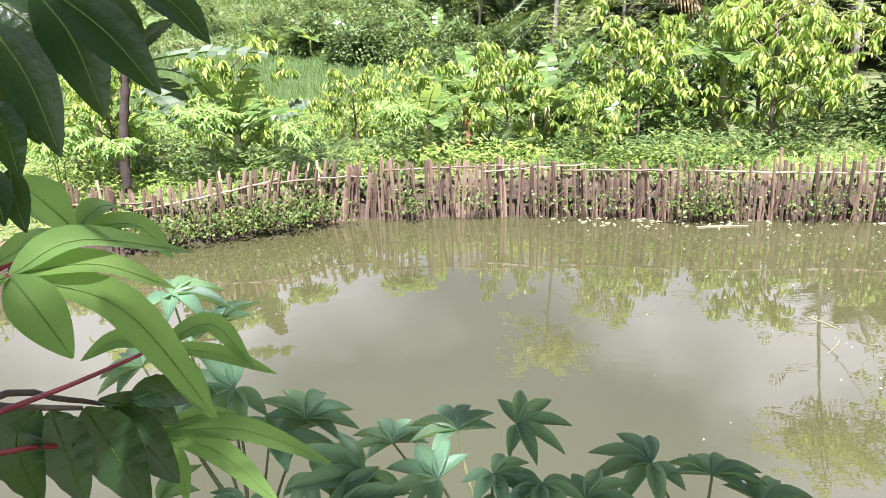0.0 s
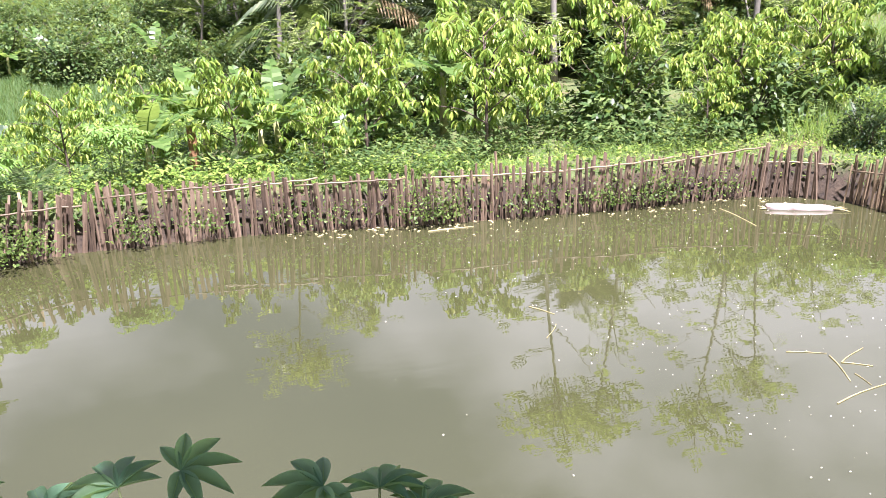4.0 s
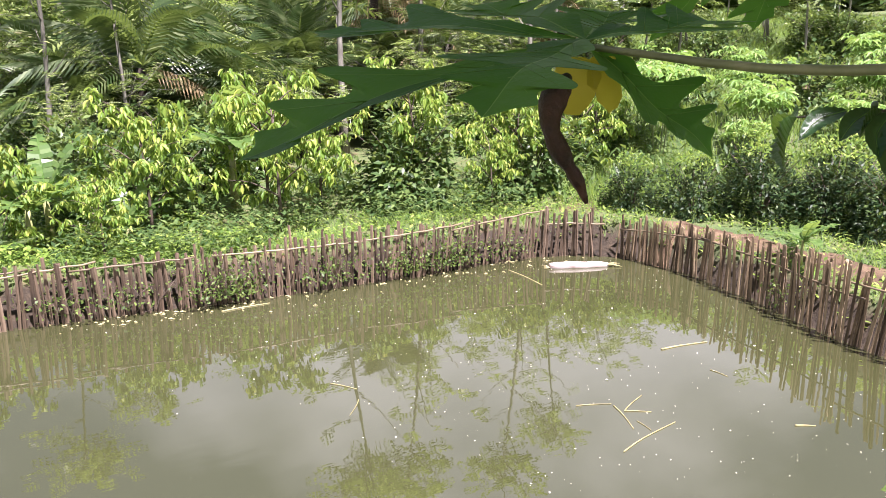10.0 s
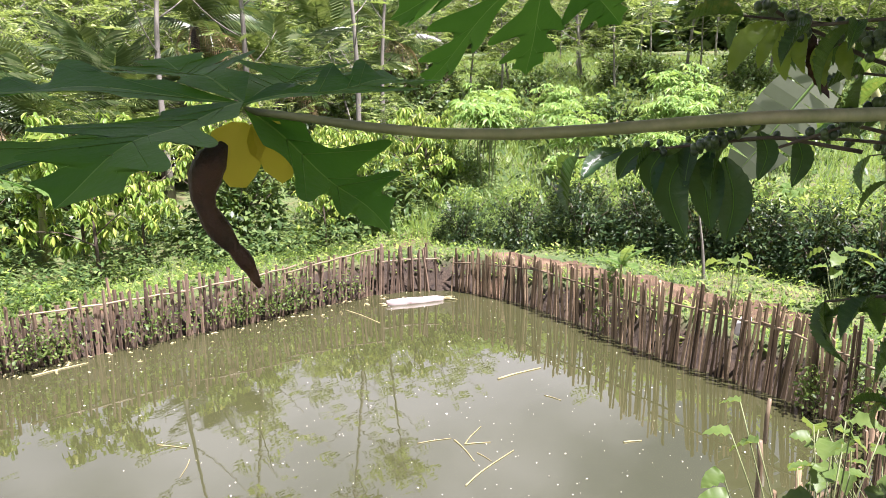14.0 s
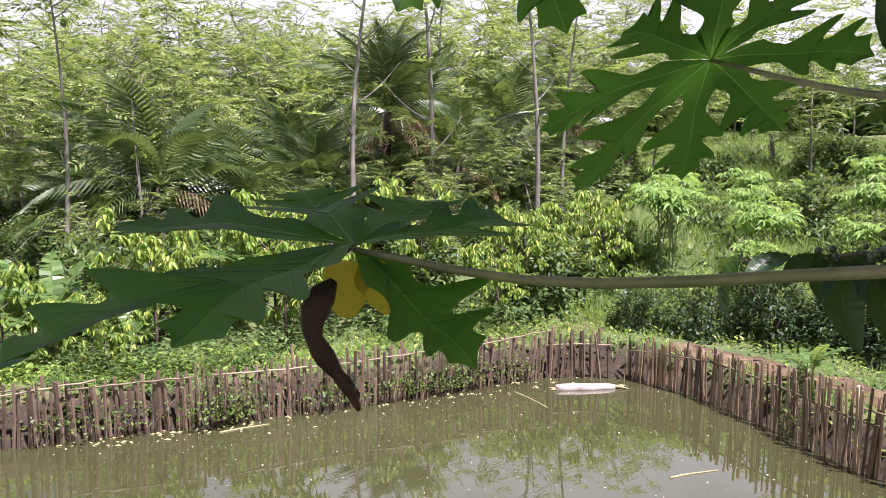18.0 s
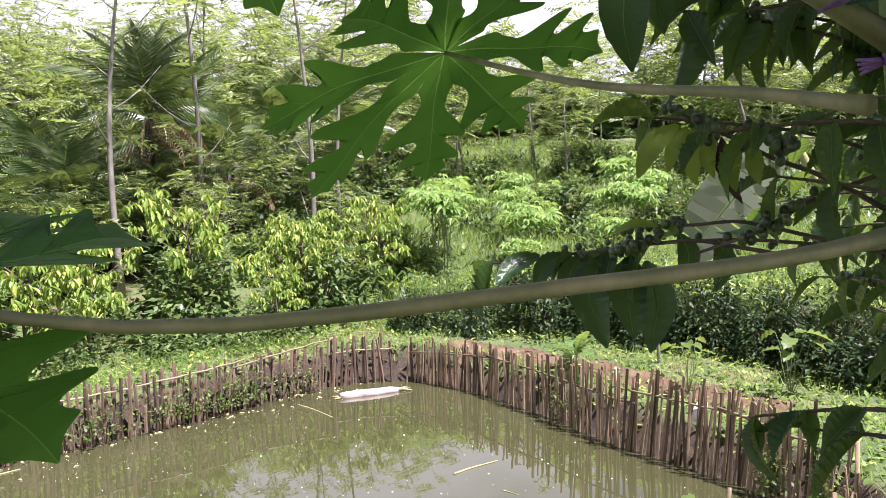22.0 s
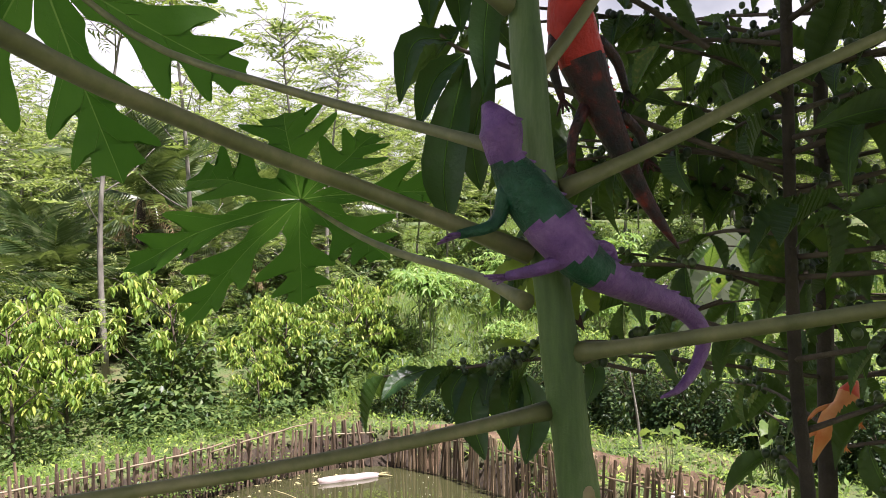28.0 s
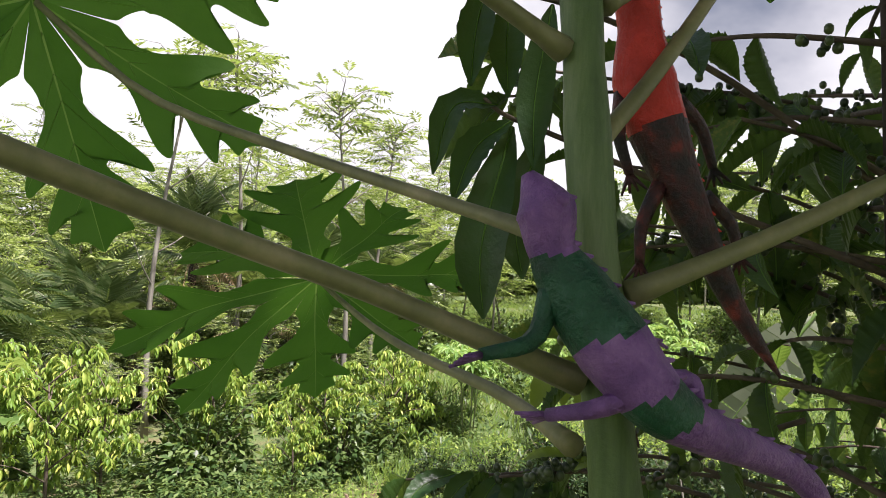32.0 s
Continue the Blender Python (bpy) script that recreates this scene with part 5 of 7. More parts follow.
def specks():
    rng = np.random.default_rng(17)
    n = 900
    x, y = rng.uniform(1.2, 8.8, n), rng.uniform(2.3, 9.7, n)
    ok = (shore_distance(x, y) < -0.06) & ((x + 0.35 * y > 5.0) | (rng.random(n) < 0.12))
    x, y = x[ok], y[ok]
    a = rng.uniform(0, 6.28, len(x))
    P = np.stack([x, y, np.full(len(x), 0.004)], -1)
    D = np.stack([np.cos(a), np.sin(a), np.zeros(len(x))], -1)
    s = rng.uniform(0.006, 0.019, len(x)) * np.where(rng.random(len(x)) < 0.12, 1.8, 1)
    s[: len(s) // 2] *= 0.7
    lens = (np.array([(0, 0, 0), (-1, 0.5, 0), (0, 0.5, 0.2), (1, 0.5, 0), (0, 1, 0)]), np.array([(0, 2, 1), (0, 3, 2), (1, 2, 4), (2, 3, 4)]))
    ob = part("floating_specks", [strew(lens, P, D, np.tile((0, 0, 1.0), (len(x), 1)), s, s * 0.38)], M_FOAM)
    tagged(ob, "small pale specks and petals floating on the pond", "debris", kind="stuff")
    # yellowed leaves gathered along the far fence
    n = 170
    u = rng.uniform(2.0, 9.4, n)
    at, total = along(BACK_LINE)
    P = np.array([(*at(v)[0], 0.005) for v in u]) + np.stack([rng.normal(0, 0.1, n), -np.abs(rng.normal(0.08, 0.22, n)), np.zeros(n)], -1)
    a = rng.uniform(0, 6.28, n)
    D = np.stack([np.cos(a), np.sin(a), np.zeros(n)], -1)
    s = rng.uniform(0.02, 0.09, n)
    ob = part("floating_leaves", [strew(lens, P, D, np.tile((0, 0, 1.0), (n, 1)), s, s * 0.2)], M_STRAW)
    tagged(ob, "yellowed bamboo leaves floating along the fence", "debris", kind="stuff")


specks()
for x0, y0, x1, y1, r in ((4.75, 5.05, 5.04, 4.90, 0.005), (5.03, 4.86, 4.85, 4.46, 0.007), (5.03, 4.73, 5.41, 4.87, 0.006), (5.03, 4.73, 5.22, 4.59, 0.006), (4.49, 4.23, 5.24, 4.34, 0.007),
                          (6.45, 5.53, 7.04, 5.40, 0.013), (7.00, 8.80, 6.93, 7.99, 0.011), (2.98, 9.33, 3.59, 9.31, 0.014), (6.43, 4.89, 6.44, 4.69, 0.005), (3.13, 6.72, 3.28, 6.47, 0.006),
                          (3.19, 6.26, 2.97, 6.02, 0.004), (6.04, 3.72, 6.18, 3.62, 0.010), (4.98, 4.54, 4.95, 4.35, 0.004)):
    floating_stick(x0, y0, x1, y1, r)

tagged(part("stake", [tube([(6.9, 2.8, -0.3), (6.9, 2.8, 0.25), (6.91, 2.79, 0.42)], [0.02, 0.02, 0.018], 7)], M_RAIL), "short bamboo stake standing in the pond", "stake", "stakes in the pond")
tagged(part("stake", [tube([(5.6, 2.35, -0.3), (5.62, 2.35, 0.45), (5.6, 2.36, 0.62)], [0.022, 0.022, 0.02], 7)], M_RAIL), "short bamboo stake standing in the pond", "stake", "stakes in the pond")
tagged(part("plastic_bag", [sphere((0, 0, 0), 0.07, 7, 10, 1.9)], M_WHITE), "white plastic bag caught behind the side fence", "bag").matrix_basis = pose(8.22, 3.62, 0.62, 25, 20, 10)


# ---- the papaya plant beside the camera ----
def papaya_blade(droop=0.5, fold=0.5, slopes=(0,) * 8, skip=(), reach=(1,) * 8):
    """A papaya leaf: eight lobes, each cut into points, joined round the stalk; the middle lobe along +y, one long."""
    knots = ((0.0, 0.004, 0), (0.10, 0.037, 0), (0.20, 0.074, 0), (0.26, 0.094, 0), (0.295, 0.100, 0), (0.33, 0.085, 0), (0.38, 0.074, 0), (0.44, 0.080, 0), (0.485, 0.11, 0.01), (0.52, 0.175, 0.06), (0.55, 0.232, 0.12),
             (0.575, 0.238, 0.15), (0.60, 0.20, 0.115), (0.62, 0.145, 0.05), (0.64, 0.10, 0.015), (0.67, 0.080, 0), (0.70, 0.088, 0), (0.73, 0.13, 0.03), (0.762, 0.178, 0.085), (0.785, 0.176, 0.10), (0.803, 0.135, 0.06),
             (0.825, 0.105, 0.015), (0.85, 0.086, 0), (0.88, 0.092, 0.005), (0.905, 0.105, 0.03), (0.922, 0.082, 0.02), (0.95, 0.046, 0), (1.0, 0.003, 0))
    prof = [tuple(p) for p in curve_pts(knots, 81)]
    angles = (-150, -106, -64, -21, 21, 64, 106, 150)
    lengths = (0.66, 0.86, 0.96, 1.0, 1.0, 0.96, 0.86, 0.66)
    leaf, veins = [], []
    for k, (ang, ln) in enumerate(zip(angles, lengths)):
        if k in skip:
            continue
        ln *= reach[k]
        v, f, rib = [], [], []
        c, s = math.cos(radians(ang)), math.sin(radians(ang))
        for i, (u, w, dy) in enumerate(prof):
            a = droop * u
            y, z = ln * u * (1 - 0.18 * a * a), -ln * u * a * 0.55 + 0.006 * (k % 3) + slopes[k] * ln * u + 0.02 * math.sin(9 * u + k) * u
            side = 0.0 if u < 0.42 else 0.16
            wl, wr = w * (1 + side * math.sin(5 * k + 4 * u)), w * (1 + side * math.sin(3 * k + 5 * u + 1))
            q = min(0.0046 - 0.0034 * u, 0.5 * w)
            for x, yy, zz in ((-wl, y + dy * ln, z + fold * 0.22 * wl), (-q, y, z), (q, y, z), (wr, y + dy * ln, z + fold * 0.22 * wr)):
                v.append((x * c + yy * s, -x * s + yy * c, zz))
            rib.append((y * s, y * c, z))
        strip = []
        for i in range(len(prof) - 1):
            a = 4 * i
            f += [(a, a + 1, a + 5), (a, a + 5, a + 4), (a + 2, a + 3, a + 7), (a + 2, a + 7, a + 6)]
            strip += [(a + 1, a + 2, a + 6), (a + 1, a + 6, a + 5)]
        leaf.append((np.array(v), np.array(f)))
        veins.append((np.array(v), np.array(strip)))
        for i in (18, 26, 33, 46, 56, 66):
            for sgn in (-1, 1):
                u, w, dy = prof[i + 1]
                p0 = np.array(rib[i - 14])
                q = (sgn * w * 0.85, rib[i + 1][0] * 0 + ln * u * (1 - 0.18 * (droop * u) ** 2) + dy * ln * 0.8)
                z = v[4 * (i + 1)][2] + 0.001
                veins.append(tube([p0, (q[0] * c + q[1] * s, -q[0] * s + q[1] * c, z)], [0.0013, 0.0005], 4))
    def join(ch):
        base, vs, fs = 0, [], []
        for a, b in ch:
            vs.append(a)
            fs.append(b + base)
            base += len(a)
        return np.concatenate(vs), np.concatenate(fs)
    return join(leaf), join(veins)


papaya = thing("papaya_plant", "young papaya plant with a smooth green stem and long leaf stalks", "papaya plant")
STEM = curve_pts([(0.95, 0.36, 1.50), (0.92, 0.40, 2.6), (0.906, 0.42, 2.98), (0.899, 0.441, 3.17), (0.884, 0.456, 3.356), (0.883, 0.472, 3.543), (0.88, 0.48, 3.78)], 30)
part("stem", [tube(STEM, [0.019 + (0.0112 - 0.019) * i / 30 + 0.0008 * math.sin(i * 2.1) for i in range(31)], 14)], M_STEM_PAPAYA, papaya)


def petiole(pts, r0=0.0078, r1=0.0045, leaf=None):
    line = curve_pts(pts, 14)
    rad = np.linspace(r0, r1, 15)
    rad[0] *= 1.4
    rad[1] *= 1.1
    return part("leaf_stalk", [tube(line, rad, 9)], M_PETIOLE, papaya, "long pale green-brown leaf stalk")


def papaya_leaf(c, d, n, size, droop, label="deeply lobed dark green papaya leaf", slopes=(0,) * 8, skip=(), reach=(1,) * 8):
    (lv, lf), (vv, vf) = papaya_blade(droop, 0.5, slopes, skip, reach)
    blade_ob = part("leaf", [strew((lv, lf), c, d, n, size, size)], M_PAPAYA, papaya, label)
    part("venation", [strew((vv, vf), c, d, n, size, size)], M_VEIN, blade_ob, "pale raised veins")
    return blade_ob


petiole([(0.888, 0.452, 3.163), (0.752, 0.481, 3.159), (0.605, 0.515, 3.160), (0.470, 0.600, 3.154), (0.398, 0.693, 3.166)], 0.0056, 0.0019)
petiole([(0.888, 0.470, 3.246), (0.939, 0.565, 3.264), (0.994, 0.704, 3.282), (1.040, 0.830, 3.308), (1.121, 1.025, 3.359)], 0.0053, 0.0031)
petiole([(0.872, 0.456, 3.284), (0.769, 0.507, 3.325), (0.683, 0.515, 3.346), (0.600, 0.503, 3.363), (0.517, 0.471, 3.376), (0.30, 0.36, 3.42)], 0.0063, 0.0050)
petiole([(0.874, 0.478, 3.364), (0.885, 0.598, 3.400), (0.879, 0.769, 3.454), (0.839, 0.943, 3.520), (0.780, 1.085, 3.628)], 0.0053, 0.0038)
petiole([(0.870, 0.472, 3.473), (0.801, 0.484, 3.494), (0.744, 0.482, 3.506), (0.56, 0.46, 3.58)], 0.0059, 0.0041)
petiole([(0.887, 0.464, 3.414), (0.945, 0.453, 3.476), (1.025, 0.440, 3.573), (1.12, 0.42, 3.70)], 0.0061, 0.0041)
petiole([(0.894, 0.460, 3.505), (0.932, 0.455, 3.532), (0.978, 0.458, 3.575), (1.08, 0.48, 3.70)], 0.0055, 0.0037)
petiole([(0.884, 0.490, 3.520), (0.895, 0.531, 3.555), (0.917, 0.566, 3.597), (0.98, 0.68, 3.72)], 0.0048, 0.0033)
petiole([(0.895, 0.442, 3.332), (0.964, 0.384, 3.372), (1.038, 0.323, 3.420), (1.113, 0.251, 3.467), (1.24, 0.10, 3.56)], 0.0061, 0.0043)
petiole([(0.900, 0.432, 3.208), (0.908, 0.372, 3.219), (0.910, 0.310, 3.232), (0.915, 0.205, 3.254), (0.90, 0.04, 3.29)], 0.0063, 0.0044)

papaya_leaf((0.398, 0.693, 3.168), (-0.79, 0.61, -0.04), (-0.13, -0.17, 0.97), 0.195, 0.22, "large dark papaya leaf with a yellow dying lobe", (-0.62, 0, 0.10, -0.06, 0.10, 0.1, 0.05, 0.06), (1,), (0.62, 1, 0.72, 1.05, 0.95, 0.72, 0.72, 0.85))
papaya_leaf((1.121, 1.025, 3.359), (-0.489, 0.61, -0.383), (0.439, 0.097, 0.899), 0.262, 0.28, reach=(1.0, 1.0, 0.82, 1.0, 1.08, 1.0, 1.0, 1.35))
papaya_leaf((0.776, 1.090, 3.634), (0.14, -0.06, -0.18), (0.10, 0.90, 0.35), 0.285, 0.28)
papaya_leaf((0.30, 0.36, 3.425), (-0.8, -0.1, -0.1), (0, 0, 1), 0.24, 0.6)
papaya_leaf((0.56, 0.46, 3.585), (-0.6, 0.2, 0.1), (0, 0.1, 1), 0.22, 0.5)
papaya_leaf((1.12, 0.42, 3.705), (0.7, 0.1, 0.1), (0, 0, 1), 0.24, 0.5)
papaya_leaf((1.08, 0.48, 3.705), (0.5, 0.5, 0.2), (0, 0, 1), 0.20, 0.5)
papaya_leaf((0.98, 0.68, 3.725), (0.1, 0.7, 0.1), (0, 0, 1), 0.19, 0.5)
papaya_leaf((1.24, 0.10, 3.565), (0.6, -0.6, 0.0), (0, 0, 1), 0.26, 0.5)
papaya_leaf((0.90, 0.04, 3.295), (-0.2, -0.8, 0.0), (0, 0, 1), 0.26, 0.5)
# the dying lobe: yellow at its root, brown and curled below
lob = blade(6, lambda s: (0.25, 0.9, 1.0, 0.85, 0.8, 0.6, 0.3)[round(s * 6)], 0.4, 0.5, 0.6)
part("yellow_lobe", [strew(lob, [(0.396, 0.695, 3.160), (0.402, 0.690, 3.160)], [(-0.15, -0.1, -0.9), (0.35, -0.25, -0.75)], [(-0.5, -0.7, 0.1), (-0.3, -0.8, 0.1)], [0.034, 0.036], [0.014, 0.011])], M_PAPAYA_OLD, papaya, "yellow dying lobe")
part("withered_lobe", [tube(curve_pts([(0.384, 0.690, 3.150), (0.374, 0.690, 3.138), (0.370, 0.688, 3.122), (0.379, 0.686, 3.104), (0.389, 0.684, 3.090), (0.395, 0.682, 3.076)], 16),
                             [0.0025, 0.0055, 0.008, 0.0082, 0.0085, 0.007, 0.006, 0.005, 0.006, 0.0062, 0.005, 0.0036, 0.0045, 0.0042, 0.003, 0.0024, 0.0012], 7)], M_DEAD, papaya, "brown withered curled lobe")
for z, s in ((3.10, 1.0), (2.97, 0.9), (2.85, 0.9)):
    c = np.array([np.interp(z, STEM[:, 2], STEM[:, j]) for j in range(3)])
    a = radians(240 + 60 * (z < 3.0))
    part("leaf_scar", [sphere((c[0] + 0.0118 * math.cos(a), c[1] + 0.0118 * math.sin(a), z), 0.0070 * s, 6, 9, 1.6)], M_SCAR, papaya, "pale leaf scar")


# ---- toy lizards ----
def toy_lizard(label, body_mat, second_mat, spine, radii, legs, spikes, bands, size, dark_legs=0):
    """One mesh: body and tail along a line, head, four legs with toes, and a row of spikes."""
    line = curve_pts(spine, 102)
    rad = np.interp(np.linspace(0, 1, 103), np.linspace(0, 1, len(radii)), radii)
    chunks = [tube(line, rad, 12)]
    marks = [bands]
    for leg, (base, knee, foot) in enumerate(legs):
        chunks.append(tube(curve_pts([base, knee, foot], 7), np.linspace(size * 0.30, size * 0.16, 8), 8))
        marks.append(-1 - leg)
        fdir = unit(np.array(foot) - np.array(knee))
        side = unit(np.cross(fdir, (0.3, 0.2, 0.9)))
        for k in range(4):
            tip = np.array(foot) + fdir * size * 0.62 + side * size * (k - 1.5) * 0.30
            chunks.append(tube([foot, tip], [size * 0.10, size * 0.04], 5))
            marks.append(-9)
    for i in range(9, 72, 3):
        up = unit(np.array(spikes))
        chunks.append(tube([line[i] + up * rad[i] * 0.85, line[i] + up * (rad[i] + size * 0.15) + (line[i + 3] - line[i]) * 0.3], [size * 0.14, size * 0.03], 5))
        marks.append(0)
    up, look_up = unit(np.array(spikes)), unit(np.cross(line[12] - line[3], spikes))
    for sgn in (-1, 1):
        chunks.append(sphere(line[9] + look_up * sgn * rad[9] * 0.78 + up * rad[9] * 0.4, size * 0.20, 5, 8))
        marks.append(0)
    ob = part("toy_lizard", chunks, body_mat)
    ob.data.materials.append(second_mat)
    idx, n = np.zeros(len(ob.data.polygons), dtype=np.int32), 0
    for (v, f), mk in zip(chunks, marks):
        if isinstance(mk, list):
            ang = (np.arange(len(f)) % 24 // 2) / 12 * 2 * math.pi
            ring = (np.arange(len(f)) // 24 + 1.6 * np.sin(ang + 1)) / 3
            for lo, hi in mk:
                idx[n:n + len(f)][(ring >= lo) & (ring < hi)] = 1
        n += len(f)
        if not isinstance(mk, list) and -dark_legs <= mk < 0:
            idx[n - len(f):n] = 1
    ob.data.polygons.foreach_set("material_index", idx)
    return tagged(ob, label, "toy", "toy lizards on the plants")


M_TOY_PURPLE = solid_mat("toy_purple", [(0.25, (0.10, 0.036, 0.17)), (0.5, (0.20, 0.088, 0.29)), (0.75, (0.33, 0.17, 0.42))], 45, 0.5, 0.8, 210, 0.004)
M_TOY_GREEN = solid_mat("toy_green", [(0.25, (0.004, 0.028, 0.018)), (0.55, (0.010, 0.085, 0.040)), (0.8, (0.05, 0.13, 0.10))], 45, 0.45, 0.8, 210, 0.004)
M_TOY_RED = solid_mat("toy_red", [(0.3, (0.45, 0.02, 0.012)), (0.7, (0.70, 0.05, 0.03))], 40, 0.45, 0.8, 200, 0.004)
M_TOY_BLACK = solid_mat("toy_black", [(0.42, (0.010, 0.007, 0.009)), (0.58, (0.060, 0.012, 0.012)), (0.72, (0.22, 0.025, 0.016))], 55, 0.45, 0.8, 200, 0.004)
M_TOY_ORANGE = solid_mat("toy_orange", [(0.3, (0.75, 0.20, 0.05)), (0.7, (0.85, 0.38, 0.14))], 25, 0.45, 0.3, 220, 0.002)
M_TOY_REDTIP = solid_mat("toy_red_tip", [(0.3, (0.70, 0.05, 0.02)), (0.7, (0.80, 0.12, 0.05))], 25, 0.45, 0.3, 220, 0.002)

toy_lizard("purple and green rubber toy lizard clinging to the papaya stem", M_TOY_PURPLE, M_TOY_GREEN,
           [(0.828, 0.462, 3.392), (0.832, 0.453, 3.373), (0.836, 0.451, 3.352), (0.845, 0.441, 3.330), (0.854, 0.424, 3.304), (0.866, 0.408, 3.280), (0.887, 0.396, 3.266), (0.925, 0.385, 3.253), (0.962, 0.374, 3.239), (0.983, 0.367, 3.218), (0.972, 0.368, 3.196), (0.953, 0.373, 3.180), (0.936, 0.381, 3.174)],
           [0.004, 0.0165, 0.0125, 0.0190, 0.0205, 0.0170, 0.0128, 0.0100, 0.0082, 0.0066, 0.0050, 0.0034, 0.001],
           [((0.834, 0.449, 3.332), (0.824, 0.452, 3.306), (0.796, 0.462, 3.298)), ((0.862, 0.445, 3.338), (0.880, 0.436, 3.326), (0.890, 0.430, 3.312)),
            ((0.858, 0.410, 3.284), (0.843, 0.425, 3.274), (0.838, 0.452, 3.268)), ((0.874, 0.414, 3.286), (0.898, 0.405, 3.288), (0.904, 0.402, 3.276))],
           (0.45, -0.35, 0.40), [(6, 11), (14, 16)], 0.022, 1)
toy_lizard("red and black rubber toy lizard hanging beside the papaya stem", M_TOY_RED, M_TOY_BLACK,
           [(0.945, 0.476, 3.561), (0.953, 0.475, 3.540), (0.957, 0.473, 3.512), (0.962, 0.472, 3.479), (0.971, 0.466, 3.446), (0.981, 0.456, 3.411), (0.994, 0.443, 3.371), (1.008, 0.432, 3.337), (1.020, 0.420, 3.310), (1.032, 0.408, 3.286)],
           [0.004, 0.0150, 0.0145, 0.0210, 0.0200, 0.0150, 0.0105, 0.0075, 0.0050, 0.001],
           [((0.952, 0.482, 3.468), (0.945, 0.480, 3.441), (0.953, 0.476, 3.414)), ((0.985, 0.460, 3.468), (1.004, 0.452, 3.452), (1.013, 0.447, 3.425)),
            ((0.969, 0.463, 3.408), (0.958, 0.469, 3.381), (0.956, 0.469, 3.356)), ((0.996, 0.445, 3.403), (1.015, 0.436, 3.387), (1.021, 0.432, 3.365))],
           (0.4, -0.3, 0.2), [(15, 35)], 0.020, 9)
toy_lizard("small orange rubber toy lizard on a coffee branch", M_TOY_ORANGE, M_TOY_REDTIP,
           [(1.896, 0.467, 3.048), (1.868, 0.479, 3.012), (1.855, 0.501, 2.973), (1.850, 0.515, 2.936), (1.848, 0.524, 2.905)],
           [0.006, 0.018, 0.015, 0.020, 0.016, 0.010, 0.006, 0.002],
           [((1.870, 0.495, 3.006), (1.848, 0.515, 2.999), (1.840, 0.528, 2.983)), ((1.896, 0.470, 3.006), (1.910, 0.463, 2.990), (1.913, 0.463, 2.970)),
            ((1.848, 0.515, 2.962), (1.835, 0.528, 2.954), (1.832, 0.534, 2.939)), ((1.870, 0.489, 2.957), (1.887, 0.483, 2.944), (1.893, 0.483, 2.929))],
           (0.3, -0.5, 0.3), [(0, 5)], 0.018)


# ---- coffee plants on the near bank ----


def coffee_leaf_mesh(wide, droop):
    """A glossy leaf, one long, with a pale midrib strip."""
    V, F = blade(36, lambda s: (math.sin(math.pi * min(1.0, s ** 0.88 * 0.98 + 0.01)) ** 0.9) * (1 - 0.35 * max(0, s - 0.8) / 0.2), 0.55, droop, 0.16)
    rib = blade(36, lambda s: 0.012 - 0.008 * s, 0.0, droop)[0] + np.array((0, 0, 0.006))
    V = V * np.array((wide, 1, 1))
    V[:, 2] += 0.10 * np.abs(V[:, 0]) * np.sin(2 * math.pi * 9 * V[:, 1])
    me = mesh_of("leaf", [(V, F), (rib, F)])
    me.materials.append(M_COFFEE_LEAF)
    me.materials.append(M_VEIN)
    me.polygons.foreach_set("material_index", np.repeat([0, 1], len(F)))
    return me


BERRY = mesh_of("berry", [sphere((0, 0, 0), 1.0, 5, 8, 1.12)])
BERRY.materials.append(M_BERRY)


def berry_at(parent, p, r):
    ob = new("berry", BERRY)
    ob.parent = parent
    ob.matrix_basis = pose(float(p[0]), float(p[1]), float(p[2])) @ Matrix.Diagonal((r, r, r, 1))


COFFEE_MESHES = [coffee_leaf_mesh(0.175, 0.75), coffee_leaf_mesh(0.20, 0.45), coffee_leaf_mesh(0.165, 1.05)]


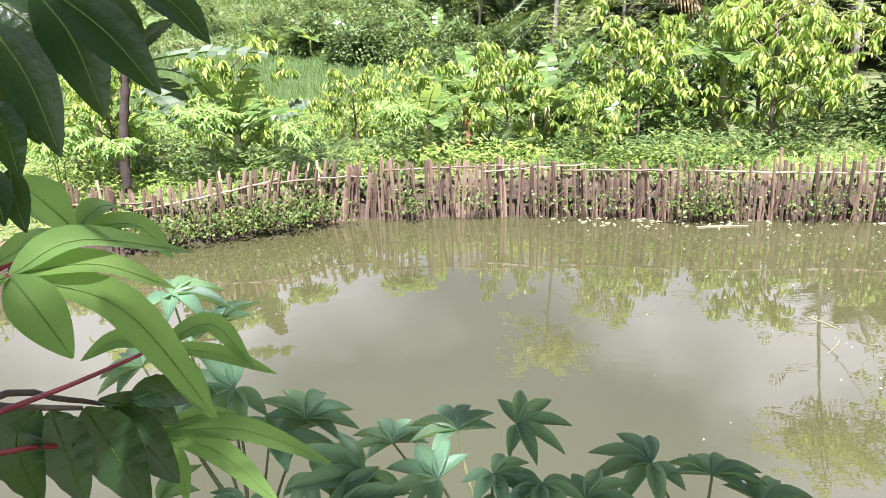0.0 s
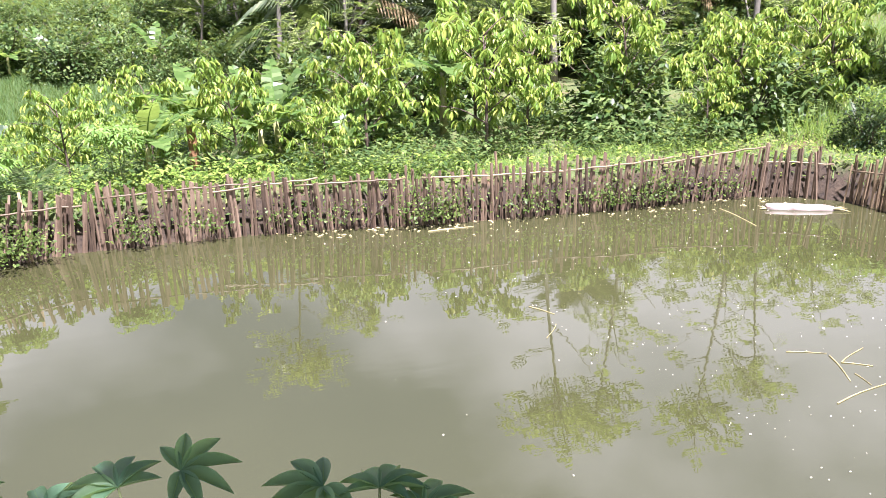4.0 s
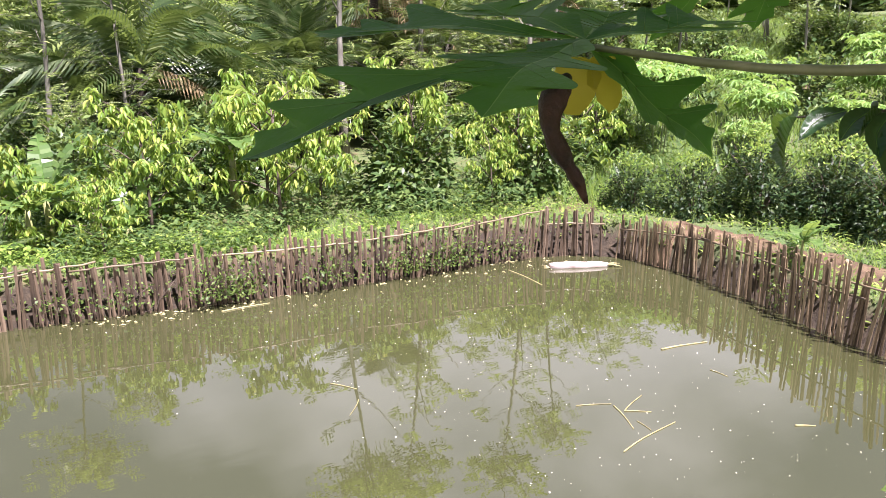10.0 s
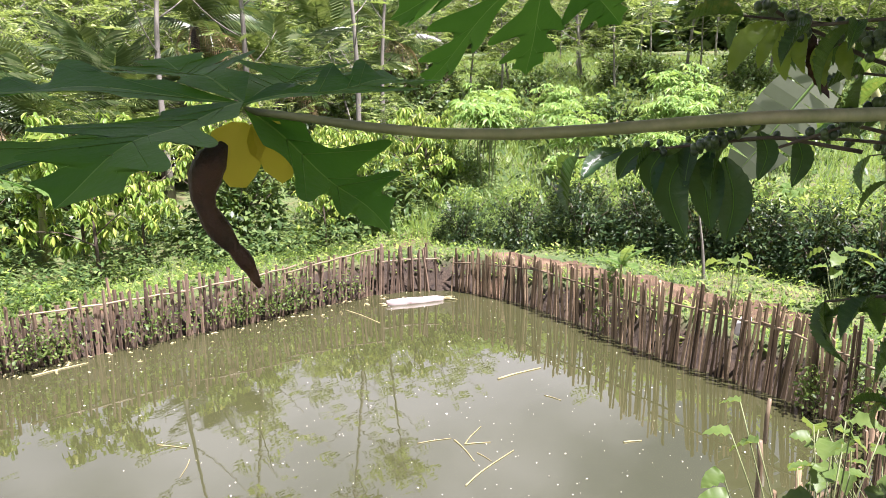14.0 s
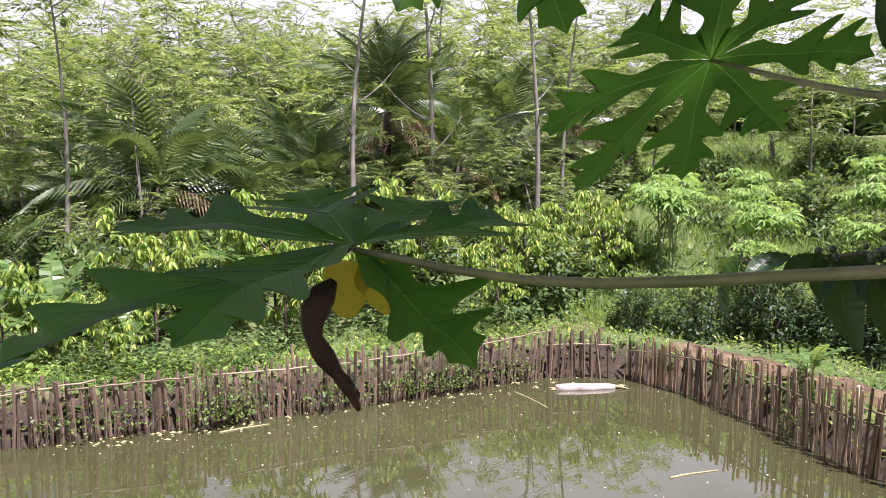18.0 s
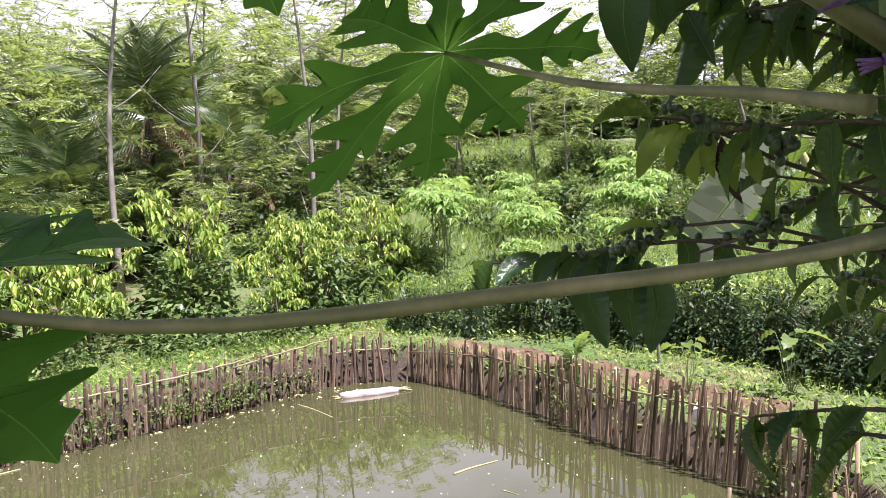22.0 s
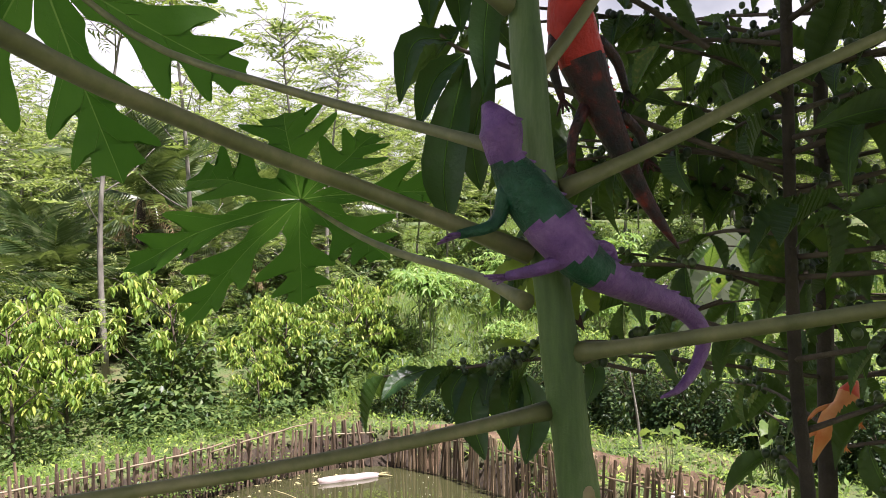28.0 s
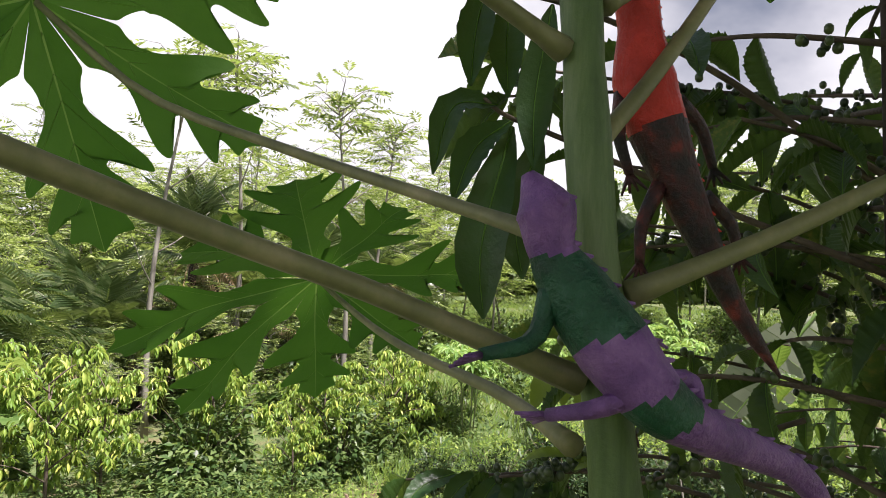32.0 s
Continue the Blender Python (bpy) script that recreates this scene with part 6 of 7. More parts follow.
def coffee_branches(root, branches, seed, size=0.15, berries=True, bare=0.3):
    """Branches with leaves in hanging pairs, and berries in clusters at the joints."""
    rng = np.random.default_rng(seed)
    for base, tip in branches:
        base, tip = np.array(base), np.array(tip)
        mid = (base + tip) / 2 + np.array((0, 0, 0.05 * np.linalg.norm(tip - base)))
        line = curve_pts([base, mid, tip], 12)
        br = part("branch", [tube(line, np.linspace(0.0048, 0.0022, 13), 6)], M_TWIG, root)
        out = unit(tip - base)
        side = unit(np.cross(out, (0, 0, 1.0)))
        P, D, N, L = [], [], [], []
        fruit = []
        joints = max(3, int(np.linalg.norm(tip - base) / 0.075))
        for j in range(1, joints + 1):
            q = line[min(12, round(12 * j / joints))]
            if berries and j < joints - 1 and rng.random() < 0.55:
                for m in range(rng.integers(4, 10)):
                    fruit.append((q + rng.normal(0, 0.011, 3), rng.uniform(0.0058, 0.0078)))
            if j < joints * bare and rng.random() < (0.7 if bare < 0.4 else 1.0):
                continue
            for sgn in (-1, 1):
                if rng.random() < 0.15:
                    continue
                d = side * sgn * rng.uniform(0.3, 1.0) + out * rng.uniform(-0.1, 0.9) + rng.normal(0, 0.25, 3) + np.array((0, 0, -rng.uniform(0.05, 1.2)))
                P.append(q)
                D.append(d)
                N.append(np.array((0, 0, 0.8)) + out * 0.3 + side * sgn * 0.3 + rng.normal(0, 0.4, 3))
                L.append(size * rng.uniform(0.5, 1.15))
        if P:
            L = np.array(L)
            for p, d, n, ln in zip(P, D, N, L):
                y = unit(d)
                x = unit(np.cross(y, n))
                z = np.cross(x, y)
                lf = new("leaf", COFFEE_MESHES[rng.integers(3)])
                lf.parent = br
                lf.matrix_basis = Matrix([(x[i] * ln, y[i] * ln, z[i] * ln, p[i]) for i in range(3)] + [(0, 0, 0, 1)])
        for q, r in fruit:
            berry_at(br, q, r)


coffee = thing("coffee_plant", "tall coffee plant with glossy hanging leaves and green berries", "coffee plant", "coffee plants on the near bank")
TRUNK = [(1.60, 0.43, 1.5), (1.585, 0.445, 2.4), (1.575, 0.45, 2.84), (1.570, 0.470, 3.1), (1.572, 0.478, 3.4), (1.585, 0.49, 4.1)]
part("trunk", [tube(curve_pts(TRUNK, 20), np.linspace(0.0125, 0.008, 21), 9)], M_BARK_DARK, coffee)
rng = np.random.default_rng(33)
arms = [((1.574, 0.47, 3.12), (1.585, 0.75, 3.19)), ((1.574, 0.46, 2.95), (1.86, 0.62, 2.90)), ((1.574, 0.46, 3.02), (1.95, 0.30, 3.02)), ((1.575, 0.455, 2.86), (1.60, 0.78, 2.80)),
        ((1.575, 0.455, 2.80), (1.62, 0.70, 2.79)), ((1.572, 0.475, 3.22), (1.98, 0.58, 3.30)), ((1.572, 0.475, 3.17), (1.80, 0.10, 3.22))]
for k in range(17):
    z = 3.20 + 0.55 * k / 16
    a = k * 2.4 + rng.normal(0, 0.3)
    ln = rng.uniform(0.40, 0.75) * (1.0 - 0.4 * (k / 16))
    if math.sin(a) - math.cos(a) > 0.1:
        ln *= 0.65
    arms.append(((1.573, 0.478, z), (1.573 + ln * math.cos(a), 0.478 + ln * math.sin(a), z + rng.uniform(-0.06, 0.22) * ln)))
for k in range(11):
    z = 3.12 + 0.60 * k / 10
    a = -2.2 + 2.9 * ((k * 0.618) % 1.0)
    ln = rng.uniform(0.35, 0.75)
    arms.append(((1.573, 0.478, z), (1.573 + ln * math.cos(a), 0.478 + ln * math.sin(a), z + rng.uniform(-0.1, 0.2) * ln)))
coffee_branches(coffee, arms, 34, 0.125)
part("cord", [tube(curve_pts([(1.555, 0.43, 2.88), (1.58, 0.42, 2.86), (1.61, 0.44, 2.82), (1.60, 0.475, 2.79), (1.56, 0.44, 2.76), (1.545, 0.43, 2.70)], 16), 0.006, 6)], M_STRING, coffee, "green cord tied round the trunk")

# a second one behind, towards the slope
coffee_b = thing("coffee_plant", "tall coffee plant with glossy hanging leaves behind the papaya", "coffee plant", "coffee plants on the near bank")
part("trunk", [tube(curve_pts([(2.10, 0.55, 1.4), (2.08, 0.56, 2.8), (2.06, 0.57, 4.1)], 12), np.linspace(0.026, 0.011, 13), 8)], M_BARK_DARK, coffee_b)
coffee_branches(coffee_b, [((2.075, 0.56, 3.02), (1.50, 1.235, 3.03)), ((2.07, 0.56, 3.16), (1.57, 0.95, 3.29))], 36, 0.132, True, 0.55)
coffee_branches(coffee_b, [((2.068, 0.562, 3.60), (1.40, 0.98, 3.71)), ((2.068, 0.562, 3.46), (1.48, 0.86, 3.56)), ((2.07, 0.562, 3.36), (1.63, 0.86, 3.47)), ((2.07, 0.562, 3.32), (1.42, 0.88, 3.44)), ((2.07, 0.562, 3.38), (1.38, 0.76, 3.45))], 37, 0.14, True, 0.2)
arms = []
for k in range(25):
    z = 2.95 + 0.8 * k / 24
    a = k * 2.4 + rng.normal(0, 0.3)
    ln = rng.uniform(0.45, 0.8)
    if math.sin(a) - math.cos(a) > 0.0 and z < 3.55:
        continue
    arms.append(((2.07, 0.565, z), (2.07 + ln * math.cos(a), 0.565 + ln * math.sin(a), z + rng.uniform(-0.1, 0.2) * ln)))
for k in range(26):
    z = 2.05 + 0.9 * k / 25
    a = k * 2.4 + rng.normal(0, 0.3)
    ln = rng.uniform(0.35, 0.65)
    if math.sin(a) - math.cos(a) < 0.9:
        arms.append(((2.085, 0.555, z), (2.085 + ln * math.cos(a), 0.555 + ln * math.sin(a), z + rng.uniform(-0.1, 0.2) * ln)))
coffee_branches(coffee_b, arms, 35, 0.135)

# a third one further back, which closes the view towards the slope
coffee_d = thing("coffee_plant", "dense dark coffee plant behind the others", "coffee plant", "coffee plants on the near bank")
part("trunk", [tube(curve_pts([(2.80, 0.72, 1.4), (2.78, 0.74, 2.8), (2.77, 0.75, 4.1)], 12), np.linspace(0.026, 0.011, 13), 8)], M_BARK_DARK, coffee_d)
arms = []
for k in range(22):
    z = 2.86 + 0.40 * k / 21
    a = k * 2.4 + rng.normal(0, 0.3)
    ln = rng.uniform(0.30, 0.56)
    arms.append(((2.775, 0.745, z), (2.775 + 0.7 * ln * math.cos(a), 0.745 + ln * math.sin(a), z + rng.uniform(-0.1, 0.2) * ln)))
coffee_branches(coffee_d, arms, 38, 0.15, False, 0.15)


def strip_leaf(pts, half, normal, wave=0.0, n=12):
    """A lance-shaped blade along a bent midrib, folded a little, with a pointed tip."""
    line = curve_pts(pts, n)
    tan = unit(np.gradient(line, axis=0))
    side = unit(np.cross(tan, np.asarray(normal, dtype=float)))
    up = np.cross(side, tan)
    v, f = [], []
    for i in range(n + 1):
        u = i / n
        w = half * max(0.03, math.sin(math.pi * min(1, u ** 0.9 * 0.97 + 0.02)) ** 0.85)
        lift = 0.28 * w + wave * w * (1 if i % 2 else -1)
        v += [line[i] - side[i] * w + up[i] * lift, line[i] - side[i] * w * 0.5 + up[i] * lift * 0.35, line[i], line[i] + side[i] * w * 0.5 + up[i] * lift * 0.35, line[i] + side[i] * w + up[i] * lift]
    for i in range(n):
        for k in range(4):
            a = 5 * i + k
            f += [(a, a + 1, a + 6), (a, a + 6, a + 5)]
    rib = tube(line[:-1] + up[:-1] * 0.0006, np.linspace(half * 0.05, half * 0.02, n), 5)
    return (np.array(v), np.array(f)), rib


# a third one left of the way, of which leaves hang into view
coffee_c = thing("coffee_plant", "coffee plant with large dark glossy leaves beside the cassava", "coffee plant", "coffee plants on the near bank")
part("trunk", [tube(curve_pts([(-0.95, 1.05, 1.4), (-0.92, 1.07, 2.5), (-0.90, 1.05, 3.5)], 10), np.linspace(0.022, 0.010, 11), 8)], M_BARK_DARK, coffee_c)
part("branch", [tube(curve_pts([(-0.91, 1.05, 3.02), (-0.65, 0.99, 3.10), (-0.43, 0.95, 3.09), (-0.33, 0.98, 3.075)], 10), np.linspace(0.006, 0.003, 11), 6)], M_TWIG, coffee_c)
part("branch", [tube(curve_pts([(-0.92, 1.07, 2.50), (-0.72, 1.26, 2.57), (-0.64, 1.31, 2.54), (-0.60, 1.33, 2.52)], 10), np.linspace(0.006, 0.003, 11), 6)], M_TWIG, coffee_c)
hang = ((0.0192, (-0.373, 0.879, 3.072), (-0.353, 0.876, 3.041), (-0.337, 0.864, 2.994)),
        (0.0162, (-0.355, 0.865, 3.07), (-0.327, 0.865, 3.045), (-0.298, 0.859, 3.008)),
        (0.0112, (-0.306, 0.863, 3.072), (-0.282, 0.86, 3.06), (-0.262, 0.852, 3.038)),
        (0.0168, (-0.398, 0.866, 3.054), (-0.379, 0.862, 3.02), (-0.362, 0.849, 2.973)),
        (0.0131, (-0.408, 0.87, 3.03), (-0.393, 0.865, 3.009), (-0.376, 0.855, 2.98)),
        (0.0128, (-0.407, 0.857, 3.007), (-0.394, 0.85, 2.991), (-0.383, 0.836, 2.963)),
        (0.0096, (-0.398, 0.854, 2.965), (-0.392, 0.842, 2.95), (-0.382, 0.828, 2.931)),
        (0.0183, (-0.402, 0.887, 3.066), (-0.38, 0.886, 3.048), (-0.353, 0.882, 3.013)),
        (0.0059, (-0.318, 0.889, 3.034), (-0.304, 0.884, 3.043), (-0.288, 0.877, 3.051)),
        (0.0104, (-0.413, 0.846, 2.968), (-0.401, 0.838, 2.955), (-0.392, 0.824, 2.937)),
        (0.0147, (-0.35, 0.9, 3.074), (-0.333, 0.895, 3.053), (-0.312, 0.888, 3.028)))
for half, a, b, c in hang:
    leaf, rib = strip_leaf([a, b, c], half, (0.25, -0.75, 0.5), 0.10, 16)
    lf = part("leaf", [leaf], M_COFFEE_NEAR, coffee_c)
    part("midrib", [rib], M_VEIN_PALE, lf)


# ---- cassava and weeds at the water's near edge ----
def near_cassava(label, foot, leaves, seed, size, red=False, material=None):
    rng = np.random.default_rng(seed)
    root = thing("cassava_plant", label, "cassava", "cassava shrubs", at=None)
    foot = np.array(foot)
    top = foot + np.array((0, 0, 0.01))
    centre = np.mean([l[:3] for l in leaves], axis=0)
    crown = np.array((centre[0] * 0.7 + foot[0] * 0.3, centre[1] * 0.8 + foot[1] * 0.2, min(l[2] for l in leaves) - 0.10))
    part("stem", [tube(curve_pts([foot, (foot + crown) / 2 + np.array((0.02, 0.0, 0)), crown], 8), np.linspace(0.013, 0.008, 9), 7)], M_GREENSTEM, root)
    for leaf in leaves:
        c = np.array(leaf[:3])
        off = unit(c - crown)
        pt = part("leaf_stalk", [tube(curve_pts([crown + rng.normal(0, 0.015, 3), (crown + c) / 2 + np.array((0, 0, -0.015)), c], 8), np.linspace(0.0032, 0.002, 9), 6)], M_PETIOLE_RED if red else M_GREENSTEM, root, "thin red leaf stalk" if red else "")
        d = np.array((off[0] + rng.normal(0, 0.5), off[1] + rng.normal(0, 0.5), -0.1))
        n = np.array((rng.normal(0, 0.22), rng.normal(-0.25, 0.2), 0.9))
        if len(leaf) > 3:
            d, n = np.array(leaf[3]), np.array(leaf[4])
        s = size * rng.uniform(0.85, 1.12)
        part("leaf", [strew(PALMATE_FINE, c, d, n, s, s)], material or M_CASSAVA_NEAR, pt)
        part("midrib", [strew(PALMATE_RIBS, c, d, n, s, s)], M_VEIN_PALE, pt, "pale midribs of the lobes")
    return root


near_cassava("cassava plant with bluish-green palmate leaves on the near bank", (-0.12, 1.30, 0.55), [(-0.155, 1.460, 2.343), (-0.061, 1.430, 2.370), (-0.189, 1.351, 2.328), (-0.107, 1.336, 2.345), (-0.038, 1.316, 2.336), (0.027, 1.302, 2.318), (-0.124, 1.288, 2.300), (-0.265, 1.488, 2.305)], 201, 0.105)
near_cassava("small cassava plant with bluish-green palmate leaves on the near bank", (0.22, 1.25, 0.50), [(0.149, 1.390, 2.315), (0.231, 1.349, 2.318), (0.284, 1.289, 2.310)], 202, 0.105)
near_cassava("leafy cassava plant with bluish-green palmate leaves on the near bank", (-0.50, 1.35, 0.55), [(-0.674, 1.688, 2.510), (-0.554, 1.600, 2.359), (-0.422, 1.553, 2.318), (-0.311, 1.390, 2.313), (-0.473, 1.479, 2.318), (-0.345, 1.329, 2.300), (-0.72, 1.62, 2.40), (-0.60, 1.70, 2.44), (-0.62, 1.52, 2.30), (-0.50, 1.40, 2.26), (-0.40, 1.46, 2.27), (-0.66, 1.44, 2.24)], 203, 0.12)


red_cassava = thing("cassava_plant", "light green cassava plant with thin red leaf stalks beside the camera", "cassava", "cassava shrubs")
part("stem", [tube(curve_pts([(-0.80, 0.72, 1.5), (-0.72, 0.78, 2.2), (-0.62, 0.86, 2.72)], 10), np.linspace(0.014, 0.008, 11), 8)], M_GREENSTEM, red_cassava)
RED_LEAVES = (
    (((-0.62, 0.86, 2.72), (-0.508, 0.889, 2.83), (-0.464, 0.92, 2.857), (-0.44, 0.935, 2.868)),
     ((0.018, (-0.417, 1.014, 2.869), (-0.357, 1.124, 2.815)), (0.016, (-0.401, 1.0, 2.851), (-0.359, 1.06, 2.802)), (0.020, (-0.380, 0.987, 2.813), (-0.321, 1.009, 2.691)),
      (0.020, (-0.418, 0.924, 2.842), (-0.394, 0.914, 2.806)), (0.016, (-0.471, 0.892, 2.861), (-0.502, 0.869, 2.832)))),
    (((-0.62, 0.86, 2.72), (-0.54, 0.95, 2.82), (-0.48, 1.03, 2.85), (-0.45, 1.076, 2.859)),
     ((0.021, (-0.466, 1.057, 2.894), (-0.49, 1.056, 2.917)), (0.015, (-0.439, 1.114, 2.87), (-0.432, 1.16, 2.852)), (0.016, (-0.42, 1.144, 2.84), (-0.397, 1.174, 2.792)), (0.015, (-0.46, 1.016, 2.867), (-0.484, 0.979, 2.857)))),
    (((-0.62, 0.86, 2.72), (-0.517, 1.005, 2.708), (-0.483, 1.093, 2.69), (-0.435, 1.192, 2.678)),
     ((0.015, (-0.387, 1.24, 2.681), (-0.34, 1.232, 2.625)), (0.012, (-0.374, 1.223, 2.648), (-0.319, 1.258, 2.601)), (0.017, (-0.402, 1.172, 2.646), (-0.375, 1.16, 2.599)), (0.013, (-0.477, 1.185, 2.691), (-0.516, 1.167, 2.675)))),
    (((-0.62, 0.86, 2.70), (-0.535, 1.017, 2.656), (-0.504, 1.105, 2.605), (-0.452, 1.185, 2.568)),
     ((0.012, (-0.414, 1.231, 2.561), (-0.376, 1.264, 2.542)), (0.017, (-0.364, 1.236, 2.534), (-0.262, 1.269, 2.458)), (0.017, (-0.384, 1.199, 2.524), (-0.317, 1.197, 2.446)), (0.013, (-0.429, 1.173, 2.53), (-0.414, 1.146, 2.494)))))
for stalk, lobes in RED_LEAVES:
    st = part("leaf_stalk", [tube(curve_pts(stalk, 12), np.linspace(0.0034, 0.0022, 13), 7)], M_PETIOLE_RED, red_cassava, "thin red leaf stalk")
    hub = stalk[-1]
    made = [strip_leaf([hub, mid, tip], half, (0.1, -0.55, 0.82)) for half, mid, tip in lobes]
    part("leaf", [m[0] for m in made], M_CASSAVA_LIGHT, st)
    part("midrib", [m[1] for m in made], M_VEIN_PALE, st, "pale midribs of the lobes")
part("branch", [tube(curve_pts([(-0.92, 1.06, 2.62), (-0.7, 0.98, 2.74), (-0.561, 1.072, 2.669), (-0.511, 1.101, 2.648)], 14), np.linspace(0.005, 0.0025, 15), 6)], M_TWIG, coffee_c)
for half, a, b, c in ((0.028, (-0.545, 1.082, 2.66), (-0.563, 1.058, 2.636), (-0.551, 1.055, 2.56)), (0.028, (-0.537, 1.086, 2.655), (-0.528, 1.08, 2.62), (-0.511, 1.067, 2.55)), (0.032, (-0.509, 1.102, 2.648), (-0.491, 1.101, 2.604), (-0.457, 1.095, 2.52)),
                      (0.026, (-0.496, 1.132, 2.629), (-0.47, 1.133, 2.588), (-0.433, 1.128, 2.53)), (0.020, (-0.484, 1.149, 2.627), (-0.457, 1.183, 2.618), (-0.417, 1.251, 2.575)), (0.018, (-0.51, 1.136, 2.637), (-0.467, 1.168, 2.605), (-0.442, 1.178, 2.579))):
    leaf, rib = strip_leaf([a, b, c], half, (0.2, -0.75, 0.6), 0.12, 16)
    lf = part("leaf", [leaf], M_COFFEE_NEAR, coffee_c)
    part("midrib", [rib], M_VEIN, lf)
red_cassava.matrix_basis = pose(-0.07, -0.03, -0.015)
coffee_c.matrix_basis = pose(-0.05, -0.03, -0.01)
part("branch", [tube(curve_pts([(1.575, 0.479, 3.39), (1.431, 0.648, 3.472), (1.283, 0.748, 3.532), (1.201, 0.787, 3.554), (1.175, 0.801, 3.572)], 14), np.linspace(0.005, 0.0022, 15), 6)], M_TWIG, coffee)
part("branch", [tube(curve_pts([(1.575, 0.479, 3.49), (1.431, 0.647, 3.644), (1.283, 0.748, 3.70), (1.201, 0.787, 3.705), (1.172, 0.804, 3.718)], 14), np.linspace(0.005, 0.0022, 15), 6)], M_TWIG, coffee)
for half, a, b, c in ((0.022, (1.175, 0.801, 3.709), (1.159, 0.803, 3.649), (1.142, 0.792, 3.576)), (0.022, (1.208, 0.793, 3.695), (1.191, 0.783, 3.638), (1.178, 0.767, 3.567)), (0.021, (1.186, 0.789, 3.564), (1.151, 0.827, 3.559), (1.123, 0.827, 3.476)),
                      (0.022, (1.196, 0.777, 3.545), (1.162, 0.8, 3.509), (1.125, 0.796, 3.442)), (0.030, (1.215, 0.79, 3.545), (1.18, 0.80, 3.40), (1.166, 0.781, 3.317)), (0.026, (1.245, 0.77, 3.54), (1.219, 0.781, 3.432), (1.209, 0.762, 3.364)),
                      (0.022, (1.253, 0.765, 3.70), (1.229, 0.768, 3.58), (1.214, 0.756, 3.491)), (0.022, (1.388, 0.678, 3.679), (1.360, 0.640, 3.658), (1.326, 0.609, 3.60))):
    leaf, rib = strip_leaf([a, b, c], half, (-0.55, -0.35, 0.5), 0.10, 14)
    lf = part("leaf", [leaf], M_COFFEE_NEAR, coffee)
    part("midrib", [rib], M_VEIN, lf)
for half, a, b, c in ((0.020, (1.559, 1.172, 3.045), (1.503, 1.192, 3.028), (1.457, 1.199, 2.992)),
                      (0.021, (1.587, 1.136, 3.048), (1.542, 1.145, 3.026), (1.503, 1.146, 2.993)),
                      (0.022, (1.607, 1.108, 3.045), (1.567, 1.112, 3.006), (1.545, 1.091, 2.963)),
                      (0.036, (1.632, 1.072, 3.044), (1.580, 1.077, 2.974), (1.564, 1.031, 2.884)),
                      (0.034, (1.657, 1.034, 3.043), (1.627, 1.025, 2.977), (1.598, 0.996, 2.899)),
                      (0.034, (1.671, 1.011, 3.033), (1.655, 0.980, 2.955), (1.614, 0.972, 2.875)),
                      (0.020, (1.701, 0.960, 3.084), (1.691, 0.937, 3.044), (1.666, 0.941, 2.993)),
                      (0.020, (1.733, 0.900, 3.073), (1.719, 0.882, 3.033), (1.694, 0.887, 2.983))):
    leaf, rib = strip_leaf([a, b, c], half, (-0.55, -0.35, 0.45), 0.14, 18)
    lf = part("leaf", [leaf], M_COFFEE_NEAR, coffee_b)
    part("midrib", [rib], M_VEIN, lf)

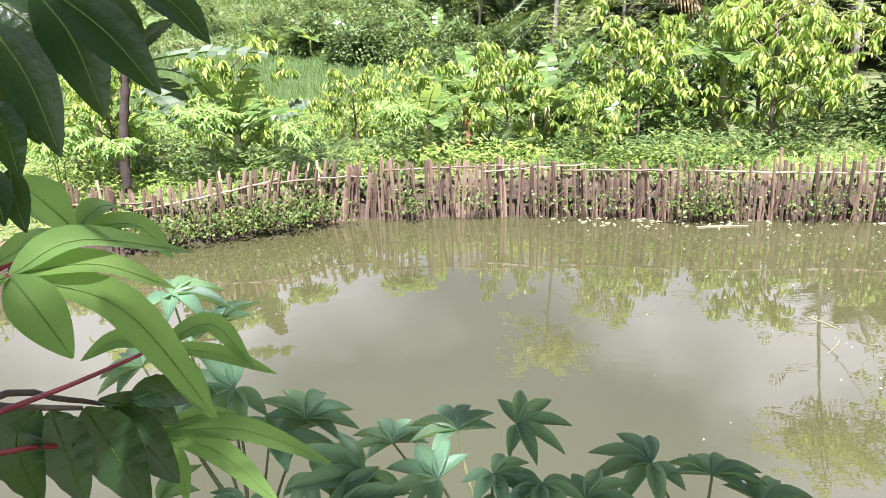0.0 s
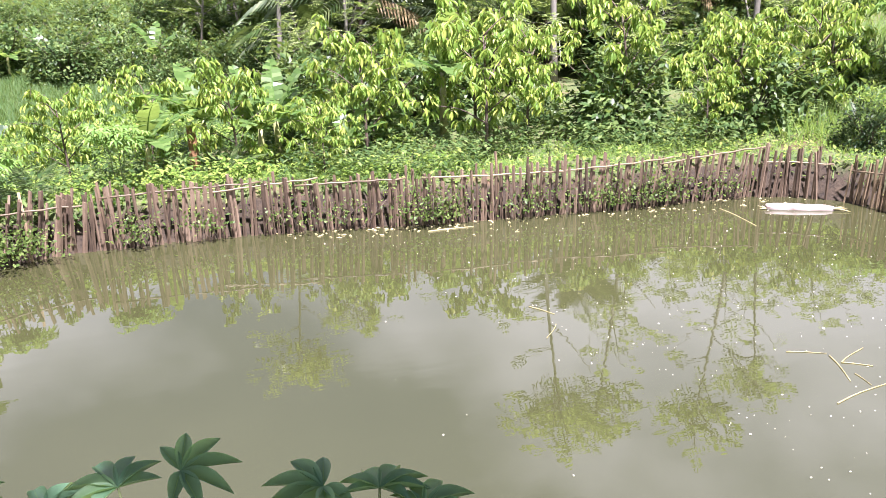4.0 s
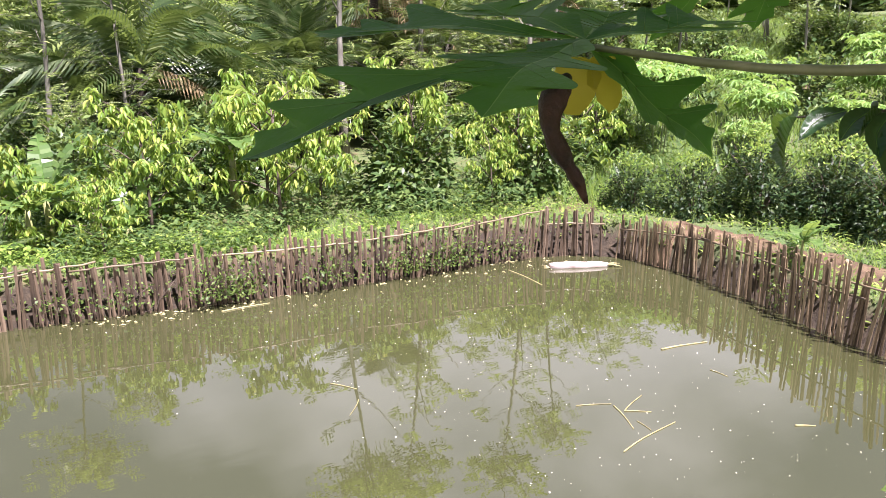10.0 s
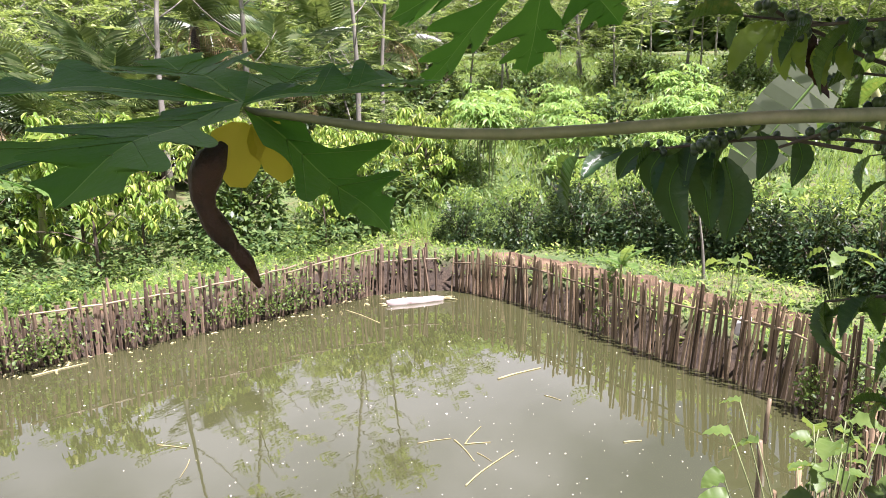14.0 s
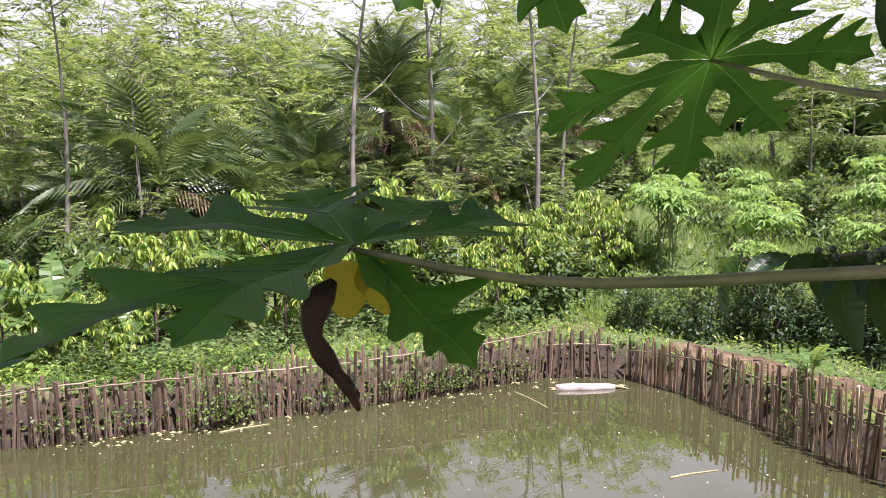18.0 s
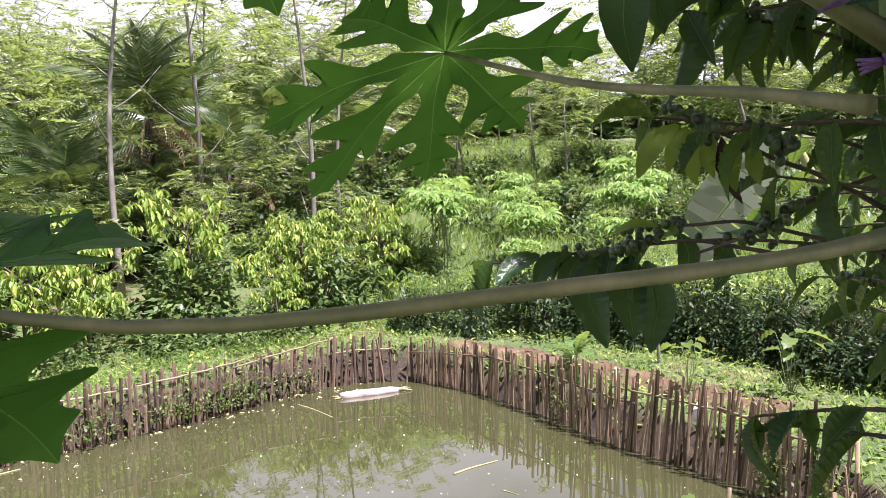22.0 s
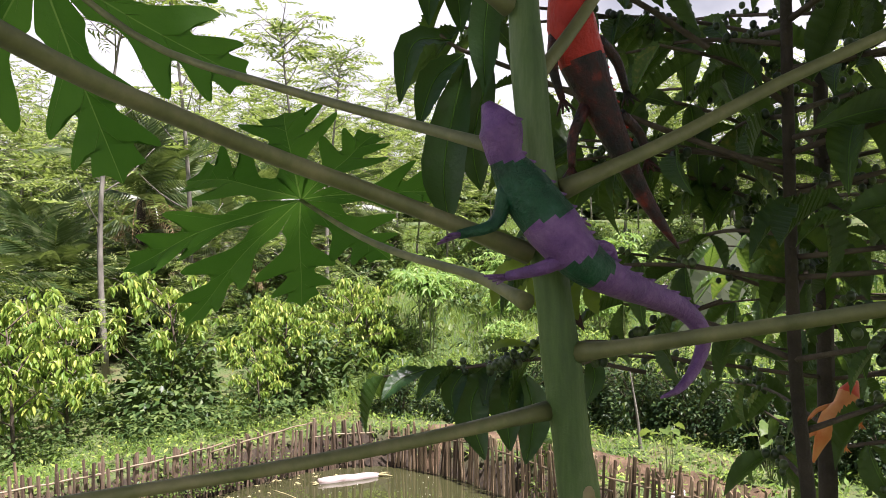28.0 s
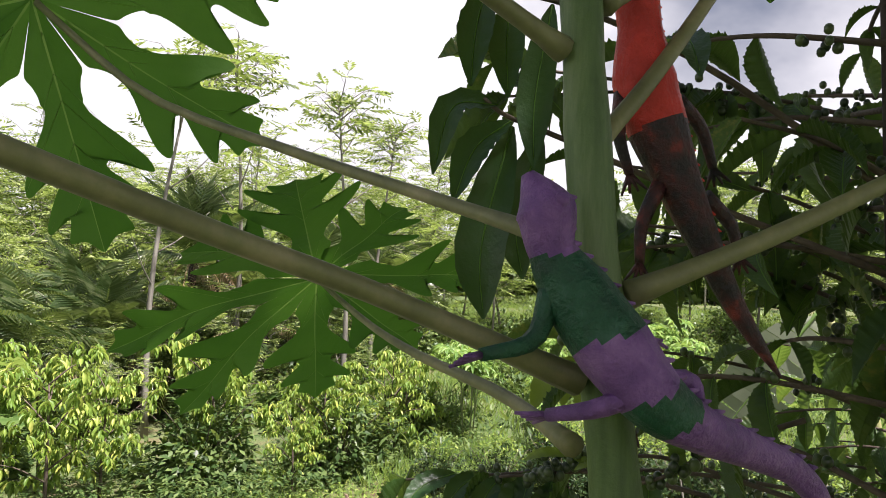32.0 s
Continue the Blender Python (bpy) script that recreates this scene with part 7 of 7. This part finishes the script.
# twigs with berries that hang before the slope
TWIGS = (
    ([(1.442, 0.867, 3.299), (1.478, 0.83, 3.27), (1.512, 0.792, 3.248), (1.546, 0.746, 3.218), (1.577, 0.699, 3.197), (1.606, 0.654, 3.171), (1.632, 0.606, 3.138)],
     [((1.449, 0.863, 3.295), 4), ((1.467, 0.825, 3.27), 11), ((1.474, 0.809, 3.26), 8), ((1.492, 0.763, 3.242), 5), ((1.507, 0.72, 3.235), 9), ((1.512, 0.705, 3.239), 8)],
     [(0.0179, (1.451, 0.851, 3.269), (1.418, 0.876, 3.239), (1.417, 0.901, 3.19)),
          (0.0116, (1.455, 0.841, 3.266), (1.431, 0.85, 3.234), (1.436, 0.862, 3.198)),
          (0.0152, (1.459, 0.832, 3.264), (1.44, 0.829, 3.22), (1.453, 0.824, 3.179)),
          (0.0116, (1.47, 0.807, 3.251), (1.449, 0.807, 3.219), (1.462, 0.8, 3.189)),
          (0.0152, (1.483, 0.774, 3.237), (1.461, 0.778, 3.207), (1.473, 0.772, 3.17)),
          (0.0134, (1.491, 0.753, 3.237), (1.472, 0.747, 3.206), (1.484, 0.741, 3.179))]),
    ([(1.589, 0.95, 3.106), (1.63, 0.899, 3.107), (1.665, 0.854, 3.112), (1.695, 0.818, 3.107), (1.734, 0.739, 3.086), (1.768, 0.662, 3.065)],
     [((1.595, 0.937, 3.104), 5), ((1.605, 0.915, 3.106), 5)],
     [(0.0091, (1.591, 0.946, 3.106), (1.555, 0.975, 3.11), (1.545, 1.012, 3.093)),
          (0.0081, (1.591, 0.946, 3.103), (1.582, 0.917, 3.101), (1.582, 0.938, 3.085))]),
    ([(1.529, 0.855, 3.069), (1.571, 0.792, 3.096), (1.599, 0.759, 3.113), (1.625, 0.727, 3.144), (1.657, 0.667, 3.174), (1.683, 0.619, 3.195)],
     [((1.584, 0.763, 3.111), 6), ((1.592, 0.741, 3.126), 6), ((1.599, 0.721, 3.147), 5), ((1.572, 0.794, 3.095), 5)],
     []),
    ([(1.571, 1.082, 3.053), (1.606, 1.033, 3.06), (1.638, 0.984, 3.069), (1.676, 0.917, 3.075), (1.701, 0.867, 3.067), (1.735, 0.783, 3.052)],
     [((1.601, 1.031, 3.064), 6), ((1.608, 1.018, 3.072), 9), ((1.616, 1.003, 3.07), 8), ((1.625, 0.986, 3.077), 5)],
     []))
rng = np.random.default_rng(350)
for line, bunches, leaves in TWIGS:
    br = part("branch", [tube(curve_pts(line, 16), np.linspace(0.0026, 0.0045, 17), 6)], M_TWIG, coffee_b)
    for c, n in bunches:
        for k in range(n):
            berry_at(br, np.array(c) + rng.normal(0, 0.009, 3), rng.uniform(0.0065, 0.0088))
    for half, a, b, c in leaves:
        leaf, rib = strip_leaf([a, b, c], half, (-0.55, -0.35, 0.5), 0.14, 16)
        part("leaf", [leaf], M_COFFEE_YOUNG, br)
dead = strip_leaf([(1.484, 0.8, 3.25), (1.477, 0.792, 3.198), (1.484, 0.767, 3.152)], 0.012, (-0.6, -0.5, 0.2), 0.3, 14)[0]
part("withered_leaf", [dead], M_DEAD, coffee_b, "black withered hanging leaf")


def broadleaf_weed(seed, x, y, z, n=26, size=0.16, spread=0.35, label="broad-leaved weed with lobed bright green leaves at the pond's near edge"):
    rng = np.random.default_rng(seed)
    root = thing("weed_plant", label, "weed", "weeds on the near bank")
    base = np.array((x, y, land_at(x, y) - 0.02))
    tpl = blade(8, lambda s: (0.25, 0.85, 1.0, 0.85, 0.95, 0.7, 0.62, 0.35, 0.02)[round(s * 8)], 0.4, 0.6, 0.7)
    for k in range(n):
        a = k * 2.4 + rng.normal(0, 0.5)
        c = np.array((x, y, z)) + np.array((math.cos(a), math.sin(a), 0)) * spread * math.sqrt((k + 0.5) / n) * rng.uniform(0.6, 1.15) + rng.normal(0, 0.12 * spread, 3) + np.array((0, 0, rng.normal(0, 0.10)))
        st = part("stem", [tube(curve_pts([base, (base + c) / 2 + rng.normal(0, 0.03, 3), c], 5), np.linspace(0.006, 0.003, 6), 5)], M_GREENSTEM, root)
        L = size * rng.uniform(0.6, 1.15)
        part("leaf", [strew(tpl, c, np.array((math.cos(a), math.sin(a), rng.uniform(-0.5, 0.3))), np.array((rng.normal(0, 0.3), rng.normal(0, 0.3), 1.0)), L, L * 0.36)], M_CREEPER, st)


broadleaf_weed(211, 1.95, 1.00, 1.90, 20, 0.12, 0.20)
broadleaf_weed(212, 2.45, 0.95, 1.84, 22, 0.12, 0.30)
broadleaf_weed(213, 3.6, 1.35, 1.55, 26, 0.16, 0.5)
broadleaf_weed(214, 4.6, 1.3, 1.15, 24, 0.16, 0.5)
broadleaf_weed(215, 6.8, 1.3, 0.9, 26, 0.14, 0.55)
broadleaf_weed(217, 9.9, 3.2, 1.15, 7, 0.30, 0.22, "taro plant with broad pale green leaves behind the side fence")
broadleaf_weed(216, 9.31, 4.22, 1.0, 9, 0.26, 0.25, "taro plant with broad pale green leaves behind the side fence")

# unseen trees added on the bank behind the camera to shade the near plants
def shade_tree(seed):
    rng = np.random.default_rng(seed)
    root = thing("shade_tree", "unseen leafy tree added behind the camera to shade the near plants", "tree", "shade trees on the near bank")
    wood = [tube(curve_pts([(0, 0, 0), (0.08, 0.03, 1.8), (0.0, 0.0, 3.6)], 8), np.linspace(0.09, 0.05, 9), 8)]
    P = []
    for k in range(14):
        a = k * 2.4
        tip = np.array((1.7 * math.cos(a) * rng.uniform(0.5, 1), 1.7 * math.sin(a) * rng.uniform(0.5, 1), rng.uniform(3.6, 5.0)))
        line = curve_pts([(0, 0, rng.uniform(2.6, 3.5)), tip * 0.5 + np.array((0, 0, 1.7)), tip], 6)
        wood.append(tube(line, np.linspace(0.03, 0.008, 7), 5))
        P.append(line[rng.integers(2, 7, 230)] + rng.normal(0, 0.32, (230, 3)) * np.array((1, 1, 0.6)))
    P = np.concatenate(P)
    n = len(P)
    L = rng.uniform(0.14, 0.26, n)
    part("trunk", wood, M_BARK_DARK, root)
    part("crown", [strew(DIAMOND, P, rng.normal(0, 1, (n, 3)) * np.array((1, 1, 0.5)), rng.normal(0, 0.4, (n, 3)) + np.array((0, 0, 1.0)), L, L * 0.26)], M_BUSH, root)
    return root


place_all([shade_tree(221), shade_tree(222)], [(-0.5, -1.6, 1.0), (1.2, -1.5, 1.0), (0.5, -0.75, 0.95), (1.9, -0.9, 0.95), (-2.4, -0.4, 1.0)], 230)
